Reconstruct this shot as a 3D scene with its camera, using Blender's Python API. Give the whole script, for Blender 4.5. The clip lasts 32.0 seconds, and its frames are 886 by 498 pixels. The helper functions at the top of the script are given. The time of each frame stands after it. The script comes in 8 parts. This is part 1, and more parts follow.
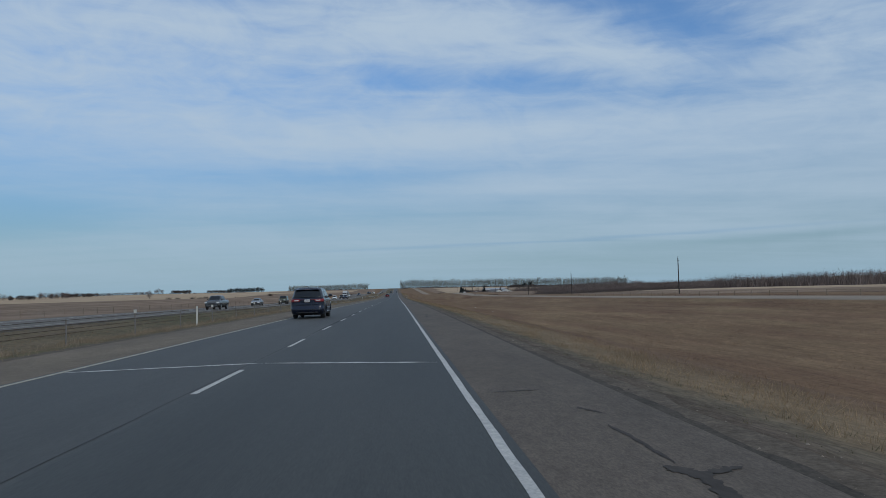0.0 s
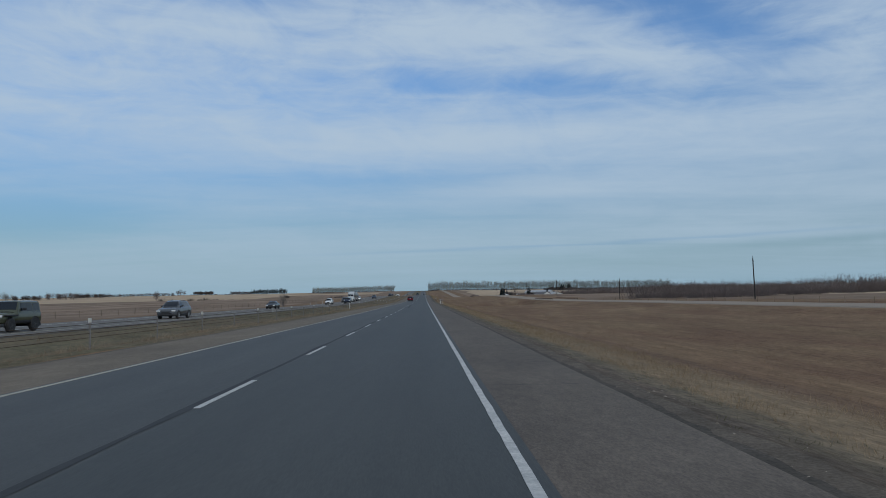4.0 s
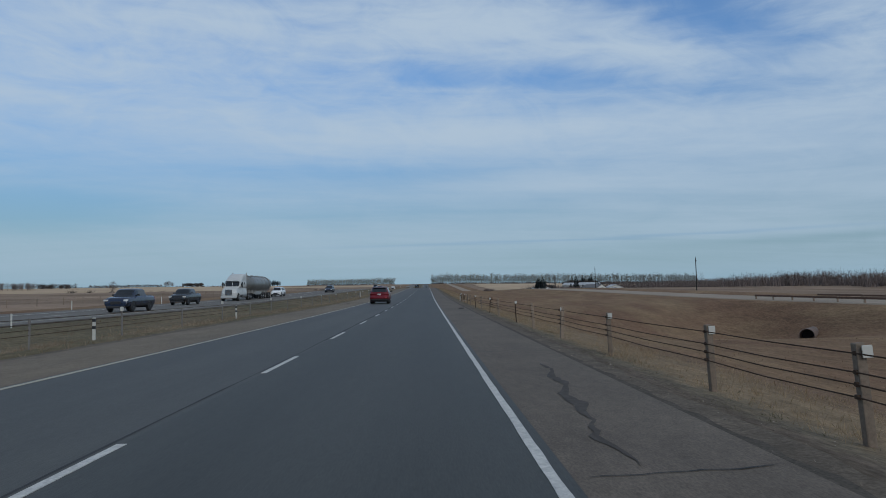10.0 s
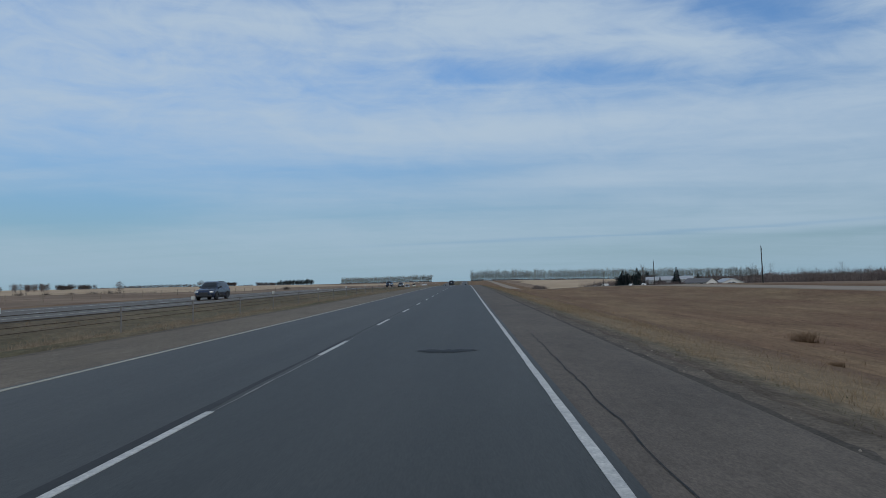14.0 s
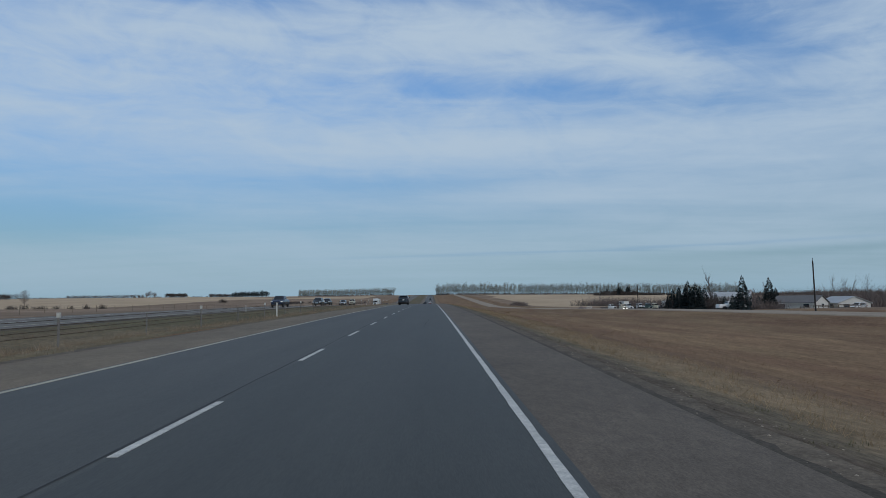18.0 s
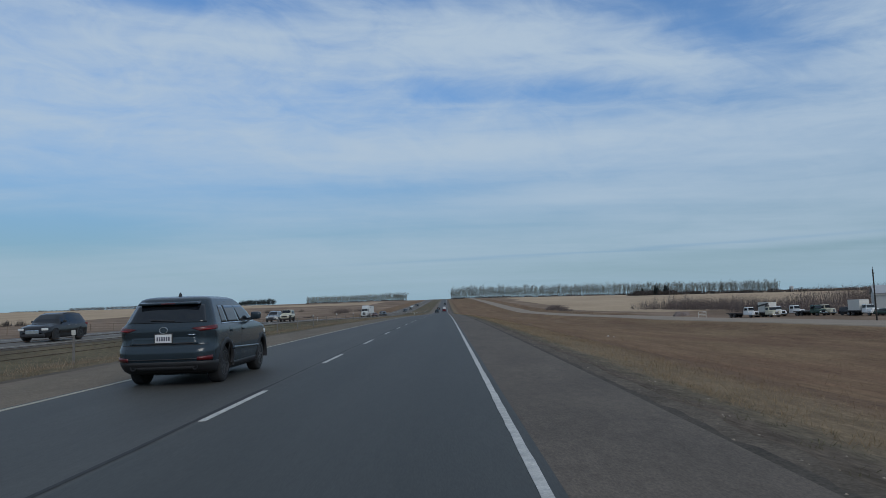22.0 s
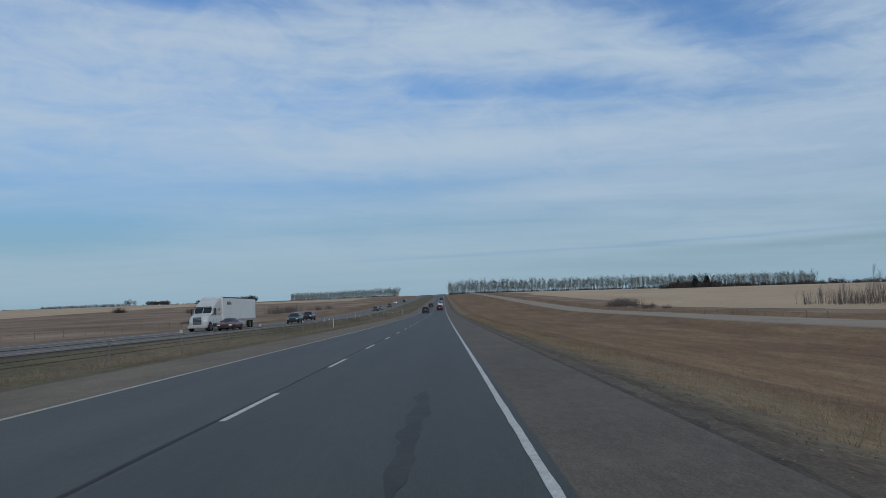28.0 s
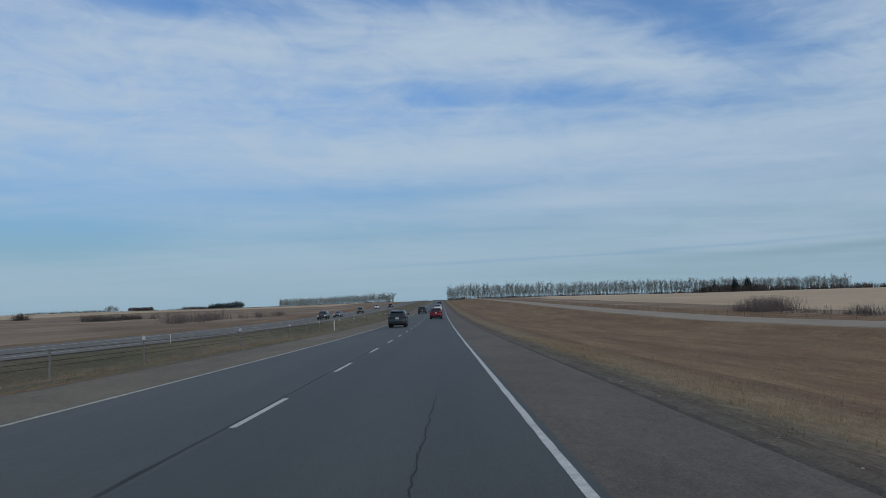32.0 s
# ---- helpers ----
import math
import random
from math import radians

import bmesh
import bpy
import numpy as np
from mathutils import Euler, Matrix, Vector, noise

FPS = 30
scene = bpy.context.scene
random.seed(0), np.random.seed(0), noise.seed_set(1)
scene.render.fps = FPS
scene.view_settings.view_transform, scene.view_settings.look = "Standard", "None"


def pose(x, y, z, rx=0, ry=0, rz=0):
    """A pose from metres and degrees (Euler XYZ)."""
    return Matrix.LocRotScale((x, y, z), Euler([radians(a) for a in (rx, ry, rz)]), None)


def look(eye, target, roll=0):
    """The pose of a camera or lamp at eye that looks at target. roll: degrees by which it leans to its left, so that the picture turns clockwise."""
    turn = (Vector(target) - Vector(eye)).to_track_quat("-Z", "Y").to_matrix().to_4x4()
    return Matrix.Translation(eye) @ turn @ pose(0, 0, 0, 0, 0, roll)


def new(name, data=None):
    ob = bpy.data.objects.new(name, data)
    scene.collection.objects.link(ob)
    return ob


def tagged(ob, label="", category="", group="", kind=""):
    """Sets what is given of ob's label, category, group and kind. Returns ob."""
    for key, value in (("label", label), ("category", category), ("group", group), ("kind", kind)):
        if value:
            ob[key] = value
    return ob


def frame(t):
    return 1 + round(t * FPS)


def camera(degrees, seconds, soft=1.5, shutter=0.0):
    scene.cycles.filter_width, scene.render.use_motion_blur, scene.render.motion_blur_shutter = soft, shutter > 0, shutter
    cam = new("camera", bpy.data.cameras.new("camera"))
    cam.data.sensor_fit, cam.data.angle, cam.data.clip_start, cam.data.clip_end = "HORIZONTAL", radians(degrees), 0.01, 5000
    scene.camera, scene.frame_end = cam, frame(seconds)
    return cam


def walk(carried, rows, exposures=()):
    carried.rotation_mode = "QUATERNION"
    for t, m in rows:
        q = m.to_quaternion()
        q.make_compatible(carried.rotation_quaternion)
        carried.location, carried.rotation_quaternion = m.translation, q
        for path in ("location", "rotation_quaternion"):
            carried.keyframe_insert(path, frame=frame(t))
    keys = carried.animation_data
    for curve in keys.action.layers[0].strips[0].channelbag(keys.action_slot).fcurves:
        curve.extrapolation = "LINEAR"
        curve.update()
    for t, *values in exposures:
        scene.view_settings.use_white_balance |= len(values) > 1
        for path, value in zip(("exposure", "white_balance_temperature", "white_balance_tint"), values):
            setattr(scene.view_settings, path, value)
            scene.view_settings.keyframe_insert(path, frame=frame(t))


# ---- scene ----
cam = camera(62.23, 32.0, soft=0.85)
# seconds, x, y, z, yaw, pitch, roll of the camera in its lane
ROWS = [
    (0.0, 0.143, -10.57, 1.296, -3.59, 3.47, 1.60),
    (0.5, 0.156, 4.12, 1.354, -3.24, 3.11, 1.84),
    (1.0, 0.170, 18.80, 1.400, -2.84, 3.13, 1.87),
    (1.5, 0.187, 33.62, 1.433, -2.49, 3.23, 1.79),
    (2.0, 0.207, 48.40, 1.452, -2.49, 3.15, 1.71),
    (2.5, 0.233, 63.00, 1.456, -2.37, 3.30, 1.31),
    (3.0, 0.261, 77.53, 1.446, -2.32, 3.44, 1.31),
    (3.5, 0.289, 92.02, 1.425, -1.97, 3.58, 1.30),
    (4.0, 0.251, 107.30, 1.404, -1.44, 3.74, 1.27),
    (4.5, 0.236, 122.45, 1.386, -0.80, 3.90, 1.20),
    (5.0, 0.232, 137.43, 1.369, -0.22, 4.05, 1.10),
    (5.5, 0.244, 151.95, 1.350, 0.10, 4.17, 0.96),
    (6.0, 0.211, 166.77, 1.329, 0.18, 4.26, 0.65),
    (6.5, 0.178, 181.73, 1.315, 0.09, 4.35, 0.43),
    (7.0, 0.146, 196.69, 1.311, -0.18, 4.13, 0.32),
    (7.5, 0.120, 211.36, 1.314, -0.57, 3.92, 0.40),
    (8.0, 0.104, 226.28, 1.322, -0.97, 3.92, 0.38),
    (8.5, 0.106, 240.75, 1.332, -1.23, 3.79, 0.57),
    (9.0, 0.113, 255.31, 1.340, -1.23, 3.53, 0.47),
    (9.5, 0.115, 269.79, 1.342, -1.32, 3.40, 0.69),
    (10.0, 0.107, 284.24, 1.340, -1.23, 3.27, 0.82),
    (10.5, 0.083, 298.99, 1.337, -1.09, 3.14, 0.99),
    (11.0, 0.048, 314.04, 1.343, -0.78, 2.93, 1.25),
    (11.5, 0.009, 328.55, 1.368, -0.33, 2.81, 1.47),
    (12.0, -0.019, 342.96, 1.418, 0.11, 2.92, 1.43),
    (12.5, -0.018, 357.38, 1.497, 1.14, 2.83, 1.90),
    (13.0, -0.001, 371.74, 1.605, 1.90, 2.88, 2.25),
    (13.5, 0.023, 386.05, 1.737, 1.75, 2.97, 1.90),
    (14.0, 0.049, 400.31, 1.892, 1.82, 3.12, 1.31),
    (14.5, 0.074, 414.53, 2.065, 1.52, 3.42, 1.54),
    (15.0, 0.033, 429.18, 2.249, 1.28, 3.51, 1.44),
    (15.5, 0.016, 443.68, 2.433, 1.07, 3.56, 1.22),
    (16.0, 0.001, 458.18, 2.624, 0.88, 3.60, 0.99),
    (16.5, -0.028, 472.78, 2.825, 0.71, 3.68, 0.89),
    (17.0, -0.017, 487.03, 3.029, 0.58, 3.89, 0.90),
    (17.5, -0.003, 501.31, 3.229, 0.05, 4.05, 0.75),
    (18.0, 0.025, 515.51, 3.416, -0.92, 4.13, 0.70),
    (18.5, 0.077, 529.51, 3.583, -1.80, 4.11, 0.66),
    (19.0, 0.147, 543.93, 3.731, -2.06, 3.97, 0.82),
    (19.5, 0.229, 558.36, 3.863, -2.11, 3.96, 0.90),
    (20.0, 0.303, 572.39, 3.979, -1.79, 3.96, 1.28),
    (20.5, 0.348, 586.84, 4.077, -1.43, 4.09, 1.58),
    (21.0, 0.368, 601.39, 4.160, -0.81, 4.24, 1.69),
    (21.5, 0.363, 615.60, 4.229, -0.01, 4.48, 1.89),
    (22.0, 0.347, 629.77, 4.285, 0.25, 4.49, 1.90),
    (22.5, 0.325, 643.90, 4.328, 0.52, 4.41, 1.98),
    (23.0, 0.298, 658.04, 4.359, 0.74, 4.37, 1.97),
    (23.5, 0.262, 672.07, 4.376, 0.83, 4.20, 2.05),
    (24.0, 0.228, 686.09, 4.378, 0.74, 4.06, 1.92),
    (24.5, 0.209, 700.11, 4.361, 0.70, 4.06, 1.92),
    (25.0, 0.198, 714.10, 4.325, 0.52, 4.01, 1.71),
    (25.5, 0.190, 728.20, 4.271, 0.34, 4.01, 1.63),
    (26.0, 0.209, 742.74, 4.199, 0.21, 4.02, 1.66),
    (26.5, 0.219, 757.13, 4.113, 0.10, 4.03, 1.75),
    (27.0, 0.233, 771.44, 4.013, 0.03, 4.05, 1.87),
    (27.5, 0.270, 785.61, 3.896, -0.00, 4.08, 2.01),
    (28.0, 0.239, 800.18, 3.761, 0.00, 4.22, 2.23),
    (28.5, 0.208, 814.70, 3.621, 0.01, 4.42, 2.33),
    (29.0, 0.187, 829.20, 3.484, 0.01, 4.49, 2.44),
    (29.5, 0.179, 843.75, 3.352, 0.01, 4.47, 2.33),
    (30.0, 0.168, 858.32, 3.226, -0.04, 4.41, 2.33),
    (30.5, 0.136, 873.08, 3.108, -0.13, 4.52, 2.23),
    (31.0, 0.090, 887.93, 3.001, -0.04, 4.55, 2.23),
    (31.5, 0.037, 902.71, 2.908, -0.04, 4.71, 2.24),
    (32.0, -0.018, 917.51, 2.830, -0.13, 4.77, 2.14),
]
walk(cam, [(t, pose(x, y, z, 90 + pitch, roll, yaw)) for t, x, y, z, yaw, pitch, roll in ROWS])

# height of the carriageway along its length
PROFILE = [(-600, -0.6), (-200, -0.35), (0, -0.00), (62, 0.12), (124, 0.04), (186, -0.03), (248, -0.00), (310, 0.00), (372, 0.27), (434, 0.97), (496, 1.81), (558, 2.52), (620, 2.91), (682, 3.04), (744, 2.85), (806, 2.37), (868, 1.81), (930, 1.44),
           (960, 1.33), (1024, 1.5), (1100, 2.3), (1200, 3.9), (1400, 7.6), (1600, 11.4), (1800, 15.0),
           (2000, 18.2), (2130, 19.6), (2300, 21.2), (2600, 24.0), (3200, 30.0), (4000, 35.0), (5200, 38.0)]

# ---- light ----
SUN_AZ, SUN_EL = 150.0, 34.0          # degrees clockwise from the road's heading, degrees up
world = bpy.data.worlds.new("sky_world")
scene.world = world
world.use_nodes = True


def node(tree, kind, **values):
    n = tree.nodes.new(kind)
    for key, value in values.items():
        if key == "op":
            n.operation = value
        elif key == "blend":
            n.blend_type = value
        else:
            n.inputs[key].default_value = value
    return n


def build_sky():
    tree = world.node_tree
    tree.nodes.clear()
    link = tree.links.new

    def m(op, a, b=None, c=None):
        n = tree.nodes.new("ShaderNodeMath")
        n.operation = op
        for i, v in enumerate((a, b, c)):
            if v is None:
                continue
            if isinstance(v, (int, float)):
                n.inputs[i].default_value = v
            else:
                link(v, n.inputs[i])
        return n.outputs[0]

    def noise_of(vec, scale, detail, rough, distort=0.0):
        n = tree.nodes.new("ShaderNodeTexNoise")
        n.inputs["Scale"].default_value = scale
        n.inputs["Detail"].default_value = detail
        n.inputs["Roughness"].default_value = rough
        n.inputs["Distortion"].default_value = distort
        link(vec, n.inputs["Vector"])
        return n.outputs["Fac"]

    coord = tree.nodes.new("ShaderNodeTexCoord")
    sep = tree.nodes.new("ShaderNodeSeparateXYZ")
    link(coord.outputs["Generated"], sep.inputs[0])
    x, y, z = sep.outputs
    zc = m("MAXIMUM", z, 0.0)
    sky = tree.nodes.new("ShaderNodeTexSky")
    sky.sky_type = "NISHITA"
    sky.sun_disc = False
    sky.sun_elevation = radians(SUN_EL)
    sky.sun_rotation = radians(SUN_AZ)
    sky.air_density, sky.dust_density, sky.ozone_density = 1.0, 0.6, 2.0
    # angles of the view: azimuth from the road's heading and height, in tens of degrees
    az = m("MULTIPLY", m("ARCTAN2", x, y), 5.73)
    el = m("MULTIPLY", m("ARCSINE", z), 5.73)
    # the cloud lies on a level sheet, so it draws together towards the horizon
    depth = m("ADD", m("ABSOLUTE", z), 0.09)
    u, v = m("DIVIDE", x, depth), m("DIVIDE", y, depth)

    def sheet(ku, kv, shear=0.0):
        c = tree.nodes.new("ShaderNodeCombineXYZ")
        link(m("MULTIPLY", u, ku), c.inputs[0])
        link(m("MULTIPLY", m("ADD", v, m("MULTIPLY", u, shear)), kv), c.inputs[1])
        return c.outputs[0]

    def dome(ka, ke, shear=0.0):
        c = tree.nodes.new("ShaderNodeCombineXYZ")
        link(m("MULTIPLY", az, ka), c.inputs[0])
        link(m("MULTIPLY", m("ADD", el, m("MULTIPLY", az, shear)), ke), c.inputs[1])
        return c.outputs[0]

    bands = noise_of(sheet(0.2, 1.5, 0.03), 1.3, 7.0, 0.54, 0.9)
    fine = noise_of(sheet(1.1, 1.2, 0.1), 2.6, 8.0, 0.6, 2.6)
    wisps = noise_of(dome(0.9, 2.3, 0.12), 1.5, 9.0, 0.58, 1.3)
    streaks = noise_of(dome(0.42, 4.6, 0.03), 1.4, 7.0, 0.55, 0.5)

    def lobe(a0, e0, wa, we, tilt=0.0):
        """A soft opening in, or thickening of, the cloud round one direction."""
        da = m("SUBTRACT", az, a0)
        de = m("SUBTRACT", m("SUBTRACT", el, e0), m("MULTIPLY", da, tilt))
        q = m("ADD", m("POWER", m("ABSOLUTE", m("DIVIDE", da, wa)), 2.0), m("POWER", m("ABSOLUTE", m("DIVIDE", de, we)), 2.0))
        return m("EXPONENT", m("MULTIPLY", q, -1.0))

    def spread(n, gain):
        return m("MULTIPLY", m("SUBTRACT", n, 0.5), gain)

    # the fine grain of the cloud shows high up; low down it is drawn out into level streaks
    high = tree.nodes.new("ShaderNodeMapRange")
    high.interpolation_type = "SMOOTHSTEP"
    high.inputs["From Min"].default_value, high.inputs["From Max"].default_value = 0.12, 0.3
    high.inputs["To Min"].default_value, high.inputs["To Max"].default_value = 0.25, 1.0
    link(zc, high.inputs["Value"])
    grain = m("MULTIPLY", m("ADD", spread(wisps, 0.8), spread(fine, 0.36)), high.outputs[0])
    cover = m("ADD", m("ADD", spread(bands, 0.3), spread(streaks, 0.5)), m("ADD", grain, 0.66))
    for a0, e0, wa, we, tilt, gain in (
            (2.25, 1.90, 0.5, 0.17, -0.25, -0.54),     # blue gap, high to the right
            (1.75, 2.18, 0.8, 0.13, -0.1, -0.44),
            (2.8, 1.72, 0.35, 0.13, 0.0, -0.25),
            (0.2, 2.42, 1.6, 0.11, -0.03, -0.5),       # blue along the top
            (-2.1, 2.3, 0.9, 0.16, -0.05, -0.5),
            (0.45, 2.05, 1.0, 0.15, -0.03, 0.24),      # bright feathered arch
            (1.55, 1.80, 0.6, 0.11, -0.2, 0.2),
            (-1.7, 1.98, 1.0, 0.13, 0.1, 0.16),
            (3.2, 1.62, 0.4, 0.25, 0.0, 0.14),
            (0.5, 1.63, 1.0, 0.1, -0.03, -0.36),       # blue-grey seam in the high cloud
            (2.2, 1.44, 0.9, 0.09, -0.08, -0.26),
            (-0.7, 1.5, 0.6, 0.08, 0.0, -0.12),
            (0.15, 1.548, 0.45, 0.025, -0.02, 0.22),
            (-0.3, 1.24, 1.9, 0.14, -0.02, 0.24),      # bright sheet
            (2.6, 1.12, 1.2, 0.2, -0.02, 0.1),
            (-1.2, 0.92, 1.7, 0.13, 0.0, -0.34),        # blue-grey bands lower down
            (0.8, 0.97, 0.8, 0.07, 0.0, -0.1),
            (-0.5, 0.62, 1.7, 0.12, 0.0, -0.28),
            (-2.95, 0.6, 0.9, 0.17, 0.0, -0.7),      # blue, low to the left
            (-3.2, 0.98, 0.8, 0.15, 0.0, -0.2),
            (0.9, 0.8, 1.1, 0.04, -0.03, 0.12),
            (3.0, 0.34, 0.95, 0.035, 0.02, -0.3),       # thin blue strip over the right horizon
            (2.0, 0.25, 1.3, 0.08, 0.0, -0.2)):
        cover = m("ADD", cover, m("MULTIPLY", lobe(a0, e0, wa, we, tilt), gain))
    # one thin dark streak low over the horizon
    da = m("SUBTRACT", az, 1.3)
    streak_el = m("ADD", m("MULTIPLY", da, 0.016), m("ADD", 0.35, m("MULTIPLY", bands, 0.06)))
    thin = m("EXPONENT", m("MULTIPLY", m("POWER", m("DIVIDE", m("SUBTRACT", el, streak_el), 0.013), 2.0), -1.0))
    thin = m("MULTIPLY", thin, m("EXPONENT", m("MULTIPLY", m("POWER", m("DIVIDE", da, 1.9), 4.0), -1.0)))
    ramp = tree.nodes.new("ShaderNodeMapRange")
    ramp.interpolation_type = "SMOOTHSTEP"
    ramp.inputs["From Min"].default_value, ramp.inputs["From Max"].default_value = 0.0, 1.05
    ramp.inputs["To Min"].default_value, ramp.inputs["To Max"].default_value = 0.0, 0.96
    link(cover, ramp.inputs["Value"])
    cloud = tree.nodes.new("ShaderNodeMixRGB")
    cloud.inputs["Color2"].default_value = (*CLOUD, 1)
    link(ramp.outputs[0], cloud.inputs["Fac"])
    gain = tree.nodes.new("ShaderNodeMixRGB")
    gain.blend_type = "MULTIPLY"
    gain.inputs["Fac"].default_value = 1.0
    gain.inputs["Color2"].default_value = (*SKY_GAIN, 1)
    # the clear sky is scaled darker towards the horizon, tuned to the view
    low = tree.nodes.new("ShaderNodeMapRange")
    low.interpolation_type = "SMOOTHSTEP"
    low.inputs["From Min"].default_value, low.inputs["From Max"].default_value = 0.0, 0.34
    low.inputs["To Min"].default_value, low.inputs["To Max"].default_value = 0.44, 1.0
    link(zc, low.inputs["Value"])
    air = tree.nodes.new("ShaderNodeVectorMath")
    air.operation = "SCALE"
    link(sky.outputs[0], air.inputs[0])
    link(low.outputs[0], air.inputs["Scale"])
    link(air.outputs[0], gain.inputs["Color1"])
    link(gain.outputs[0], cloud.inputs["Color1"])
    # haze towards the horizon
    haze = tree.nodes.new("ShaderNodeMixRGB")
    haze.inputs["Color2"].default_value = (*HAZE, 1)
    link(m("MULTIPLY", m("EXPONENT", m("MULTIPLY", zc, -13.0)), 0.88), haze.inputs["Fac"])
    link(cloud.outputs[0], haze.inputs["Color1"])
    dark = tree.nodes.new("ShaderNodeMixRGB")
    dark.blend_type = "MULTIPLY"
    dark.inputs["Color2"].default_value = (0.72, 0.83, 0.95, 1)
    link(m("MULTIPLY", thin, 0.5), dark.inputs["Fac"])
    link(haze.outputs[0], dark.inputs["Color1"])
    back = node(tree, "ShaderNodeBackground", Strength=SKY_STRENGTH)
    link(dark.outputs[0], back.inputs["Color"])
    out = tree.nodes.new("ShaderNodeOutputWorld")
    link(back.outputs[0], out.inputs["Surface"])


SKY_STRENGTH = 0.1
SKY_GAIN = (0.8, 1.08, 1.34)
CLOUD = (4.55, 5.7, 6.98)
HAZE = (2.65, 4.2, 5.35)
build_sky()

sun_data = bpy.data.lights.new("sun", "SUN")
sun_data.energy, sun_data.angle, sun_data.color = 1.1, radians(28), (1.0, 0.94, 0.86)
sun = new("sun", sun_data)
a, e = radians(SUN_AZ), radians(SUN_EL)
sun.matrix_world = look((0, 0, 60), (-math.sin(a) * math.cos(e), -math.cos(a) * math.cos(e), 60 - math.sin(e)))
scene.view_settings.exposure = -0.07


# ---- materials ----
def material(name, base, rough=0.8, metal=0.0, scales=((6.0, 0.25), (0.4, 0.25)), bump=0.0, bump_scale=40.0,
             tint=None, tint_scale=0.2, tint_amount=0.5, coat=0.0, spec=0.5, per_object=0.0, stretch=(1, 1, 1),
             world_space=True, per_island=0.0, alpha=1.0, transmission=0.0, tracks=(), track_width=0.38, track_amount=0.1,
             blends=(), thin=False):
    """A procedural surface: base colour, varied at several scales, with fine relief."""
    mat = bpy.data.materials.new(name)
    mat.use_nodes = True
    tree = mat.node_tree
    link = tree.links.new
    bsdf = tree.nodes["Principled BSDF"]
    bsdf.inputs["Roughness"].default_value = rough
    bsdf.inputs["Metallic"].default_value = metal
    bsdf.inputs["Specular IOR Level"].default_value = spec
    bsdf.inputs["Coat Weight"].default_value = coat
    bsdf.inputs["Coat Roughness"].default_value = 0.08
    bsdf.inputs["Alpha"].default_value = alpha
    bsdf.inputs["Transmission Weight"].default_value = transmission
    rgb = tree.nodes.new("ShaderNodeRGB")
    rgb.outputs[0].default_value = (*base, 1)
    color = rgb.outputs[0]
    if world_space:
        src = tree.nodes.new("ShaderNodeNewGeometry").outputs["Position"]
    else:
        src = tree.nodes.new("ShaderNodeTexCoord").outputs["Object"]
    mapping = tree.nodes.new("ShaderNodeMapping")
    mapping.inputs["Scale"].default_value = stretch
    link(src, mapping.inputs["Vector"])
    vec = mapping.outputs[0]

    def noisy(scale, detail=4.0):
        n = tree.nodes.new("ShaderNodeTexNoise")
        n.inputs["Scale"].default_value = scale
        n.inputs["Detail"].default_value = detail
        n.inputs["Roughness"].default_value = 0.6
        link(vec, n.inputs["Vector"])
        return n.outputs["Fac"]

    if tint:
        mix = tree.nodes.new("ShaderNodeMixRGB")
        ramp = tree.nodes.new("ShaderNodeMapRange")
        ramp.inputs["From Min"].default_value, ramp.inputs["From Max"].default_value = 0.38, 0.66
        ramp.inputs["To Max"].default_value = tint_amount
        link(noisy(tint_scale, 5.0), ramp.inputs["Value"])
        link(ramp.outputs[0], mix.inputs["Fac"])
        link(color, mix.inputs["Color1"])
        mix.inputs["Color2"].default_value = (*tint, 1)
        color = mix.outputs[0]

    for x0, x1, other, ragged in blends:
        # one ground cover gives way raggedly to another, away from the road
        sep = tree.nodes.new("ShaderNodeSeparateXYZ")
        link(src, sep.inputs[0])
        wob = tree.nodes.new("ShaderNodeMath")
        wob.operation = "MULTIPLY_ADD"
        wob.inputs[1].default_value = ragged
        link(noisy(1.7, 8.0), wob.inputs[0])
        link(sep.outputs[0], wob.inputs[2])
        ramp = tree.nodes.new("ShaderNodeMapRange")
        ramp.interpolation_type = "SMOOTHSTEP"
        ramp.inputs["From Min"].default_value, ramp.inputs["From Max"].default_value = x0 + ragged / 2, x1 + ragged / 2
        link(wob.outputs[0], ramp.inputs["Value"])
        mix = tree.nodes.new("ShaderNodeMixRGB")
        link(ramp.outputs[0], mix.inputs["Fac"])
        link(color, mix.inputs["Color1"])
        mix.inputs["Color2"].default_value = (*other, 1)
        color = mix.outputs[0]

    def scaled(color, fac, amount):
        ramp = tree.nodes.new("ShaderNodeMapRange")
        ramp.inputs["From Min"].default_value, ramp.inputs["From Max"].default_value = 0.25, 0.75
        ramp.inputs["To Min"].default_value, ramp.inputs["To Max"].default_value = 1 - amount, 1 + amount
        link(fac, ramp.inputs["Value"])
        mul = tree.nodes.new("ShaderNodeVectorMath")
        mul.operation = "SCALE"
        link(color, mul.inputs[0])
        link(ramp.outputs[0], mul.inputs["Scale"])
        return mul.outputs[0]

    for scale, amount in scales:
        color = scaled(color, noisy(scale), amount)
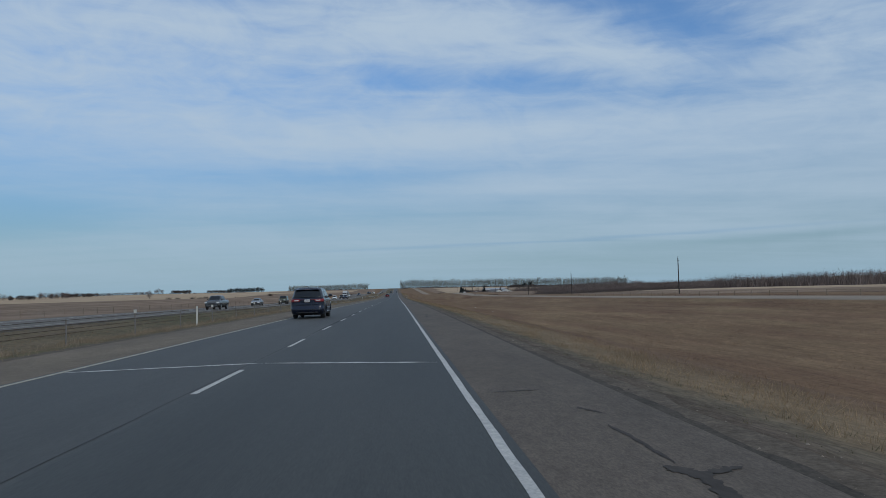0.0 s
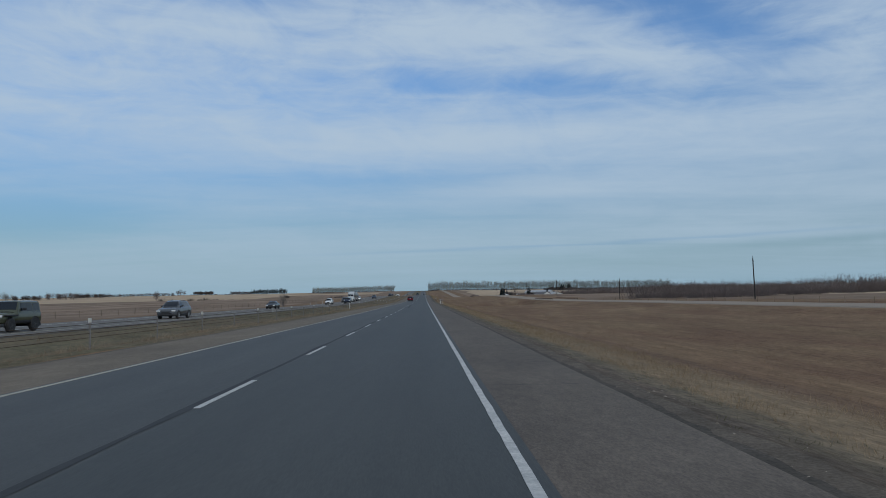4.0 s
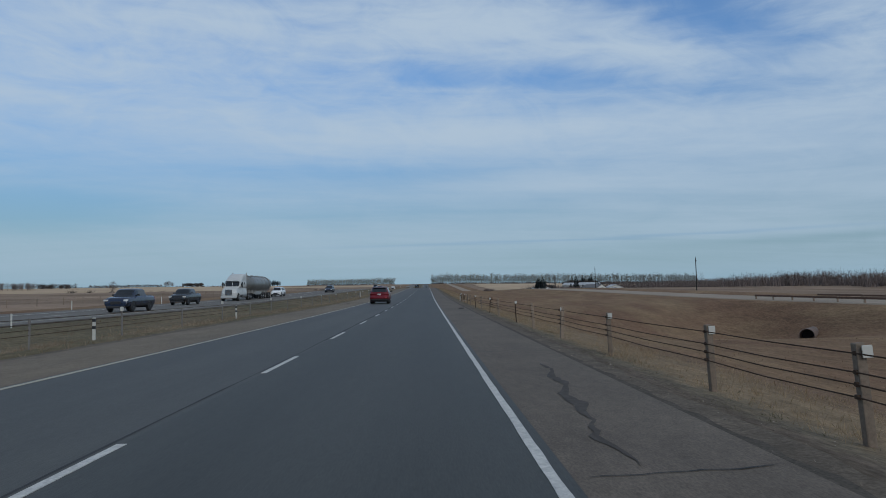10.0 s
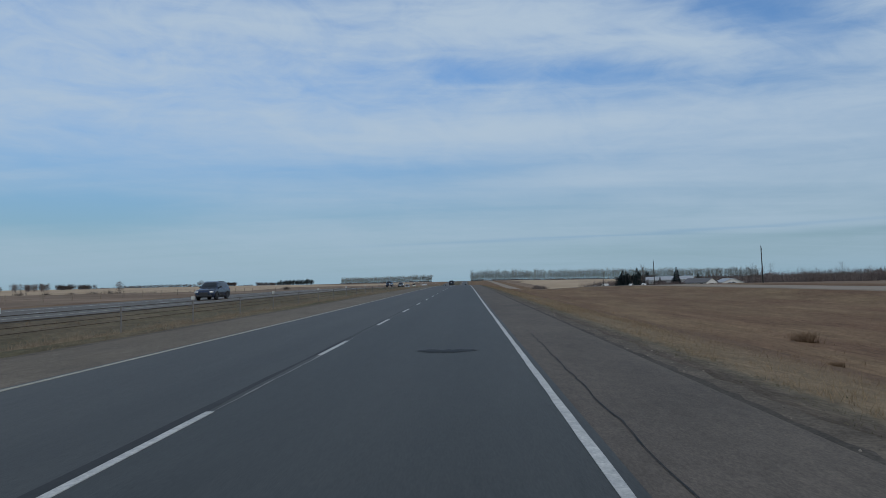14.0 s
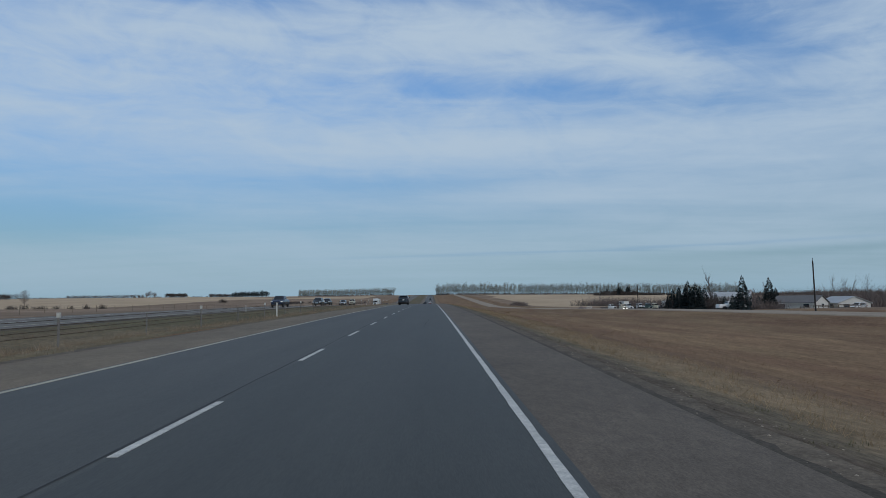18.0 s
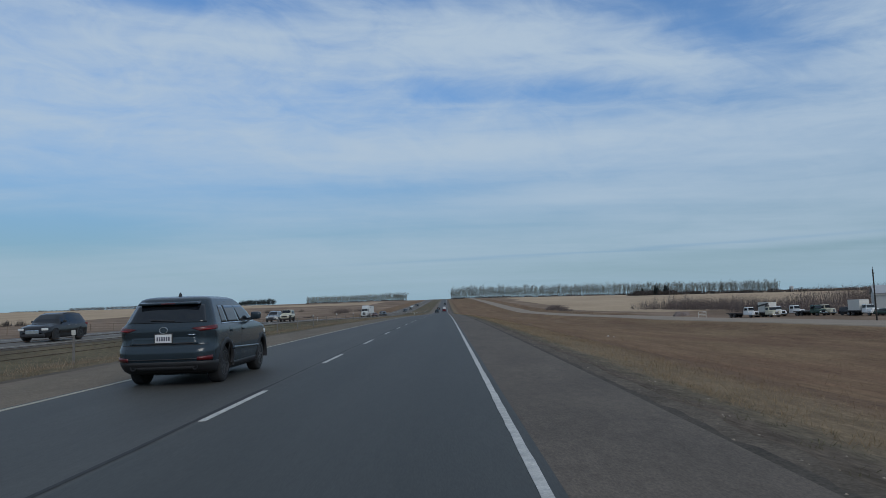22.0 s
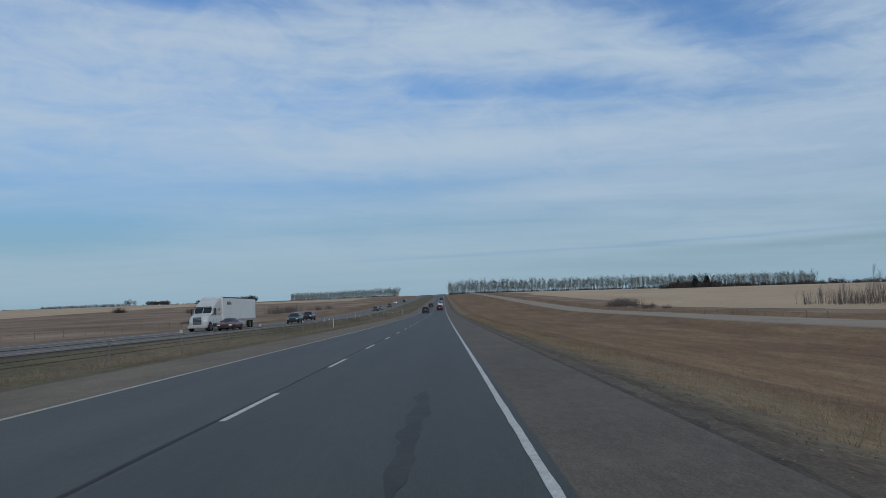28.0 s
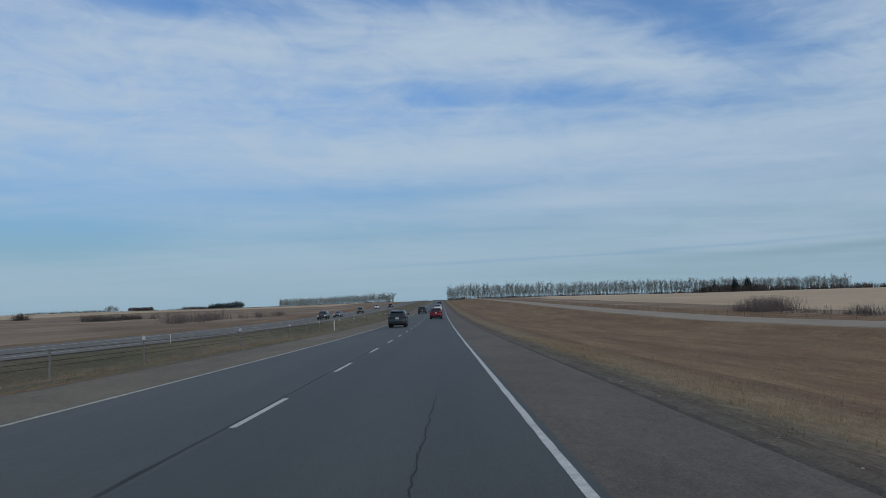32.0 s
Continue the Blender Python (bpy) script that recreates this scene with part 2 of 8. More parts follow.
    for centre in tracks:
        # worn wheel path along the lane
        sep = tree.nodes.new("ShaderNodeSeparateXYZ")
        link(src, sep.inputs[0])
        sub_x = tree.nodes.new("ShaderNodeMath")
        sub_x.operation = "SUBTRACT"
        sub_x.inputs[1].default_value = centre
        link(sep.outputs[0], sub_x.inputs[0])
        dist = tree.nodes.new("ShaderNodeMath")
        dist.operation = "ABSOLUTE"
        link(sub_x.outputs[0], dist.inputs[0])
        near = tree.nodes.new("ShaderNodeMapRange")
        near.interpolation_type = "SMOOTHSTEP"
        near.inputs["From Min"].default_value, near.inputs["From Max"].default_value = 0.0, track_width * 1.8
        near.inputs["To Min"].default_value, near.inputs["To Max"].default_value = 1 - track_amount, 1.0
        link(dist.outputs[0], near.inputs["Value"])
        worn = tree.nodes.new("ShaderNodeVectorMath")
        worn.operation = "SCALE"
        link(color, worn.inputs[0])
        link(near.outputs[0], worn.inputs["Scale"])
        color = worn.outputs[0]
    if per_object:
        info = tree.nodes.new("ShaderNodeObjectInfo")
        color = scaled(color, info.outputs["Random"], per_object)
    if per_island:
        color = scaled(color, tree.nodes.new("ShaderNodeNewGeometry").outputs["Random Per Island"], per_island)
    link(color, bsdf.inputs["Base Color"])
    if bump:
        b = tree.nodes.new("ShaderNodeBump")
        b.inputs["Strength"].default_value = 0.6
        b.inputs["Distance"].default_value = bump
        link(noisy(bump_scale, 6.0), b.inputs["Height"])
        link(b.outputs[0], bsdf.inputs["Normal"])
    if thin:
        # thin blades let light through
        leaf = tree.nodes.new("ShaderNodeBsdfTranslucent")
        link(color, leaf.inputs["Color"])
        both = tree.nodes.new("ShaderNodeMixShader")
        both.inputs[0].default_value = 0.45
        link(bsdf.outputs[0], both.inputs[1])
        link(leaf.outputs[0], both.inputs[2])
        link(both.outputs[0], tree.nodes["Material Output"].inputs["Surface"])
    return mat


M = {}
M["asphalt"] = material("asphalt", (0.0405, 0.041, 0.038), 0.68, spec=0.42, scales=((60, 0.26), (9, 0.12), (0.9, 0.1), (0.12, 0.14)), bump=0.003,
                        bump_scale=90, tint=(0.05, 0.049, 0.044), tint_scale=0.35, tint_amount=0.6, stretch=(1, 0.12, 1), tracks=(-1.75, 0.05))
M["asphalt_left"] = material("asphalt_left_lane", (0.05, 0.049, 0.045), 0.68, spec=0.42, scales=((60, 0.26), (9, 0.12), (0.9, 0.12), (0.12, 0.14)),
                             bump=0.004, bump_scale=90, tint=(0.063, 0.06, 0.053), tint_scale=0.35, tint_amount=0.6,
                             stretch=(1, 0.12, 1), tracks=(-5.3, -3.55))
M["shoulder"] = material("shoulder_asphalt", (0.116, 0.093, 0.073), 0.85, spec=0.25, scales=((50, 0.32), (9, 0.18), (1.2, 0.16), (0.2, 0.14)), bump=0.005,
                         bump_scale=70, tint=(0.091, 0.073, 0.059), tint_scale=0.5, tint_amount=0.6, stretch=(1, 0.35, 1))
M["shoulder_left"] = material("pale_shoulder_asphalt", (0.165, 0.132, 0.097), 0.9, spec=0.2, scales=((50, 0.4), (9, 0.18), (1.2, 0.14), (0.2, 0.12)), bump=0.006,
                              bump_scale=70, tint=(0.118, 0.096, 0.073), tint_scale=0.5, tint_amount=0.6, stretch=(1, 0.35, 1))
M["seal"] = material("crack_sealant", (0.02, 0.02, 0.02), 0.75, spec=0.25, scales=((20, 0.2), (2, 0.25)))
M["joint"] = material("worn_joint_seal", (0.027, 0.0265, 0.026), 0.75, spec=0.3, scales=((20, 0.2), (2, 0.25), (0.3, 0.3)))
M["tar"] = material("fresh_tar", (0.012, 0.012, 0.013), 0.7, spec=0.25, scales=((20, 0.2), (2, 0.25)))
M["stain"] = material("dark_patched_stain", (0.056, 0.047, 0.04), 0.85, spec=0.25, scales=((14, 0.3), (2, 0.2)), stretch=(1, 0.5, 1))
M["crumb_shade"] = material("crumbs_and_edge_shade", (0.07, 0.059, 0.048), 0.95, spec=0.15, scales=((30, 0.4), (2, 0.3)), stretch=(1, 0.6, 1))
M["gravel"] = material("gravel", (0.115, 0.092, 0.07), 0.95, spec=0.15, scales=((22, 0.4), (3, 0.25), (0.8, 0.2)), bump=0.008, bump_scale=35,
                       tint=(0.09, 0.073, 0.056), tint_scale=1.2)
M["stone"] = material("loose_stone", (0.21, 0.175, 0.14), 0.9, scales=((30, 0.2), (3, 0.2)), per_island=0.45, spec=0.2)
M["paint"] = material("white_road_paint", (0.5, 0.48, 0.44), 0.7, scales=((40, 0.25), (9, 0.14), (1.2, 0.12)), tint=(0.28, 0.28, 0.28),
                      tint_scale=7.0, tint_amount=0.55)
M["smear"] = material("oil_smear", (0.033, 0.0325, 0.0305), 0.7, spec=0.35, scales=((12, 0.2), (1.5, 0.3)))
M["paint_old"] = material("worn_old_paint", (0.2, 0.195, 0.18), 0.8, scales=((30, 0.35), (3, 0.3)))
M["paint_yellow"] = material("yellow_road_paint", (0.4, 0.36, 0.27), 0.7, scales=((9, 0.12), (1.2, 0.15)),
                             tint=(0.2, 0.19, 0.17), tint_scale=6.0, tint_amount=0.6)
M["opp_asphalt"] = material("far_carriageway_asphalt", (0.125, 0.112, 0.097), 0.85, spec=0.25, scales=((8, 0.15), (0.4, 0.12)), bump=0.004,
                            stretch=(1, 0.15, 1))
M["grass"] = material("dry_ditch_grass", (0.158, 0.093, 0.056), 0.95, scales=((11, 0.36), (3.0, 0.24), (0.7, 0.2), (0.05, 0.16)), bump=0.1,
                      bump_scale=5, tint=(0.228, 0.155, 0.087), tint_scale=0.22, tint_amount=0.8, stretch=(1, 0.2, 1), spec=0.1)
M["verge"] = material("gravel_and_straw_verge", (0.125, 0.096, 0.073), 0.95, scales=((14, 0.36), (4.0, 0.24), (1.0, 0.2), (0.12, 0.14)), bump=0.06,
                      bump_scale=9, tint=(0.095, 0.077, 0.058), tint_scale=0.9, tint_amount=0.7, stretch=(1, 0.4, 1), spec=0.1,
                      blends=((3.5, 4.0, (0.128, 0.103, 0.072), 1.1), (3.9, 4.7, (0.19, 0.137, 0.085), 1.6), (5.4, 8.2, (0.148, 0.093, 0.058), 2.6)))
M["median"] = material("median_grass", (0.138, 0.107, 0.07), 0.95, scales=((8, 0.3), (1.0, 0.25), (0.1, 0.2)), bump=0.1,
                       bump_scale=6, tint=(0.09, 0.085, 0.048), tint_scale=0.12, tint_amount=0.8, stretch=(1, 0.25, 1), spec=0.1)
M["pasture"] = material("pasture_grass", (0.25, 0.178, 0.126), 0.95, scales=((1.2, 0.2), (0.05, 0.25), (0.012, 0.2)), bump=0.1,
                        bump_scale=2, tint=(0.145, 0.096, 0.064), tint_scale=0.03, tint_amount=1.0, stretch=(1, 0.6, 1), spec=0.1)
M["stubble"] = material("stubble_field", (0.43, 0.32, 0.215), 0.95, scales=((0.6, 0.12), (0.02, 0.12)), bump=0.08, bump_scale=3,
                        tint=(0.36, 0.262, 0.172), tint_scale=0.012, tint_amount=0.8, stretch=(1, 0.4, 1), spec=0.1)
M["dirt_road"] = material("pale_gravel_road", (0.26, 0.203, 0.148), 0.95, scales=((5, 0.18), (0.3, 0.15)), bump=0.01, bump_scale=20,
                          tint=(0.2, 0.158, 0.117), tint_scale=0.2, stretch=(1, 0.3, 1))
M["skid"] = material("tyre_rubber_marks", (0.017, 0.0175, 0.018), 0.75, spec=0.3, scales=((12, 0.2), (0.8, 0.3)), stretch=(1, 0.2, 1))
M["wood_post"] = material("weathered_wood", (0.2, 0.153, 0.115), 0.9, scales=((30, 0.25), (3, 0.2)), bump=0.004, bump_scale=60, per_object=0.2, world_space=False)
M["rail_wood"] = material("reddish_stained_timber", (0.11, 0.06, 0.04), 0.9, scales=((20, 0.25), (2, 0.2)), world_space=False)
M["white_post"] = material("white_plastic", (0.5, 0.49, 0.45), 0.5, scales=((8, 0.06), (1.5, 0.12)), tint=(0.45, 0.42, 0.36), tint_scale=3.0, tint_amount=0.4, world_space=False)
M["black_band"] = material("black_reflective_band", (0.02, 0.02, 0.022), 0.5, scales=((8, 0.1),))
M["steel"] = material("galvanised_steel", (0.42, 0.42, 0.41), 0.5, metal=0.7, scales=((20, 0.12), (2, 0.15)), tint=(0.2, 0.17, 0.14), tint_scale=2.0, tint_amount=0.5)
M["barrier_steel"] = material("dull_barrier_steel", (0.17, 0.158, 0.145), 0.75, metal=0.1, scales=((20, 0.12), (2, 0.15)))
M["amber"] = material("amber_plastic", (0.6, 0.36, 0.03), 0.4, scales=((8, 0.08),))
M["concrete"] = material("weathered_concrete", (0.24, 0.21, 0.18), 0.9, scales=((20, 0.25), (2, 0.2)), bump=0.004)
M["cable"] = material("weathered_cable", (0.062, 0.042, 0.031), 0.9, metal=0.0, scales=((20, 0.2),), spec=0.08)
M["pole"] = material("utility_pole_wood", (0.03, 0.026, 0.023), 0.9, scales=((15, 0.25), (1.5, 0.2)), bump=0.004, bump_scale=40)
M["bark"] = material("grey_bark", (0.17, 0.15, 0.135), 0.95, scales=((12, 0.25), (1.0, 0.25)), bump=0.01, bump_scale=25, per_object=0.15)
M["far_bark"] = material("pale_poplar_bark", (0.25, 0.26, 0.235), 0.95, scales=((0.6, 0.2), (0.05, 0.2)), per_island=0.2, spec=0.1)
M["brush"] = material("bare_brush_twigs", (0.142, 0.114, 0.104), 0.95, scales=((0.8, 0.25), (0.06, 0.3)), per_island=0.3, spec=0.1)
M["hedge"] = material("dark_hedge_twigs", (0.085, 0.072, 0.066), 0.95, scales=((0.8, 0.25), (0.06, 0.3)), per_island=0.3, spec=0.1)
M["needles"] = material("spruce_needles", (0.034, 0.046, 0.048), 0.9, scales=((4, 0.3), (0.5, 0.3)), per_island=0.35, per_object=0.2, spec=0.1)
M["tuft"] = material("straw_tufts", (0.31, 0.226, 0.14), 0.95, scales=((2, 0.2), (0.2, 0.2)), per_island=0.18, spec=0.1, thin=True)
M["tuft_bank"] = material("grey_straw_bank_grass", (0.29, 0.222, 0.152), 0.95, scales=((2, 0.2), (0.25, 0.3)), per_island=0.18, spec=0.1, thin=True)
M["tuft_dark"] = material("brown_tufts", (0.225, 0.147, 0.09), 0.95, scales=((2, 0.2), (0.2, 0.15)), per_island=0.15, spec=0.1, thin=True)
M["weed"] = material("grey_green_weeds", (0.16, 0.14, 0.088), 0.95, scales=((2, 0.25), (0.3, 0.2)), per_island=0.2, spec=0.1, thin=True)
M["siding_white"] = material("white_siding", (0.55, 0.54, 0.5), 0.6, scales=((3, 0.05), (0.4, 0.08)), world_space=False)
M["siding_grey"] = material("grey_metal_cladding", (0.4, 0.41, 0.41), 0.5, metal=0.1, scales=((4, 0.05), (0.3, 0.08)), world_space=False)
M["roof_pale"] = material("pale_metal_roof", (0.36, 0.36, 0.36), 0.5, metal=0.2, scales=((3, 0.06), (0.3, 0.1)), world_space=False)
M["roof_dark"] = material("dark_shingles", (0.12, 0.115, 0.115), 0.9, scales=((14, 0.25), (0.6, 0.15)), world_space=False)
# near-black for seams and trim, and for shade painted into hollows
M["opening"] = material("hollow_shade_and_seam_black", (0.02, 0.021, 0.024), 0.8, scales=((3, 0.3),))
M["window_glass"] = material("window_glass", (0.04, 0.05, 0.06), 0.08, scales=((1, 0.1),), spec=0.7)
M["culvert"] = material("rusty_corrugated_steel", (0.16, 0.12, 0.1), 0.7, metal=0.5, scales=((8, 0.3), (1, 0.3)))
M["litter"] = material("crumpled_white_litter", (0.55, 0.53, 0.48), 0.7, scales=((10, 0.1), (3, 0.1)))


def car_paint(name, base, rough=0.22, metal=0.2):
    return material(name, base, rough, metal=metal, scales=((2.0, 0.05), (0.5, 0.06)), coat=0.2, spec=0.45, world_space=False,
                    tint=tuple(0.75 * c + 0.012 for c in base), tint_scale=1.1, tint_amount=0.35)


M["tyre"] = material("tyre_rubber", (0.018, 0.018, 0.019), 0.85, scales=((20, 0.2), (2, 0.2)), world_space=False)
M["rim_dark"] = material("dark_alloy", (0.035, 0.035, 0.038), 0.4, metal=0.5, scales=((6, 0.1),), world_space=False)
M["rim_bright"] = material("bright_alloy", (0.45, 0.45, 0.46), 0.3, metal=0.9, scales=((6, 0.1),), world_space=False)
M["trim_black"] = material("black_plastic_trim", (0.018, 0.018, 0.02), 0.6, scales=((10, 0.15), (1, 0.15)), world_space=False)
M["car_glass"] = material("tinted_car_glass", (0.008, 0.01, 0.013), 0.04, scales=((0.8, 0.15),), spec=0.5, world_space=False)
M["chrome"] = material("chrome", (0.6, 0.61, 0.62), 0.15, metal=1.0, scales=((5, 0.05),), world_space=False)
M["tail_red"] = material("red_lamp_lens", (0.22, 0.01, 0.012), 0.3, scales=((9, 0.15),), coat=0.0, world_space=False)
M["tail_dark"] = material("dark_red_lamp_lens", (0.09, 0.006, 0.008), 0.3, scales=((9, 0.15),), coat=0.0, world_space=False)
M["lamp_clear"] = material("clear_lamp_lens", (0.6, 0.6, 0.58), 0.12, scales=((9, 0.1),), coat=0.6, world_space=False)
M["plate"] = material("number_plate_white", (0.62, 0.62, 0.62), 0.5, scales=((9, 0.06),), world_space=False)
M["plate_ink"] = material("plate_ink", (0.09, 0.09, 0.12), 0.6, scales=((9, 0.1),), world_space=False)
M["tank"] = material("brushed_tank_steel", (0.2, 0.2, 0.19), 0.38, metal=0.6, scales=((2, 0.12), (0.4, 0.15)), stretch=(1, 0.2, 1), world_space=False)
M["frame_grey"] = material("chassis_grime", (0.05, 0.047, 0.045), 0.8, scales=((6, 0.25),), world_space=False)
M["yellow_sheet"] = material("yellow_tarpaulin", (0.6, 0.52, 0.03), 0.6, scales=((4, 0.1),), world_space=False)


# ---- ground and roads ----
PY = np.array([p[0] for p in PROFILE], float)
PZ = np.array([p[1] for p in PROFILE], float)


def _tangents():
    h, d = np.diff(PY), np.diff(PZ) / np.diff(PY)
    t = np.zeros(len(PY))
    t[0], t[-1] = d[0], d[-1]
    t[1:-1] = (d[:-1] * h[1:] + d[1:] * h[:-1]) / (h[1:] + h[:-1])
    return t


PT = _tangents()


def road_z(y):
    """Height of the carriageway at a distance along it."""
    y = min(max(y, PY[0]), PY[-1])
    i = int(min(max(np.searchsorted(PY, y) - 1, 0), len(PY) - 2))
    h = PY[i + 1] - PY[i]
    s = (y - PY[i]) / h
    return float(PZ[i] * (2 * s**3 - 3 * s * s + 1) + h * PT[i] * (s**3 - 2 * s * s + s)
                 + PZ[i + 1] * (3 * s * s - 2 * s**3) + h * PT[i + 1] * (s**3 - s * s))


def lerp(v, table):
    return float(np.interp(v, [p[0] for p in table], [p[1] for p in table]))


RIGHT_EDGE, LANE_LINE, LEFT_EDGE = 1.0, -2.7, -6.2
FRONTAGE = (40.0, 49.0)
FRONT_OFF = [(-400, -0.3), (250, -0.4), (480, -0.75), (570, -1.0), (640, -1.5), (700, -1.9), (765, -2.2), (810, -1.95), (880, -1.85), (960, -1.55), (1030, -1.75),
             (1100, -1.4), (1300, -0.6), (1700, 0.0), (5000, 0.0)]
RIGHT_CUT = [(3.25, -0.03), (5.2, -0.3), (9.0, -0.95), (15.0, -1.35), (24.0, -1.25), (33.0, -1.0)]
MEDIAN_CUT = [(-20.6, -0.17), (-18.5, -0.5), (-15.0, -0.95), (-12.6, -0.55), (-10.9, -0.1), (-9.6, 0.03), (-9.2, -0.03)]
LEFT_CUT = [(-46.0, -0.7), (-40.0, -1.2), (-36.0, -0.5), (-33.6, -0.18)]


def ground_z(x, y):
    """Height of the bare ground."""
    base = road_z(y)
    front = lerp(y, FRONT_OFF)
    swell = 0.5 * math.sin(x * 0.011 + y * 0.004) + 0.35 * math.sin(x * 0.023 - y * 0.009 + 1.3)
    if 3.25 <= x:
        creek = math.exp(-((y - 352.0 - 0.25 * (x - 20)) / 19.0) ** 2)
        if x < 33:
            off = lerp(x, RIGHT_CUT)
            k = min(max((x - 9) / 20.0, 0), 1)
            off += k * (front + 0.3)
            off -= 1.9 * creek * min(max((x - 7) / 8.0, 0), 1) + 1.1 * creek * min(max((x - 17) / 10.0, 0), 1)
        elif x < FRONTAGE[0] - 0.5:
            k = (x - 33) / (FRONTAGE[0] - 0.5 - 33)
            low = RIGHT_CUT[-1][1] + front + 0.3 - 3.0 * creek
            off = low + (front - low) * k * k * (3 - 2 * k)
        elif x < FRONTAGE[1] + 0.5:
            off = front
        else:
            k = min((x - FRONTAGE[1]) / 60.0, 1)
            dip = -0.5 * math.exp(-((x - FRONTAGE[1] - 5) / 3.0) ** 2) * (0.0 if 690 < y < 830 else 1.0)
            yard = min(max((y - 640) / 60.0, 0), 1) * min(max((880 - y) / 50.0, 0), 1)
            off = front + dip + k * (0.5 + 0.6 * swell) - 1.1 * yard * min((x - FRONTAGE[1]) / 7.0, 1)
            off -= 2.2 * creek * math.exp(-((x - 62) / 10.0) ** 2)
            off -= 2.3 * math.exp(-((y - 490) / 95.0) ** 2) * min(max((x - 65) / 70.0, 0), 1)
            far = min(max((y - 1000) / 1100.0, 0), 1)
            off -= 8.0 * min(x / 680.0, 1) * far * far * (3 - 2 * far)
    elif x > -9.2:
        off = -0.4
    elif x >= -20.6:
        off = lerp(x, MEDIAN_CUT)
    elif -33.6 < x < -20.6:
        off = -0.5
    elif x > -46:
        off = lerp(x, LEFT_CUT)
    else:
        k = min((-46 - x) / 60.0, 1)
        off = -0.7 + k * (0.4 + 0.7 * swell)
        if x < -300:
            off += min((-x - 300) / 900.0, 1) * 3.0
    return base + off


def mesh_object(name, verts, faces, mats, face_mats=None, smooth=False):
    me = bpy.data.meshes.new(name)
    me.from_pydata(verts, [], faces)
    for mt in (mats if isinstance(mats, (list, tuple)) else [mats]):
        me.materials.append(mt)
    if face_mats is not None:
        me.polygons.foreach_set("material_index", np.array(face_mats, np.int32))
    if smooth:
        me.polygons.foreach_set("use_smooth", np.ones(len(me.polygons), bool))
    me.update()
    return new(name, me)


def build_ground():
    xs = sorted(set([-3000, -2200, -1600, -1200, -900, -700, -520, -400, -320, -260, -210, -170, -140, -115, -95, -80, -70, -62, -55, -50,
                     -46, -43, -40, -38, -36, -34.8, -33.6, -33.2, -27, -21, -20.6, -19.5, -18.5, -17, -16, -15, -13.6, -12.6, -11.6, -10.9, -10.2, -9.6, -9.2,
                     -8.8, -2.5, 2.85, 3.25, 4.2, 5.5, 6.6, 7.8, 9, 10.5, 12, 13.5, 15, 17, 19, 21, 24, 27, 30, 33, 35, 37, 38.5, 39.5, 44.5, 49.5, 51,
                     53, 55, 58, 62, 67, 73, 80, 90, 105, 125, 150, 180, 215, 255, 300, 360, 440, 540, 680, 850, 1100, 1500, 2000, 2600, 3200]))
    ys = [-500, -300, -200, -140, -100, -70, -50]
    y = -40.0
    while y < 1060:
        ys.append(y)
        y += 6.0
    while y < 4900:
        ys.append(y)
        y *= 1.018
    rnd = random.Random(5)
    verts, faces, fm = [], [], []
    for y in ys:
        for x in xs:
            z = ground_z(x, y)
            if x > 5 and x < 39 or x < -46 or x > 52 or (-20 < x < -9):
                z += rnd.uniform(-0.05, 0.05)
            verts.append((x, y, z))
    nx = len(xs)
    for j in range(len(ys) - 1):
        for i in range(nx - 1):
            a = j * nx + i
            faces.append((a, a + 1, a + nx + 1, a + nx))
            x, y = (xs[i] + xs[i + 1]) / 2, (ys[j] + ys[j + 1]) / 2
            k = 0
            if -20.6 < x < -9:
                k = 2
            elif 2.85 < x < 9:
                k = 1
            elif x > 62:
                k = 4 if (880 < y < 2120 and x > 72 + 0.02 * (y - 880)) or (y < 310 and x > 90 and x < 260) or y > 2250 else 3
            elif x < -50:
                k = 3
                if x < -280 - 40 * math.sin(y * 0.004) or y > 1300 and x < -95 and int(y / 260) % 2 == 0:
                    k = 4
            fm.append(k)
    ob = mesh_object("ground", verts, faces, [M["grass"], M["verge"], M["median"], M["pasture"], M["stubble"]], fm, True)
    tagged(ob, "dry brown autumn grass and pale stubble fields rolling to the horizon", "ground", kind="structure")


def ribbon(name, x0, x1, y0, y1, mat, lift, label="", step=6.0, category="road", kind="structure", thick=0.12, wave=0.0, seed=1, parent=None):
    """A strip of paving along the road, with thickness, following its rise and fall."""
    rnd = random.Random(seed)
    n = max(1, int((y1 - y0) / step))
    verts, faces = [], []
    dx = 0.0
    for j in range(n + 1):
        y = y0 + (y1 - y0) * j / n
        z = road_z(y) + lift
        w0, w1 = (rnd.uniform(-wave, wave), rnd.uniform(-wave, wave)) if wave else (0, 0)
        verts += [(x0 + w0, y, z), (x1 + w1, y, z), (x1 + w1, y, z - thick), (x0 + w0, y, z - thick)]
    for j in range(n):
        a, b = 4 * j, 4 * j + 4
        for k in range(4):
            k2 = (k + 1) % 4
            faces.append((a + k, b + k, b + k2, a + k2)[::-1] if k == 0 else (a + k, a + k2, b + k2, b + k)[::1])
    faces.append((0, 1, 2, 3))
    faces.append((4 * n + 3, 4 * n + 2, 4 * n + 1, 4 * n))
    ob = mesh_object(name, verts, faces, mat)
    bm = bmesh.new()
    bm.from_mesh(ob.data)
    bmesh.ops.recalc_face_normals(bm, faces=bm.faces)
    bm.to_mesh(ob.data)
    bm.free()
    if parent:
        ob.parent = parent
    elif label:
        tagged(ob, label, category, kind=kind)
    return ob


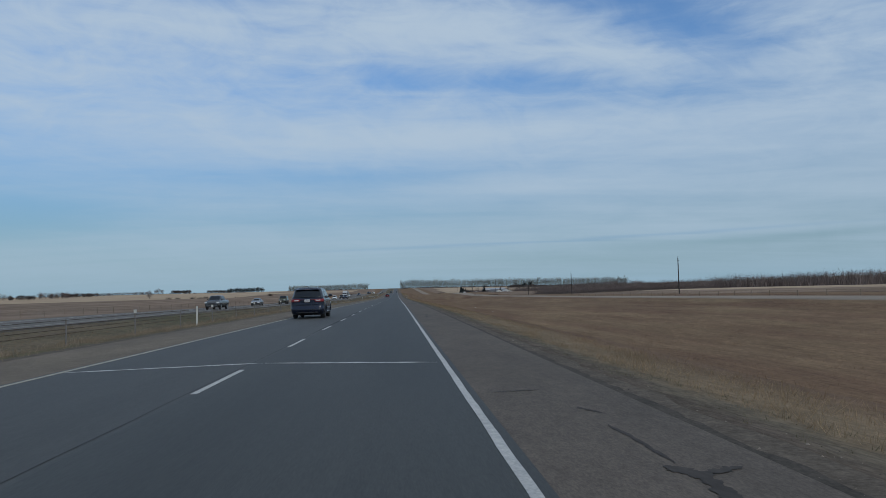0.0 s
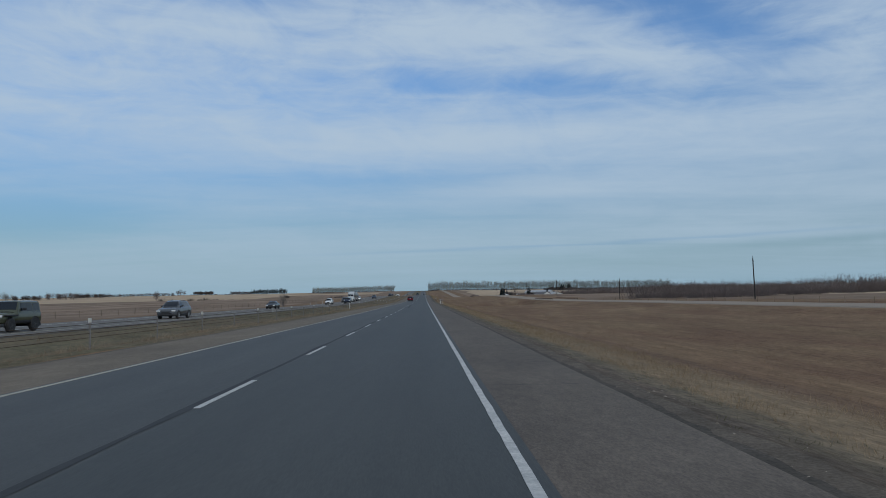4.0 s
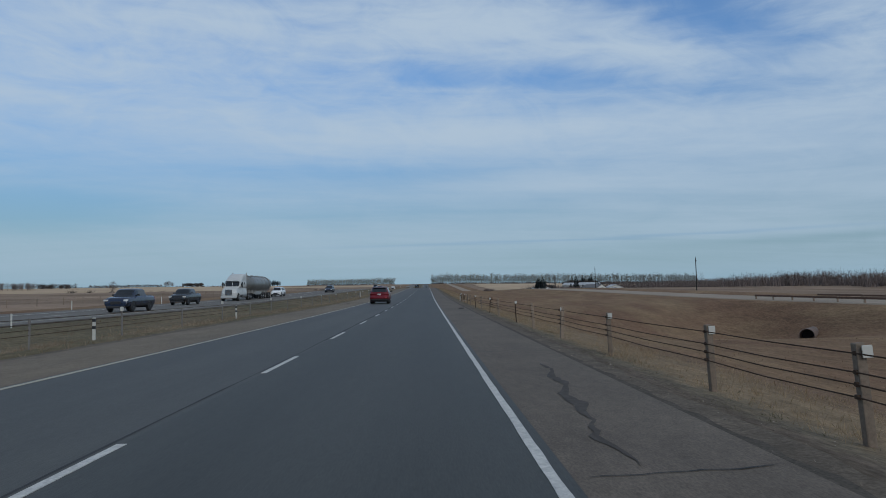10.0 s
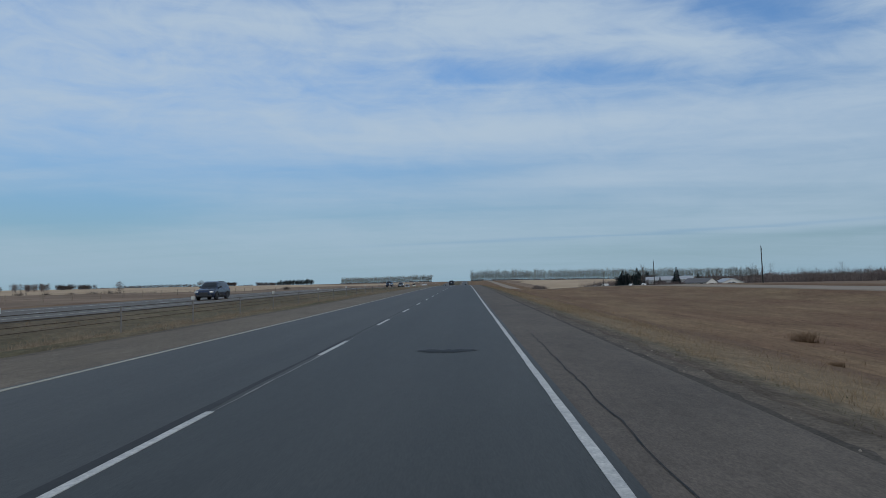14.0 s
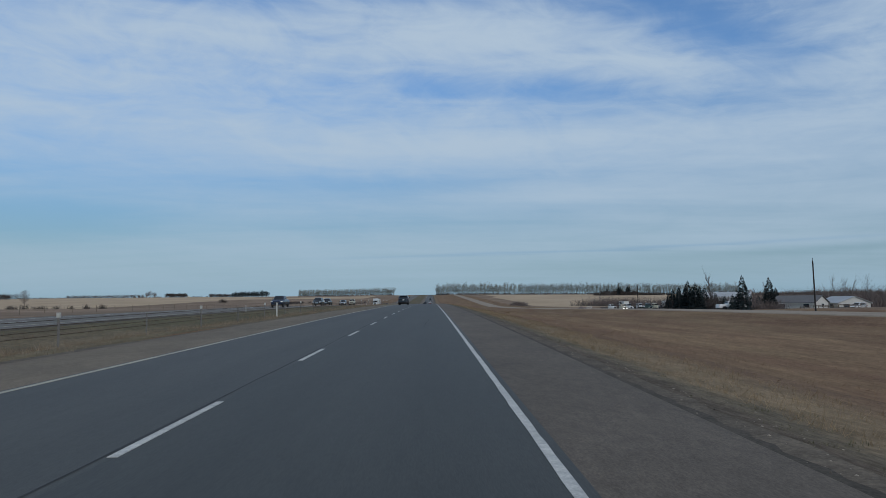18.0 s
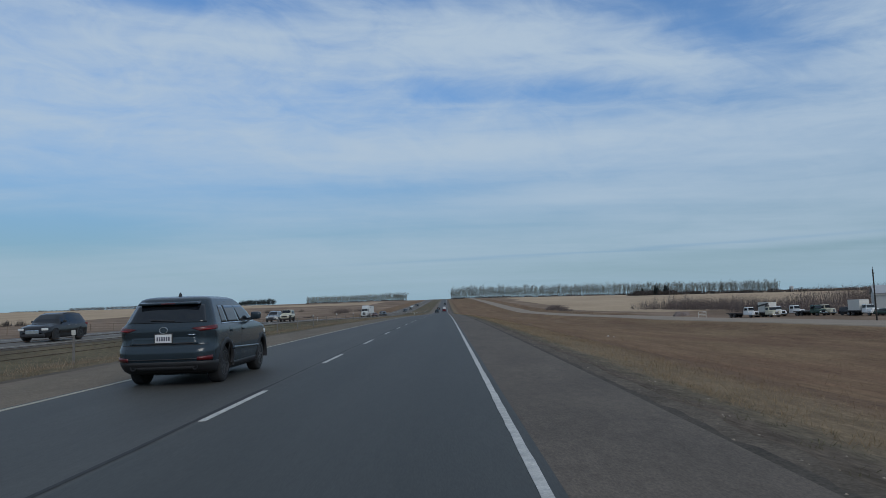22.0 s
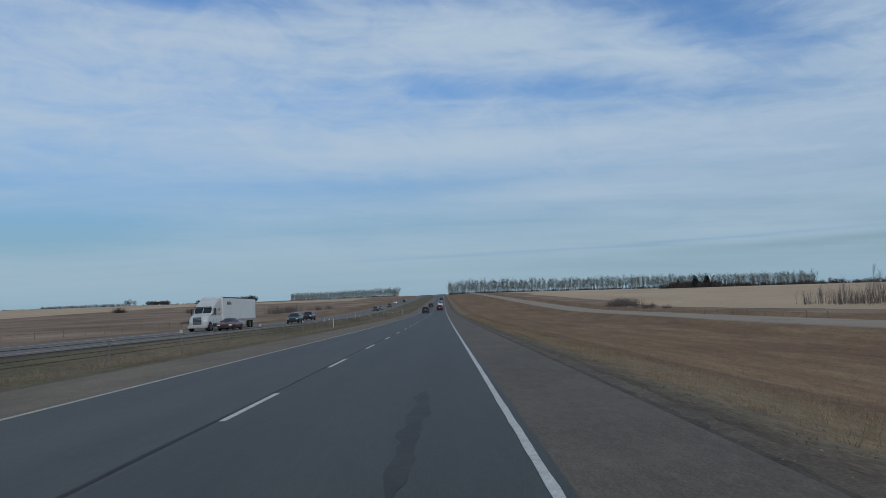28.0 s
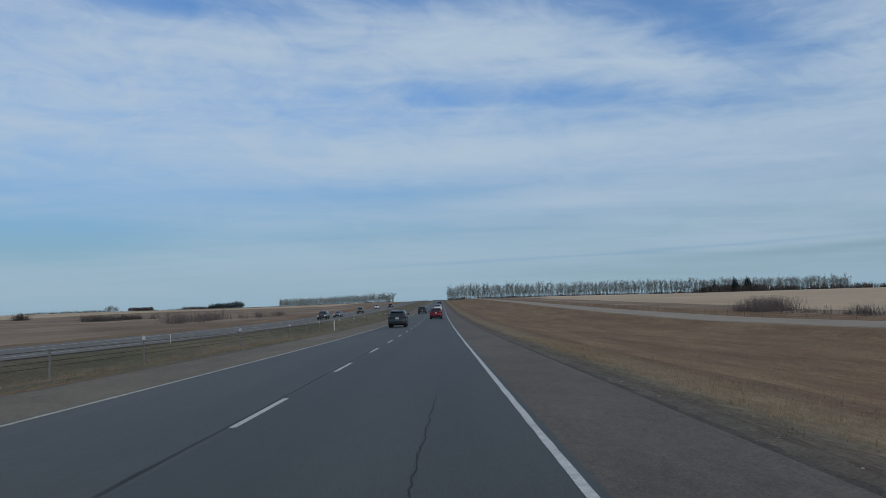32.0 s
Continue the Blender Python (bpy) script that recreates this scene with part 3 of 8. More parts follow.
build_ground()
Y0, Y1 = -120.0, 2600.0
road = ribbon("road", LANE_LINE, RIGHT_EDGE + 0.14, Y0, Y1, M["asphalt"], 0.0, "dark worn asphalt highway lane with faint wheel tracks")
ribbon("road_passing_lane", LEFT_EDGE - 0.14, LANE_LINE, Y0, Y1, M["asphalt_left"], 0.0, "grey asphalt passing lane of the highway")
ribbon("pavement_shoulder_right", RIGHT_EDGE + 0.14, 2.9, Y0, Y1, M["shoulder"], -0.004, "pale cracked asphalt shoulder", category="shoulder")
ribbon("pavement_shoulder_left", -8.9, LEFT_EDGE - 0.14, Y0, Y1, M["shoulder_left"], -0.004, "pale asphalt shoulder beside the median", category="shoulder")
ribbon("gravel_edge_right", 2.6, 3.3, Y0, Y1, M["gravel"], -0.012, "dark loose gravel edge beside the shoulder", category="gravel", wave=0.07, step=0.7)
# dark strip paints the edge's shade along with loose crumbs
ribbon("asphalt_crumb_edge", 2.84, 3.02, Y0, Y1, M["crumb_shade"], -0.009, "dark rim of the shoulder asphalt, edge shade and crumbs", category="gravel", wave=0.05, step=0.3, seed=4)
ribbon("gravel_edge_left", -9.4, -8.65, Y0, Y1, M["gravel"], -0.012, "narrow dark gravel edge by the median", category="gravel", wave=0.1, step=2.0)
ribbon("road_opposite", -33.4, -20.8, Y0, Y1, M["opp_asphalt"], -0.1, "grey asphalt carriageway for oncoming traffic")
ribbon("edge_line_right", RIGHT_EDGE - 0.046, RIGHT_EDGE + 0.046, Y0, Y1, M["paint"], 0.005, "solid white edge line, worn", category="road marking", thick=0.01, step=0.45, wave=0.006)
ribbon("edge_line_left", LEFT_EDGE - 0.05, LEFT_EDGE + 0.05, Y0, Y1, M["paint_yellow"], 0.005, "faded yellow edge line", category="road marking", thick=0.01, step=3.0, wave=0.008)
ribbon("opposite_edge_line_outer", -30.4, -30.28, Y0, Y1, M["paint"], -0.093, "white edge line of the far carriageway", category="road marking", thick=0.01)
ribbon("opposite_edge_line_inner", -22.7, -22.58, Y0, Y1, M["paint_yellow"], -0.093, "yellow edge line of the far carriageway", category="road marking", thick=0.01)


def build_frontage():
    verts, faces = [], []
    y, n = -300.0, 0
    while y < 2200:
        z = road_z(y) + lerp(y, FRONT_OFF) + 0.1
        verts += [(FRONTAGE[0] - 0.6, y, z - 0.25), (FRONTAGE[0], y, z), (FRONTAGE[1], y, z), (FRONTAGE[1] + 0.6, y, z - 0.25)]
        n += 1
        y += 8
    for j in range(n - 1):
        for k in range(3):
            a = 4 * j + k
            faces.append((a, a + 1, a + 5, a + 4))
    ob = mesh_object("road_frontage", verts, faces, M["dirt_road"])
    tagged(ob, "pale gravel service road running beside the highway", "road", kind="structure")


build_frontage()


def slab_mesh(name, w, l, t, mat):
    me = bpy.data.meshes.new(name)
    x, y = w / 2, l / 2
    v = [(-x, -y, 0), (x, -y, 0), (x, y, 0), (-x, y, 0), (-x, -y, -t), (x, -y, -t), (x, y, -t), (-x, y, -t)]
    me.from_pydata(v, [], [(0, 1, 2, 3), (4, 7, 6, 5), (0, 4, 5, 1), (1, 5, 6, 2), (2, 6, 7, 3), (3, 7, 4, 0)])
    me.materials.append(mat)
    return me


def on_road(ob, x, y, lift, turn=0.0):
    slope = math.degrees(math.atan((road_z(y + 1) - road_z(y - 1)) / 2))
    ob.matrix_world = pose(x, y, road_z(y) + lift, slope, 0, turn)


def build_dashes():
    root = new("lane_line")
    tagged(root, "broken white lane line between the two lanes", "road marking", kind="structure")
    me = slab_mesh("lane_dash", 0.09, 3.2, 0.01, M["paint"])
    for k in range(-6, 180):
        d = new("lane_dash", me)
        d.parent = root
        on_road(d, LANE_LINE, 9 * k + 1.5, 0.006)
    root = new("opposite_lane_line")
    tagged(root, "broken white lane line of the far carriageway", "road marking", kind="structure")
    for k in range(0, 130):
        d = new("lane_dash", me)
        d.parent = root
        on_road(d, -26.45, 9 * k + 4.5, -0.093)


build_dashes()


# ---- helpers for things ----
def box(bm, c, s, bevel=0.0, turn=None, taper=None):
    """A box centred at c, of size s; taper shrinks its top in x and y."""
    m = Matrix.Translation(c) @ (turn or Matrix.Identity(4)) @ Matrix.Diagonal((*s, 1))
    r = bmesh.ops.create_cube(bm, size=1.0, matrix=Matrix.Identity(4))
    vs = r["verts"]
    if taper:
        for v in vs:
            if v.co.z > 0:
                v.co.x *= taper[0]
                v.co.y *= taper[1]
    bmesh.ops.transform(bm, matrix=m, verts=vs)
    if bevel:
        es = list({e for v in vs for e in v.link_edges})
        bmesh.ops.bevel(bm, geom=es, offset=bevel, segments=2, affect="EDGES", profile=0.6)


def tube(bm, a, b, r0, r1=None, n=8, caps=True):
    a, b = Vector(a), Vector(b)
    r1 = r0 if r1 is None else r1
    d = b - a
    m = Matrix.Translation((a + b) / 2) @ d.to_track_quat("Z", "Y").to_matrix().to_4x4()
    bmesh.ops.create_cone(bm, cap_ends=caps, segments=n, radius1=r0, radius2=r1, depth=d.length, matrix=m)


def part(name, bm, mat, parent, label="", smooth=False):
    """Links a bmesh as one mesh object under a thing or a part."""
    me = bpy.data.meshes.new(name)
    if smooth:
        for f in bm.faces:
            f.smooth = True
    bm.to_mesh(me)
    bm.free()
    for mt in (mat if isinstance(mat, (list, tuple)) else [mat]):
        me.materials.append(mt)
    ob = new(name, me)
    ob.parent = parent
    if label:
        ob["label"] = label
    return ob


def rope(name, pts, r, mat, parent, n=5):
    """One continuous cable through the points."""
    verts, faces = [], []
    for i, p in enumerate(pts):
        d = (pts[min(i + 1, len(pts) - 1)] - pts[max(i - 1, 0)]).normalized()
        u = d.orthogonal().normalized()
        w = d.cross(u)
        for k in range(n):
            t = 2 * math.pi * k / n
            verts.append(tuple(p + (u * math.cos(t) + w * math.sin(t)) * r))
    for i in range(len(pts) - 1):
        for k in range(n):
            faces.append((i * n + k, i * n + (k + 1) % n, (i + 1) * n + (k + 1) % n, (i + 1) * n + k))
    ob = mesh_object(name, verts, faces, mat)
    ob.parent = parent
    return ob


def thing(name, label, category, group="", m=None):
    ob = new(name)
    tagged(ob, label, category, group)
    if m is not None:
        ob.matrix_world = m
    return ob


# ---- markings, cracks and stains on the paving ----
def wavy_strip(name, p, q, width, mat, lift, seed, wob=0.03, parent=None, n=12):
    rnd = random.Random(seed)
    p, q = Vector(p), Vector(q)
    d = (q - p)
    side = Vector((-d.y, d.x)).normalized()
    verts, faces = [], []
    off = 0.0
    for i in range(n + 1):
        off = off * 0.7 + rnd.uniform(-wob, wob)
        w = width * rnd.uniform(0.55, 1.25) / 2 * (0.15 + 0.85 * min(1.0, 7 * i / n, 7 * (1 - i / n)))
        c = p + d * (i / n) + side * off
        for s in (-w, w):
            v = c + side * s
            verts.append((v.x, v.y, road_z(v.y) + lift))
    for i in range(n):
        a = 2 * i
        faces.append((a, a + 1, a + 3, a + 2))
    ob = mesh_object(name, verts, faces, mat)
    if ob.data.polygons[0].normal.z < 0:
        ob.data.flip_normals()
    if parent:
        ob.parent = parent
    return ob


def blotch_run(x0, y0, x1, y1, width, seed, parent, n=40):
    """A ragged smear of old sealant that swells and breaks off along its run."""
    rnd = random.Random(seed)
    verts, faces = [], []
    off, w = 0.0, width * 0.4
    for i in range(n + 1):
        k = i / n
        off = off * 0.85 + rnd.uniform(-0.06, 0.06)
        w = max(0.006, w * 0.72 + 0.28 * width * rnd.choice((0.05, 0.3, 0.7, 1.5)))
        taper = min(1.0, 6 * k, 6 * (1 - k)) + 0.05
        x, y = x0 + (x1 - x0) * k + off, y0 + (y1 - y0) * k
        for s in (-1, 1):
            verts.append((x + s * w * taper * rnd.uniform(0.35, 0.65), y + rnd.uniform(-0.02, 0.02), road_z(y) + 0.0025))
    for i in range(n):
        a = 2 * i
        faces.append((a, a + 1, a + 3, a + 2))
    ob = mesh_object("old_sealant", verts, faces, M["stain"])
    if ob.data.polygons[0].normal.z < 0:
        ob.data.flip_normals()
    ob.parent = parent


def build_cracks():
    root = thing("shoulder_cracks", "dark sealed cracks across the worn paving", "crack")
    root["kind"] = "structure"
    rnd = random.Random(11)
    spots = [-1.0, 24.9, 31.8, 54.8, 65.3, 92.9, 118.6, 147.4, 173.4, 205.9, 235.2, 264.6, 275.0, 289.7, 300.5, 323.3, 364.8, 402.1, 440.9, 469.8, 529.6, 563.7, 578.3, 611.7, 654.7, 702.5, 751.6, 789.8, 834.8, 897.6, 936.4]
    for i, y in enumerate(spots):
        end = 2.8 if i % 5 else 2.0
        wavy_strip("sealed_crack", (1.25, y + rnd.uniform(-0.1, 0.1)), (end, y + rnd.uniform(-0.2, 0.25)), rnd.uniform(0.015, 0.032),
                   M["seal"], 0.004, i, 0.03, root)
        if i in (3, 21):
            wavy_strip("sealed_crack", (1.3 + rnd.random() * 0.5, y + 0.4), (2.2 + rnd.random() * 0.4, y - rnd.uniform(1.5, 4)),
                       rnd.uniform(0.02, 0.045), M["seal"], 0.004, 50 + i, 0.05, root)
    # long wandering cracks along the shoulder
    for x, y0, y1, w, s in ((1.22, 50, 66, 0.03, 1), (1.3, 83, 90, 0.03, 3), (1.4, 403, 420, 0.022, 10), (1.9, 577, 590, 0.02, 11), (1.35, 661, 676, 0.018, 12),
                            (-0.3, 545, 556, 0.025, 13), (-0.35, 921, 930, 0.025, 16), (-7.4, 828, 850, 0.03, 17), (-7.8, 250, 262, 0.03, 18), (-7.2, 625, 640, 0.03, 19)):
        wavy_strip("sealed_crack", (x, y0), (x + 0.2, y1), w * 0.7, M["seal"], 0.004, 80 + s, 0.02, root, 60)
    # blotches and smears
    for k, (x0, y0, x1, y1, w) in enumerate(((1.7, 28, 1.95, 34, 0.12), (1.75, 85, 2, 98, 0.2), (2, 82.5, 2.45, 91, 0.42), (2.3, 81, 2.55, 86, 0.34),
                                             (1.6, 86, 2.4, 84.5, 0.16), (1.5, 90, 2.1, 91.5, 0.14), (2.2, 233.1, 2.35, 236.6, 0.1), (1.7, 289.9, 2.15, 297.9, 0.16),
                                             (1.25, 257, 1.6, 263.5, 0.13))):
        blotch_run(x0, y0, x1, y1, w, 300 + k, root)
    # forked smear of sealant on the shoulder
    for k, (x0, y0, x1, y1, w) in enumerate(((2.1, -2.4, 2.27, -2.87, 0.05), (2.14, -3.5, 2.18, -5.15, 0.045), (2.08, -5.2, 2.24, -5.62, 0.16),
                                             (2.2, -5.5, 2.6, -5.32, 0.12), (2.2, -5.5, 2.21, -6.4, 0.13))):
        wavy_strip("old_sealant", (x0, y0), (x1, y1), w, M["stain"], 0.0004 * k, 330 + k, 0.015, root, 20)
    # dark patch over the lane
    wavy_strip("tar_patch", (-0.92, 414.35), (0.22, 414.2), 0.6, M["tar"], 0.007, 7, 0.05, root)
    wavy_strip("tar_patch", (2.5, 571.0), (2.85, 571.3), 1.5, M["seal"], 0.005, 9, 0.05, root)
    # oily smear and thin traces of old paint in the lanes
    wavy_strip("oil_smear", (-0.22, 805.5), (-0.1, 812.5), 0.26, M["smear"], 0.003, 21, 0.03, root, 24)
    wavy_strip("oil_smear", (-0.5, 27.0), (0.3, 27.2), 0.12, M["smear"], 0.003, 22, 0.02, root)
    for y0, y1 in ((83.5, 90.0), (138, 144), (201, 207), (408.0, 418.0)):
        wavy_strip("paint_trace", (LANE_LINE + 0.04, y0), (LANE_LINE + 0.02, y1), 0.035, M["paint_old"], 0.0055, int(y0), 0.01, root, 30)
    # tar along the joint between the lanes
    joint = thing("lane_joint", "dark tarred joint between the lanes", "joint")
    joint["kind"] = "structure"
    wavy_strip("joint_seal", (LANE_LINE - 0.1, -60), (LANE_LINE - 0.1, 1000), 0.035, M["joint"], 0.003, 190, 0.02, joint, 700)
    for k, (y0, y1, wide) in enumerate(((15, 46, 0.12), (70, 205, 0.13), (240, 262, 0.12), (305, 420, 0.16), (470, 500, 0.1), (620, 645, 0.08), (668, 700, 0.09), (705, 960, 0.06))):
        wavy_strip("joint_seal", (LANE_LINE - 0.1, y0), (LANE_LINE - 0.1, y1), wide, M["joint"], 0.0035, 200 + k, 0.02, joint, int((y1 - y0) / 1.5))


def build_cross_lines():
    for y, mat in ((4.0, M["paint"]), (501.9, M["paint"])):
        root = thing("cross_line", "thin worn white line painted across both lanes", "road marking")
        root["kind"] = "structure"
        wavy_strip("cross_line_stripe", (RIGHT_EDGE - 0.1, y - 0.7), (LANE_LINE + 0.1, y + 0.35), 0.19, M["paint"], 0.0065, int(y), 0.01, root, 16)
        wavy_strip("cross_line_stripe", (LANE_LINE + 0.1, y + 0.35), (LEFT_EDGE + 0.1, y - 0.3), 0.19, M["paint"], 0.0065, int(y) + 1, 0.01, root, 16)


def build_skids():
    root = thing("skid_marks", "two long dark tyre skid marks drifting over the lane line", "skid mark")
    root["kind"] = "structure"
    wavy_strip("skid_mark", (-2.66, 211), (-2.48, 259), 0.2, M["skid"], 0.0045, 3, 0.03, root, 30)
    wavy_strip("skid_mark", (-2.02, 208), (-2.36, 258), 0.2, M["skid"], 0.0045, 4, 0.03, root, 30)


build_cracks()
build_cross_lines()
build_skids()


# ---- roadside furniture ----
def marker_post(x, y, h=1.0, bands=True, group="guide posts", w=0.095):
    z = ground_z(x, y)
    root = thing("guide_post", "white plastic guide post with a black band at its top" if bands else "plain white guide post in the grass", "guide post", group, pose(x, y, z, 0, 0, 4))
    bm = bmesh.new()
    box(bm, (0, 0, h / 2 - 0.1), (w, 0.06, h + 0.2), 0.015)
    part("post", bm, M["white_post"], root)
    if bands:
        for zz, hh in ((h - 0.08, 0.1), (h - 0.3, 0.1)):
            bm = bmesh.new()
            box(bm, (0, 0, zz), (w + 0.012, 0.072, hh), 0.01)
            part("band", bm, M["black_band"], root, "black reflective band")
    return root


def build_cable_guard():
    """The old cable guard along the creek crossing: wooden posts, and thin steel ones between them."""
    root = thing("cable_guard_fence", "old four-cable guard on grey wooden posts along the creek crossing", "guard fence")
    line = [(280, 4.26), (306, 4.26), (324, 4.0), (348, 3.86), (372, 4.08)]
    posts = ((283.2, "plate"), (285.1, "plate"), (287.6, "plate"), (291.2, "plate"), (295.0, "plate"), (301.0, "plate"), (306.9, "plate"), (312.5, "bare"), (317.4, "thin"),
             (324.5, "bare"), (329.6, "thin"), (336.2, "bare"), (342.2, "thin"), (348.6, "bare"), (354.5, "plate"), (360.0, "thin"), (366.8, "bare"), (368.4, "thin"))
    heights = (0.88, 0.7, 0.585, 0.465)
    rnd = random.Random(21)
    feet = []
    for y, kind in posts:
        x = lerp(y, line)
        z = ground_z(x, y)
        feet.append((x, y, z))
        tilt = pose(0, 0, 0, rnd.uniform(-2.5, 2.5), rnd.uniform(-4, 4), rnd.uniform(-8, 8))
        bm = bmesh.new()
        if kind == "thin":
            box(bm, (0, 0, 0.3), (0.045, 0.035, 1.2), 0.006, tilt)
        else:
            box(bm, (0, 0, 0.33), (0.095, 0.1, 1.3), 0.016, tilt)
        p = part("post", bm, M["cable"] if kind == "thin" else M["wood_post"], root, "thin dark steel post" if kind == "thin" else "")
        p.location = (x, y, z)
        if kind != "bare":
            bm = bmesh.new()
            box(bm, (0, -0.066 if kind == "plate" else -0.03, 0.9), (0.1, 0.012, 0.12), 0.004, tilt)
            part("reflector", bm, M["white_post"], p, "white reflector plate")
        for hz in heights:
            bm = bmesh.new()
            box(bm, (-0.07 if kind != "thin" else -0.03, 0, hz), (0.05, 0.05, 0.045), 0.008)
            part("cable_clip", bm, M["cable"], p)
    for k, hz in enumerate(heights):
        a, b = feet[0], feet[-1]
        pts = [Vector((a[0], a[1] - 1.7, a[2] + 0.06 + 0.02 * k))]
        for p, q in zip(feet, feet[1:]):
            pts.append(Vector((p[0] - 0.085, p[1], p[2] + hz)))
            pts.append(Vector(((p[0] + q[0]) / 2 - 0.085, (p[1] + q[1]) / 2, (p[2] + q[2]) / 2 + hz - 0.012 - 0.004 * k)))
        pts.append(Vector((b[0] - 0.085, b[1], b[2] + hz)))
        pts.append(Vector((b[0], b[1] + 1.7, b[2] + 0.06 + 0.02 * k)))
        rope("cable", pts, 0.008, M["cable"], root)
        # turnbuckle on each cable
        bm = bmesh.new()
        y = 327.4 + 0.2 * (k % 2)
        x = lerp(y, line) - 0.085
        tube(bm, (x, y - 0.35, ground_z(x, y) + hz - 0.01), (x, y + 0.35, ground_z(x, y) + hz - 0.01), 0.024, n=8)
        part("turnbuckle", bm, M["cable"], root)
    # a bent steel frame at each end, over the anchor
    for fy, x, h in ((281.6, 4.12, 0.84), (370.2, 4.02, 0.72)):
        z = ground_z(x, fy)
        for u in (0, 0.33):
            bm = bmesh.new()
            box(bm, (x + u, fy, z + h / 2 - 0.1), (0.055, 0.03, h + 0.2), 0.006)
            part("frame_leg", bm, M["wood_post"] if h > 0.8 else M["cable"], root)
            if h > 0.8:
                bm = bmesh.new()
                box(bm, (x + u, fy - 0.03, z + 0.45), (0.07, 0.012, 0.1), 0.004)
                part("amber_reflector", bm, M["amber"], root, "small amber reflector")
        for zz in ((h,) if h > 0.8 else (h, h * 0.5)):
            bm = bmesh.new()
            box(bm, (x + 0.165, fy, z + zz), (0.39, 0.035, 0.035), 0.006)
            part("frame_bar", bm, M["steel"] if h > 0.8 else M["cable"], root)
        bm = bmesh.new()
        box(bm, (x + 0.2, fy + 0.2, z + 0.03), (0.7, 0.7, 0.14), 0.03)
        part("anchor_block", bm, M["concrete"], root, "weathered concrete anchor block")
    marker_post(3.83, 258.4, 1.0)
    marker_post(3.85, 273.6)
    marker_post(3.92, 280.6, 0.93, True, "guide posts", 0.11)
    marker_post(4.0, 370.8, 0.93, True, "guide posts", 0.1)


def build_median_barrier():
    """Cable barrier in the median: slim steel posts, every other one taller and white-capped."""
    x = -10.4
    root = thing("median_cable_barrier", "thin cable barrier on slim pale steel posts in the grassy median", "barrier")

    def made(name, c, size, mat):
        bm = bmesh.new()
        box(bm, c, size, 0.006)
        me = bpy.data.meshes.new(name)
        bm.to_mesh(me)
        bm.free()
        me.materials.append(mat)
        return me

    plain = made("post", (0, 0, 0.33), (0.05, 0.04, 1.0), M["barrier_steel"])
    tall = made("post", (0, 0, 0.36), (0.055, 0.045, 1.06), M["barrier_steel"])
    cap = made("cap", (0, 0, 0.93), (0.1, 0.07, 0.14), M["white_post"])
    # capped posts placed to fit the camera's view, the gaps filled evenly
    view_fitted = (-29.8, 106.7, 119.2, 190.1, 202.5, 215.2, 227.5, 309.8, 322.2, 416.4, 428.1, 439.8, 536.3, 714.7, 727.0, 881.6, 893.9, 906.3, 1091.0)
    ys = []
    for a, b in zip(view_fitted, view_fitted[1:]):
        n = round((b - a) / 12.4)
        ys += [a + (b - a) * i / (2 * n) for i in range(2 * n)]
    for i, y in enumerate(ys):
        p = new("post", plain if i % 2 else tall)
        p.parent = root
        p.location = (x, y, ground_z(x, y))
        if i % 2 == 0:
            c = new("cap", cap)
            c.parent = p
            c["label"] = "white reflective cap"
    for hz in (0.38, 0.52, 0.66, 0.8):
        rope("cable", [Vector((x, v, ground_z(x, v) + hz)) for v in ys], 0.008, M["cable"], root)
    for y in (27.5, 208.4, 306.8, 323.4, 395.3, 563.5, 653.4, 868.6, 986.0):
        marker_post(-10.0, y, 0.7 if 300 < y < 330 else 0.95, 300 < y < 330, "median guide posts", 0.085)
    for y in (205, 262, 318, 594, 745, 925, 970):
        marker_post(-20.4, y + 3, 0.7, False, "far side guide posts", 0.07)
    for y in (330, 342, 356, 380):
        marker_post(-34.2, y, 1.0, y < 345, "far verge guide posts", 0.1)


def utility_pole(x, y, h, lean=0.0):
    root = thing("utility_pole", "slim dark wooden utility pole with a pin insulator on top", "utility pole", "roadside poles", pose(x, y, ground_z(x, y), 0, lean, 0))
    bm = bmesh.new()
    tube(bm, (0, 0, -0.4), (0, 0, h - 0.35), 0.125, 0.09, 10)
    part("shaft", bm, M["pole"], root, smooth=False)
    bm = bmesh.new()
    tube(bm, (0, 0, h - 0.36), (0, 0, h - 0.12), 0.025, n=6)
    tube(bm, (0, 0, h - 0.14), (0, 0, h), 0.055, 0.035, 8)
    part("insulator", bm, M["black_band"], root)
    bm = bmesh.new()
    box(bm, (0.12, 0, h - 1.0), (0.14, 0.07, 0.09), 0.01)
    tube(bm, (0.17, 0, h - 0.98), (0.17, 0, h - 0.82), 0.035, n=8)
    part("side_bracket", bm, M["pole"], root)
    return root


build_cable_guard()
build_median_barrier()
for x, y, top in ((61.9, 147, 8.0), (60.4, 239.7, 7.6), (65.5, 351.6, 6.4), (63.1, 454.7, 8.5), (63.5, 559.5, 9.8), (56.6, 623, 9.2), (62.4, 736.4, 8.0)):
    utility_pole(x, y, top - ground_z(x, y), random.Random(int(y)).uniform(-1, 1))


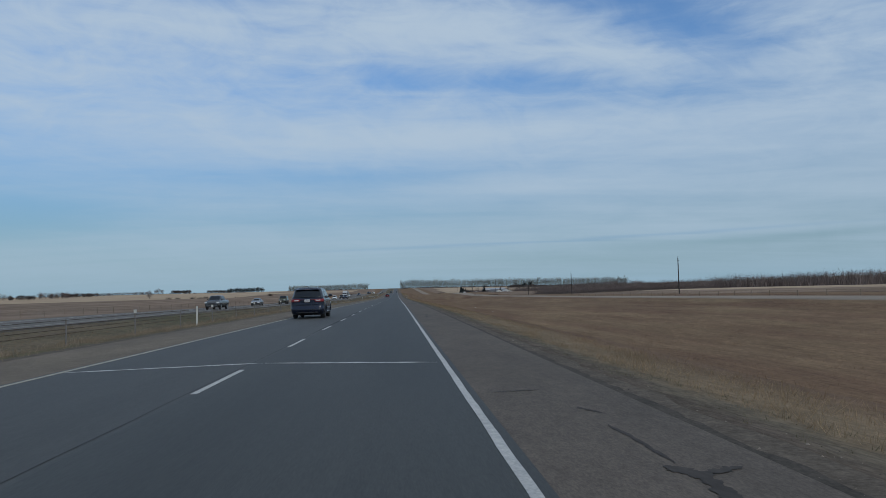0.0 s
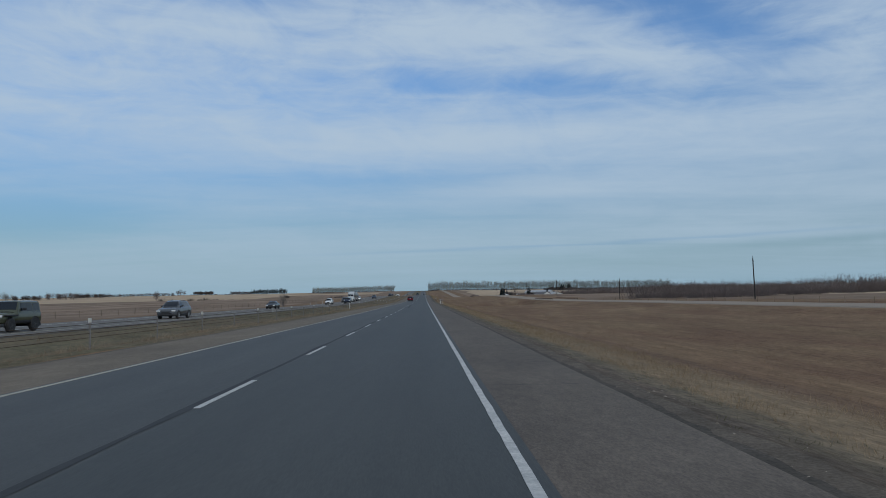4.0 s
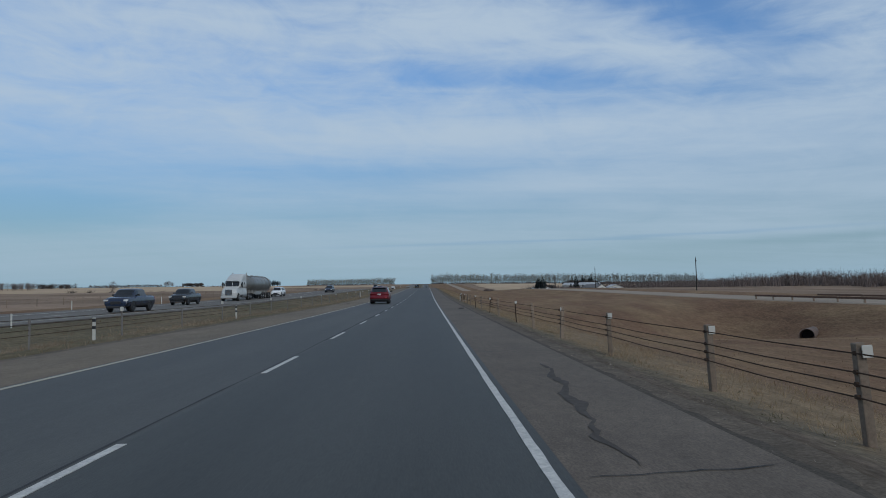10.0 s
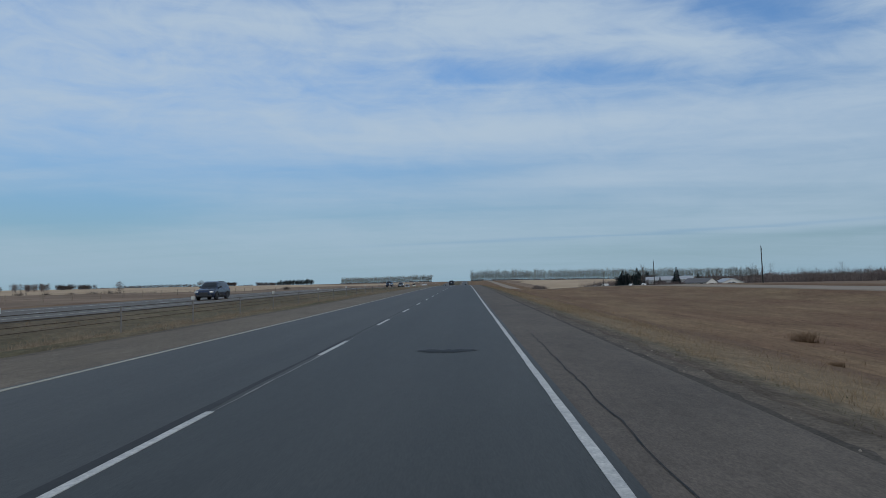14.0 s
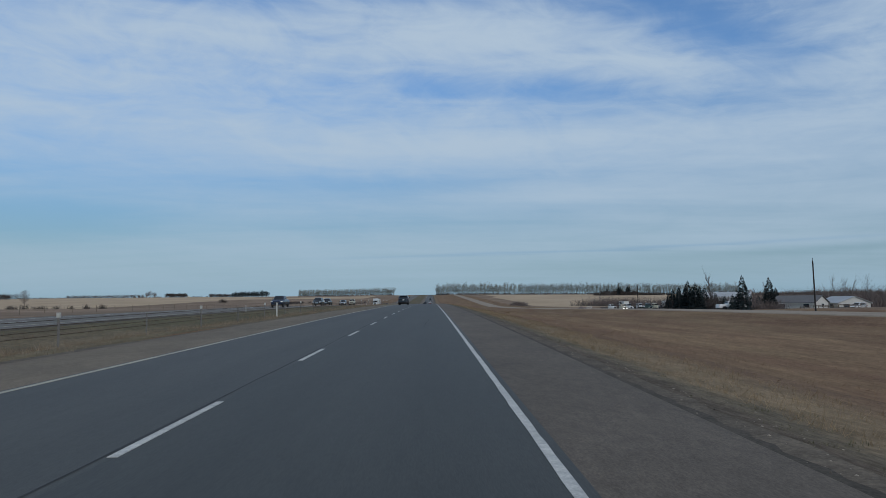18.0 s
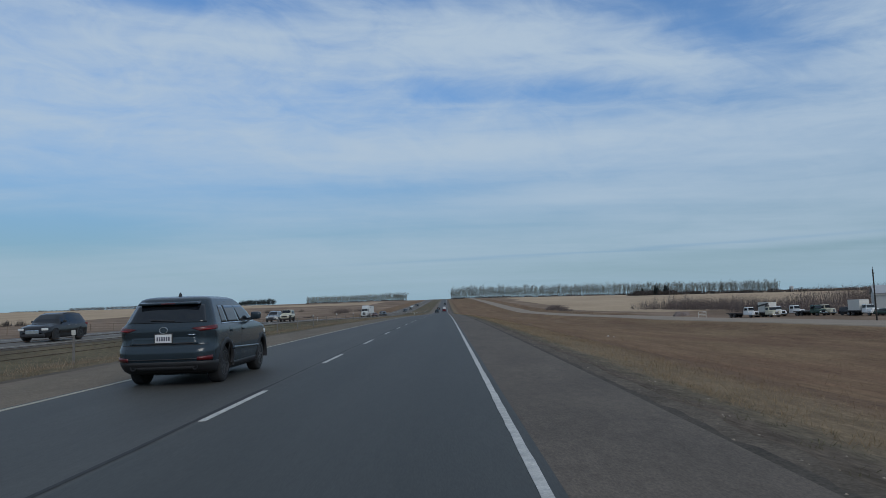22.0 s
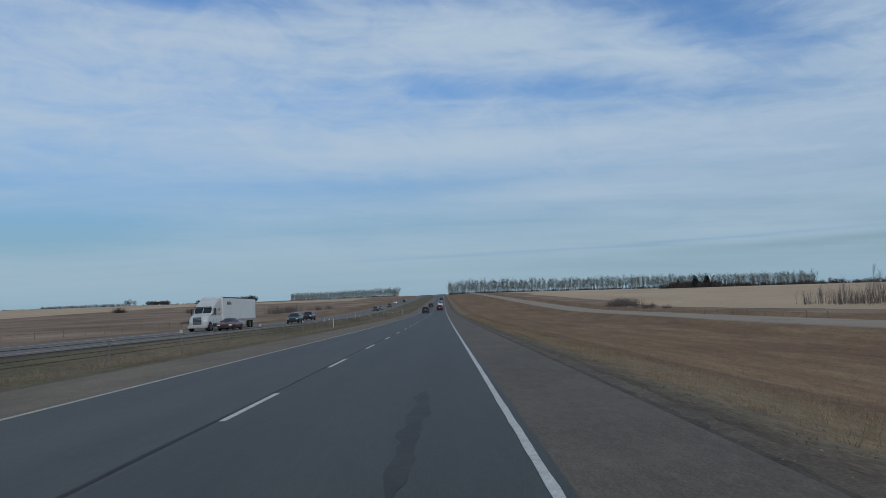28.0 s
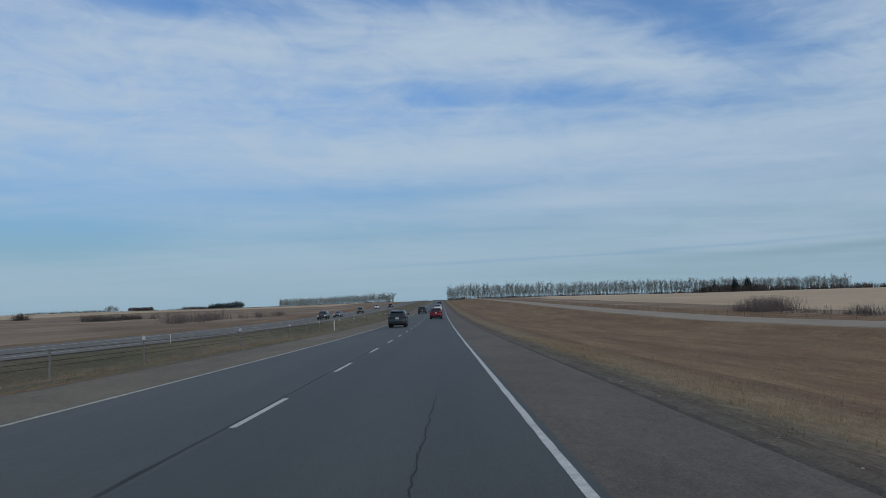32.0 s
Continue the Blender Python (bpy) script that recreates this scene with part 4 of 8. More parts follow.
def build_bridge_rail():
    for x in (FRONTAGE[0] + 0.6, FRONTAGE[1] - 0.6):
        root = thing("timber_guard_rail", "brown timber guard rail where the service road crosses the creek", "guard rail", "creek crossing rails")
        ys = [338 + 4.5 * i for i in range(9)]
        for i, y in enumerate(ys):
            z = road_z(y) + lerp(y, FRONT_OFF) + 0.1
            bm = bmesh.new()
            box(bm, (x, y, z + 0.18), (0.16, 0.16, 0.8), 0.02)
            part("post", bm, M["wood_post"], root)
        for a, b in zip(ys, ys[1:]):
            za, zb = (road_z(v) + lerp(v, FRONT_OFF) + 0.1 for v in (a, b))
            bm = bmesh.new()
            d = Vector((0, b - a, zb - za))
            box(bm, (x - 0.13, (a + b) / 2, (za + zb) / 2 + 0.44), (0.08, d.length, 0.2), 0.015)
            part("rail", bm, M["rail_wood"], root)


def build_culvert():
    root = thing("culvert_pipe", "round rusty corrugated culvert pipe opening in the ditch bank", "culvert")
    verts, faces = [], []
    n, rings = 28, 24
    for j in range(rings):
        xx, yy = 33.4 + j * 0.15, 348.4 + j * 0.2
        for i in range(n):
            a = 2 * math.pi * i / n
            r = 0.62 + (0.025 if j % 2 else 0)
            lip = 0.2 * math.sin(a) if j == 0 else 0.0
            verts.append((xx + 0.8 * r * math.cos(a) + 0.6 * lip, yy - 0.6 * r * math.cos(a) + 0.8 * lip, -3.12 + r * math.sin(a)))
    for j in range(rings - 1):
        for i in range(n):
            faces.append((j * n + i, j * n + (i + 1) % n, (j + 1) * n + (i + 1) % n, (j + 1) * n + i))
    ob = mesh_object("pipe_wall", verts, faces, M["culvert"])
    md = ob.modifiers.new("solid", "SOLIDIFY")
    md.thickness = 0.05
    ob.parent = root
    # near-black disc across the pipe paints the shade inside
    bm = bmesh.new()
    bmesh.ops.create_circle(bm, cap_ends=True, segments=24, radius=0.61, matrix=Matrix.Translation((34.3, 349.6, -3.12)) @ pose(0, 0, 0, 0, 90, 53))
    part("dark_end", bm, M["opening"], root)


def field_fence(x, y0, y1, step, label, seed):
    rnd = random.Random(seed)
    root = thing("field_fence", label, "fence")
    bm = bmesh.new()
    tube(bm, (0, 0, -0.3), (0, 0, 1.15), 0.055, 0.05, 6)
    me = bpy.data.meshes.new("post")
    bm.to_mesh(me)
    bm.free()
    me.materials.append(M["wood_post"])
    pts = []
    y = y0
    while y < y1:
        p = new("post", me)
        p.parent = root
        z = ground_z(x, y)
        p.matrix_world = pose(x + rnd.uniform(-0.1, 0.1), y, z, rnd.uniform(-4, 4), rnd.uniform(-4, 4), 0)
        pts.append((x, y, z))
        y += step * rnd.uniform(0.85, 1.15)
    for hz in (0.5, 0.8, 1.08):
        rope("wire", [Vector((a[0], a[1], a[2] + hz)) for a in pts], 0.006, M["cable"], root)


build_bridge_rail()
build_culvert()
field_fence(54.5, -20, 330, 6.5, "low wire fence on grey wooden posts by the field", 3)
field_fence(55.0, 905, 1230, 7.0, "wire fence on grey wooden posts along the stubble field", 4)
field_fence(-57.0, 20, 1000, 7.5, "sagging wire fence on wooden posts along the pasture", 5)


def litter(x, y, s, seed, dark=False):
    rnd = random.Random(seed)
    bm = bmesh.new()
    bmesh.ops.create_icosphere(bm, subdivisions=2, radius=s)
    for v in bm.verts:
        if dark:
            v.co.x *= 2.2
        v.co.z *= 0.3 if dark else 0.45
        v.co += Vector((rnd.uniform(-1, 1), rnd.uniform(-1, 1), rnd.uniform(-1, 1) * (0.5 if dark else 1))) * s * 0.22
    name = "tyre_shred" if dark else "litter"
    me = bpy.data.meshes.new(name)
    bm.to_mesh(me)
    bm.free()
    me.materials.append(M["tyre"] if dark else M["litter"])
    ob = new(name, me)
    paved = -8.9 < x < 3.6
    ob.location = (x, y, (road_z(y) if paved else ground_z(x, y)) + s * (0.12 if dark else 0.2))
    if dark:
        tagged(ob, "torn black shred of tyre lying on the shoulder", "tyre shred", "shoulder debris")
    else:
        tagged(ob, "crumpled white litter lying in the dry grass", "litter", "roadside litter")


for i, (x, y, s) in enumerate(((11.0, 73.0, 0.09), (10.8, 287.0, 0.09), (13.0, 688, 0.11), (13.6, 688.6, 0.06), (-14.0, 40.0, 0.12), (-13.6, 41.5, 0.1), (-12.0, 707.6, 0.14), (12.4, 105, 0.12))):
    litter(x, y, s, i)
for i, (x, y, s) in enumerate(((-8.16, 361.3, 0.09), (3.11, 698.8, 0.08), (2.53, 336.9, 0.10))):
    litter(x, y, s, 40 + i, True)


# ---- plants ----
class Slivers:
    """Gathers thin tapered prisms and blades into one mesh."""

    def __init__(self):
        self.v, self.f = [], []

    def prism(self, a, b, r0, r1):
        d = (b - a)
        if d.length < 1e-6:
            return
        d.normalize()
        u = d.orthogonal().normalized()
        w = d.cross(u)
        k = len(self.v)
        for c, r in ((a, r0), (b, r1)):
            for i in range(3):
                t = 2.0944 * i
                self.v.append(tuple(c + (u * math.cos(t) + w * math.sin(t)) * r))
        for i in range(3):
            j = (i + 1) % 3
            self.f.append((k + i, k + j, k + 3 + j, k + 3 + i))

    def blade(self, a, b, w):
        d = b - a
        side = Vector((-d.y, d.x, 0.0))
        if side.length < 1e-4:
            side = Vector((1, 0.3, 0))
        side = side.normalized() * w / 2
        k = len(self.v)
        self.v += [tuple(a - side), tuple(a + side), tuple(b)]
        self.f.append((k, k + 1, k + 2))

    def twig(self, rnd, a, b, w):
        """One flat triangle as a twig, widened on far plants to fit the view."""
        t = rnd.uniform(0, 3.1416)
        side = Vector((math.cos(t), math.sin(t), 0.0)) * w
        k = len(self.v)
        self.v += [tuple(a - side), tuple(a + side), tuple(b)]
        self.f.append((k, k + 1, k + 2))

    def quad(self, a, b, w0, w1, side):
        k = len(self.v)
        self.v += [tuple(a - side * w0), tuple(a + side * w0), tuple(b + side * w1), tuple(b - side * w1)]
        self.f.append((k, k + 1, k + 2, k + 3))

    def obj(self, name, mat, parent=None):
        ob = mesh_object(name, self.v, self.f, mat)
        if parent:
            ob.parent = parent
        return ob


def grow(sl, rnd, a, d, length, r, depth, spread, up, kids):
    """A limb that bends and forks."""
    p = a
    n = 3
    for i in range(n):
        d = (d + Vector((rnd.uniform(-1, 1), rnd.uniform(-1, 1), rnd.uniform(-0.3, 1) * up)) * 0.16).normalized()
        q = p + d * (length / n)
        r1 = r * (1 - 0.28 * (i + 1) / n)
        if depth > 0 or r > 0.012:
            sl.prism(p, q, r, r1)
        else:
            sl.twig(rnd, p, q, r)
        if depth > 0:
            for _ in range(kids):
                ang = rnd.uniform(0, 6.283)
                side = (d.orthogonal().normalized())
                side = Matrix.Rotation(ang, 3, d) @ side
                nd = (d + side * spread * rnd.uniform(0.6, 1.3) + Vector((0, 0, up * 0.5))).normalized()
                grow(sl, rnd, p.lerp(q, rnd.random()), nd, length * rnd.uniform(0.42, 0.68), r1 * 0.55, depth - 1, spread, up, kids)
        p, r = q, r1


def bare_tree(x, y, h, seed, label="leafless grey-brown tree with fine bare twigs", group="", spread=0.75, stems=1, r=None, depth=3, kids=2):
    rnd = random.Random(seed)
    root = thing("bare_tree", label, "tree", group, pose(x, y, ground_z(x, y) - 0.1))
    r = r or h * 0.016
    trunk, crown = Slivers(), Slivers()
    for s in range(stems):
        base = Vector((rnd.uniform(-1, 1), rnd.uniform(-1, 1), 0)) * (0.12 * h if stems > 1 else 0)
        p, d = base, Vector((rnd.uniform(-0.15, 0.15), rnd.uniform(-0.15, 0.15), 1)).normalized()
        n = 7
        for i in range(n):
            d = (d + Vector((rnd.uniform(-1, 1), rnd.uniform(-1, 1), 0.4)) * 0.07).normalized()
            q = p + d * (h * 0.9 / n)
            k0, k1 = 1 - 0.85 * i / n, 1 - 0.85 * (i + 1) / n
            trunk.prism(p, q, r * k0, r * k1)
            if i >= 1:
                for _ in range(3):
                    side = Matrix.Rotation(rnd.uniform(0, 6.283), 3, d) @ d.orthogonal().normalized()
                    nd = (d * 0.9 + side * spread).normalized()
                    grow(crown, rnd, p.lerp(q, rnd.random()), nd, h * rnd.uniform(0.2, 0.36) * (1.1 - 0.6 * i / n), r * k1 * 0.5, depth - 1, spread, 0.5, kids)
            p = q
    trunk.obj("trunk", M["bark"], root)
    crown.obj("crown", M["bark"], root)
    return root


def brush_patch(name, spots, h, seed, mat, label, blades=26, width=0.05, fan=0.55, far=False):
    """Thickets of bare stems, as one mass that nobody could count."""
    rnd = random.Random(seed)
    sl = Slivers()
    for x, y, s in spots:
        z = ground_z(x, y) - 0.1
        for _ in range(blades):
            a = Vector((x + rnd.gauss(0, 0.35 * s * h), y + rnd.gauss(0, 0.35 * s * h), z))
            ht = h * s * rnd.uniform(0.45, 1.05)
            tip = a + Vector((rnd.gauss(0, fan * 0.4) * ht, rnd.gauss(0, fan * 0.4) * ht, ht))
            mid = a.lerp(tip, 0.45) + Vector((rnd.gauss(0, 0.05), rnd.gauss(0, 0.05), 0)) * ht
            if far:
                sl.twig(rnd, a, tip, width)
            else:
                sl.prism(a, mid, width, width * 0.7)
                sl.twig(rnd, mid, tip, width * 0.9)
            for _k in range(4):
                b = mid.lerp(tip, rnd.random() * 0.8)
                c = b + Vector((rnd.gauss(0, 0.22), rnd.gauss(0, 0.22), rnd.uniform(0.05, 0.35))) * ht * 0.6
                sl.twig(rnd, b, c, width * 0.5)
    ob = sl.obj(name, mat)
    tagged(ob, label, "brush", kind="stuff")
    return ob


def grove(name, trees, seed, mat, label, leaves=110, width=0.2):
    """Far trees with rounded crowns of flat widened twigs on short trunks; trees: x, y, height, spread."""
    rnd = random.Random(seed)
    sl = Slivers()
    for x, y, h, wide in trees:
        z = ground_z(x, y) - 0.3
        base = Vector((x, y, z))
        sl.prism(base, base + Vector((0, 0, 0.5 * h)), 0.03 * h, 0.015 * h)
        for _ in range(leaves):
            d = Vector((rnd.gauss(0, 1), rnd.gauss(0, 1), rnd.gauss(0, 1))).normalized() * rnd.random() ** 0.4
            p = base + Vector((d.x * wide * h, d.y * wide * h, h * (0.55 + 0.45 * d.z)))
            q = p + Vector((d.x + rnd.gauss(0, 0.5), d.y + rnd.gauss(0, 0.5), rnd.uniform(0.2, 1.2))).normalized() * h * rnd.uniform(0.08, 0.2)
            sl.twig(rnd, p, q, width * rnd.uniform(0.6, 1.3))
    ob = sl.obj(name, mat)
    tagged(ob, label, "trees", kind="stuff")


def poplar_belt(name, p, q, n, h, seed, label, lean=0.06):
    """A far shelter belt of bare poplars: upright stems with steep fine limbs and gaps of sky."""
    rnd = random.Random(seed)
    sl = Slivers()
    p, q = Vector(p), Vector(q)
    for i in range(n):
        c = p.lerp(q, (i + rnd.uniform(-0.45, 0.45)) / (n - 1))
        x, y = c.x, c.y + rnd.uniform(-7, 7)
        z = ground_z(x, y) - 0.3
        ht = h * rnd.uniform(0.8, 1.1)
        a = Vector((x, y, z))
        fork = a + Vector((rnd.gauss(0, 0.1), 0, ht * rnd.uniform(0.06, 0.2)))
        sl.prism(a, fork, 0.34, 0.26)
        for _s in range(rnd.choice((2, 3, 3, 4))):
            tilt = Vector((rnd.gauss(lean, 0.2), rnd.gauss(0, 0.15), 1)).normalized()
            top = fork + tilt * (ht - fork.z + z) * rnd.uniform(0.75, 1.0)
            sl.prism(fork, top, 0.2, 0.05)
            for _ in range(12):
                s = fork.lerp(top, rnd.uniform(0.05, 0.97))
                ang = rnd.uniform(0, 6.283)
                ln = ht * rnd.uniform(0.1, 0.24)
                e = s + Vector((math.cos(ang) * 0.6, math.sin(ang) * 0.6, 0.85)).normalized() * ln
                sl.prism(s, e, 0.1, 0.05)
                for _k in range(3):
                    m0 = s.lerp(e, rnd.uniform(0.3, 0.95))
                    e2 = m0 + Vector((rnd.gauss(0, 0.6), rnd.gauss(0, 0.6), rnd.uniform(0.2, 1.0))).normalized() * ln * 0.7
                    sl.twig(rnd, m0, e2, 0.17)
    ob = sl.obj(name, M["far_bark"])
    tagged(ob, label, "trees", kind="stuff")


def spruce(x, y, h, seed, group="farmyard spruces", label="dense dark green spruce with drooping branches"):
    rnd = random.Random(seed)
    root = thing("spruce_tree", label, "spruce", group, pose(x, y, ground_z(x, y) - 0.1))
    bm = bmesh.new()
    tube(bm, (0, 0, 0), (0, 0, h * 0.96), h * 0.018 + 0.04, 0.02, 7)
    part("trunk", bm, M["bark"], root)
    sl = Slivers()
    rings = int(h * 3.2) + 6
    for j in range(rings):
        t = j / rings
        z = h * (0.05 + 0.94 * t)
        rad = h * 0.29 * (1 - t) ** 0.8 + 0.1
        for i in range(int(17 - 8 * t)):
            ang = rnd.uniform(0, 6.283)
            r = rad * rnd.uniform(0.7, 1.12)
            d = Vector((math.cos(ang), math.sin(ang), 0))
            a = Vector((0, 0, z)) + d * 0.05
            b = a + d * r + Vector((0, 0, -0.18 * r + rnd.uniform(-0.1, 0.12)))
            side = Vector((-d.y, d.x, 0))
            sl.quad(a, a.lerp(b, 0.6) + Vector((0, 0, 0.04)), 0.1, 0.24 * r + 0.06, side)
            sl.quad(a.lerp(b, 0.6) + Vector((0, 0, 0.04)), b, 0.24 * r + 0.06, 0.03, side)
            for k in range(3):
                m0 = a.lerp(b, rnd.uniform(0.4, 0.95))
                e = m0 + side * rnd.uniform(-0.35, 0.35) * r + d * 0.1 * r + Vector((0, 0, -0.22 * r - 0.05))
                sl.quad(m0, e, 0.09, 0.02, d * 0.6 + Vector((0, 0, 0.5)))
    for k in range(5):
        a = Vector((0, 0, h * (0.9 + 0.02 * k)))
        sl.blade(a, a + Vector((rnd.gauss(0, 0.12), rnd.gauss(0, 0.12), 0.35)), 0.12)
    sl.obj("crown", M["needles"], root)
    return root


def build_far_plants():
    poplar_belt("poplar_belt", (12, 2128), (690, 2160), 460, 24.0, 1, "long shelter belt of bare pale poplars on the ridge")
    poplar_belt("poplar_belt", (-92, 2330), (-395, 2720), 200, 18.5, 2, "distant shelter belt of bare poplars beyond the median")
    rnd = random.Random(8)
    # dark underbrush below the right belt
    brush_patch("belt_underbrush", [(12 + 680 * rnd.random(), 2120 + rnd.uniform(-8, 8), rnd.uniform(0.6, 1.1)) for _ in range(620)], 5.5, 3, M["hedge"],
                "low dark brush along the foot of the poplar belt", 10, 0.3, 0.55, True)
    brush_patch("belt_underbrush", [(-92 - 303 * k, 2325 + 390 * k, rnd.uniform(0.5, 1.1)) for k in (rnd.random() for _ in range(260))], 4.5, 4, M["hedge"],
                "low dark brush along the distant belt", 10, 0.32, 0.55, True)
    # brown woods running parallel to the road on the right
    brush_patch("creek_woods", [(165 + rnd.gauss(0, 14) + 0.04 * y, y, rnd.uniform(0.6, 1.15) * (0.72 if y < 610 else 1.05)) for y in (rnd.uniform(200, 900) for _ in range(760))], 7.4, 5, M["brush"],
                "band of bare brown brush and young trees beyond the fields", 26, 0.16, 0.6, True)
    brush_patch("far_woods", [(330 + rnd.gauss(0, 30), y, rnd.uniform(0.6, 1.2)) for y in (rnd.uniform(150, 1100) for _ in range(380))], 10.0, 6, M["brush"],
                "far band of bare brown woodland", 30, 0.16, 0.6, True)
    brush_patch("ridge_hedge", [(255 + 650 * k, 1655 - 150 * k + rnd.uniform(-10, 10), rnd.uniform(0.5, 1.0)) for k in (rnd.random() for _ in range(520))], 7.0, 7, M["hedge"],
                "dark hedge line along the far edge of the stubble field", 14, 0.3, 0.55, True)
    brush_patch("field_grove", [(262 + 52 * rnd.random(), 1640 + rnd.uniform(-14, 14), rnd.uniform(0.7, 1.1)) for _ in range(150)], 8.0, 9, M["hedge"],
                "grove of bare bushes round dark spruces in the field", 22, 0.22, 0.55, True)
    # thicket by the creek and the service road
    brush_patch("creek_thicket", [(rnd.uniform(66, 125), rnd.uniform(268, 330), rnd.uniform(0.55, 1.1)) for _ in range(190)], 3.9, 10, M["brush"],
                "grey-brown leafless thicket beside the creek", 60, 0.022, 0.7)
    brush_patch("creek_thicket", [(rnd.uniform(69, 118), rnd.uniform(332, 366), rnd.uniform(0.6, 1.1)) for _ in range(120)], 4.4, 24, M["brush"],
                "grey-brown leafless thicket on the far bank of the creek", 32, 0.04, 0.7)
    brush_patch("yard_woods", [(rnd.uniform(138, 205), rnd.uniform(720, 935), rnd.uniform(0.7, 1.1)) for _ in range(330)], 8.0, 23, M["brush"],
                "brown leafless woods behind the farmyard", 34, 0.07, 0.6, True)
    # row of scrub behind the yard and along the service road
    brush_patch("yard_scrub", [(rnd.uniform(88, 114), rnd.uniform(815, 985), rnd.uniform(0.45, 1.0)) for _ in range(400)], 5.8, 11, M["brush"],
                "tall bare scrub behind the truck yard", 18, 0.034, 0.42)
    brush_patch("roadside_willow", [(rnd.gauss(65, 2.4), rnd.gauss(1064, 3.5), rnd.uniform(0.5, 1.0)) for _ in range(34)], 3.7, 12, M["brush"],
                "bare willow clump beside the service road", 50, 0.024)
    brush_patch("fence_scrub", [(rnd.gauss(64, 2.0), rnd.uniform(1010, 1060), rnd.uniform(0.3, 0.75)) for _ in range(22)], 3.0, 13, M["brush"],
                "low scrub along the field fence", 30, 0.025)
    # left of the road
    brush_patch("pasture_willows", [(-70 + rnd.gauss(0, 2.5), 1108 + 50 * (k + rnd.random()) / 26, rnd.uniform(0.5, 1.0)) for k in range(26)], 4.4, 14, M["brush"],
                "bare willow stems in the pasture beyond the far carriageway", 40, 0.03, 0.45)
    brush_patch("pasture_willows", [(-62 + rnd.gauss(0, 2), 1165 + 12 * k, rnd.uniform(0.4, 0.6)) for k in range(4)], 4.4, 25, M["brush"],
                "small bare bushes farther along the pasture", 60, 0.04, 0.7)
    brush_patch("pasture_thicket", [(-127 + rnd.gauss(0, 6), 1203 + rnd.gauss(0, 11), rnd.uniform(0.6, 1.0)) for _ in range(26)], 3.2, 26, M["hedge"],
                "low dark bushy clump in the pasture", 50, 0.05, 0.8)
    brush_patch("ditch_shrubs", [(-71 + rnd.gauss(0, 1.5), rnd.uniform(998, 1036), rnd.uniform(0.3, 0.8)) for _ in range(22)], 1.7, 27, M["brush"],
                "low reddish shrubs on the edge of the pasture", 40, 0.025, 0.8)
    brush_patch("pasture_thicket", [(-225 + rnd.gauss(0, 1.2), 1310 + rnd.gauss(0, 1.2), rnd.uniform(0.8, 1.0)) for _ in range(5)], 4.6, 28, M["hedge"],
                "single round bush far out in the pasture", 50, 0.07, 0.7)
    brush_patch("pasture_bushes", [(-235 + rnd.gauss(0, 8), 790 + 13 * k + rnd.uniform(-4, 4), rnd.uniform(0.6, 1.0)) for k in range(20)], 4.2, 15, M["hedge"],
                "row of dark round bushes across the pasture", 60, 0.09, 0.8)
    brush_patch("far_hedge", [(-500 - 900 * k, 2500 + 500 * k + rnd.uniform(-20, 20), rnd.uniform(0.4, 0.9)) for k in (rnd.random() for _ in range(260))], 6.0, 17, M["hedge"],
                "thin hedge line along the far skyline", 10, 0.4, 0.55, True)

    def line(x0, y0, x1, y1, n, h0, h1, wide):
        return [(x0 + (x1 - x0) * k + rnd.uniform(-4, 4), y0 + (y1 - y0) * k + rnd.uniform(-12, 12), rnd.uniform(h0, h1), wide) for k in ((i + rnd.random()) / n for i in range(n))]

    grove("far_grove", line(-722, 1800, -798, 1800, 26, 8.0, 13.0, 0.5), 61, M["hedge"], "broad dark round grove beyond the pasture", 260, 0.34)
    grove("far_grove", line(-705, 1620, -766, 1620, 22, 11.0, 16.0, 0.32), 62, M["brush"], "pale grove of bare poplars beyond the pasture", 240, 0.24)
    grove("far_grove", line(-730, 1530, -790, 1530, 20, 8.0, 11.0, 0.5), 63, M["hedge"], "low dark grove beyond the pasture", 240, 0.32)
    grove("far_grove", line(-850, 1640, -990, 1640, 44, 13.0, 18.0, 0.28), 64, M["far_bark"], "line of pale bare poplars on the far skyline", 190, 0.24)
    grove("lone_tree", [(-430, 1300, 15.0, 0.34)], 65, M["brush"], "single round bare tree in the far pasture", 800, 0.12)
    grove("lone_tree", [(-1000, 3150, 23.0, 0.45), (-1014, 3160, 19.0, 0.45), (-986, 3155, 18.0, 0.45)], 66, M["brush"], "round bare trees on the far skyline", 420, 0.4)
    grove("skyline_hedge", line(-944, 3154, -848, 3085, 44, 12.0, 15.5, 0.5), 67, M["hedge"], "dense dark hedge on the far skyline", 170, 0.5)
    grove("skyline_hedge", line(-835, 3300, -742, 3278, 40, 9.0, 14.0, 0.5), 68, M["hedge"], "low uneven hedge along the far skyline", 150, 0.5)
    grove("skyline_hedge", line(-1420, 3400, -1060, 3250, 90, 8.0, 13.0, 0.5), 69, M["hedge"], "long thin hedge along the far skyline", 110, 0.45)
    grove("spruce_windbreak", line(-493, 2743, -742, 3278, 80, 11.0, 20.0, 0.27), 70, M["needles"], "uneven windbreak of dark spruces on the far skyline", 170, 0.5)
    for i, (x, y, h) in enumerate(((286, 1632, 15.5), (291, 1640, 14.0), (301, 1638, 16.0), (306, 1645, 14.5), (270, 1640, 12.0))):
        spruce(x, y, h, 340 + i, "field grove spruces", "dark spruce among bare bushes in the field")


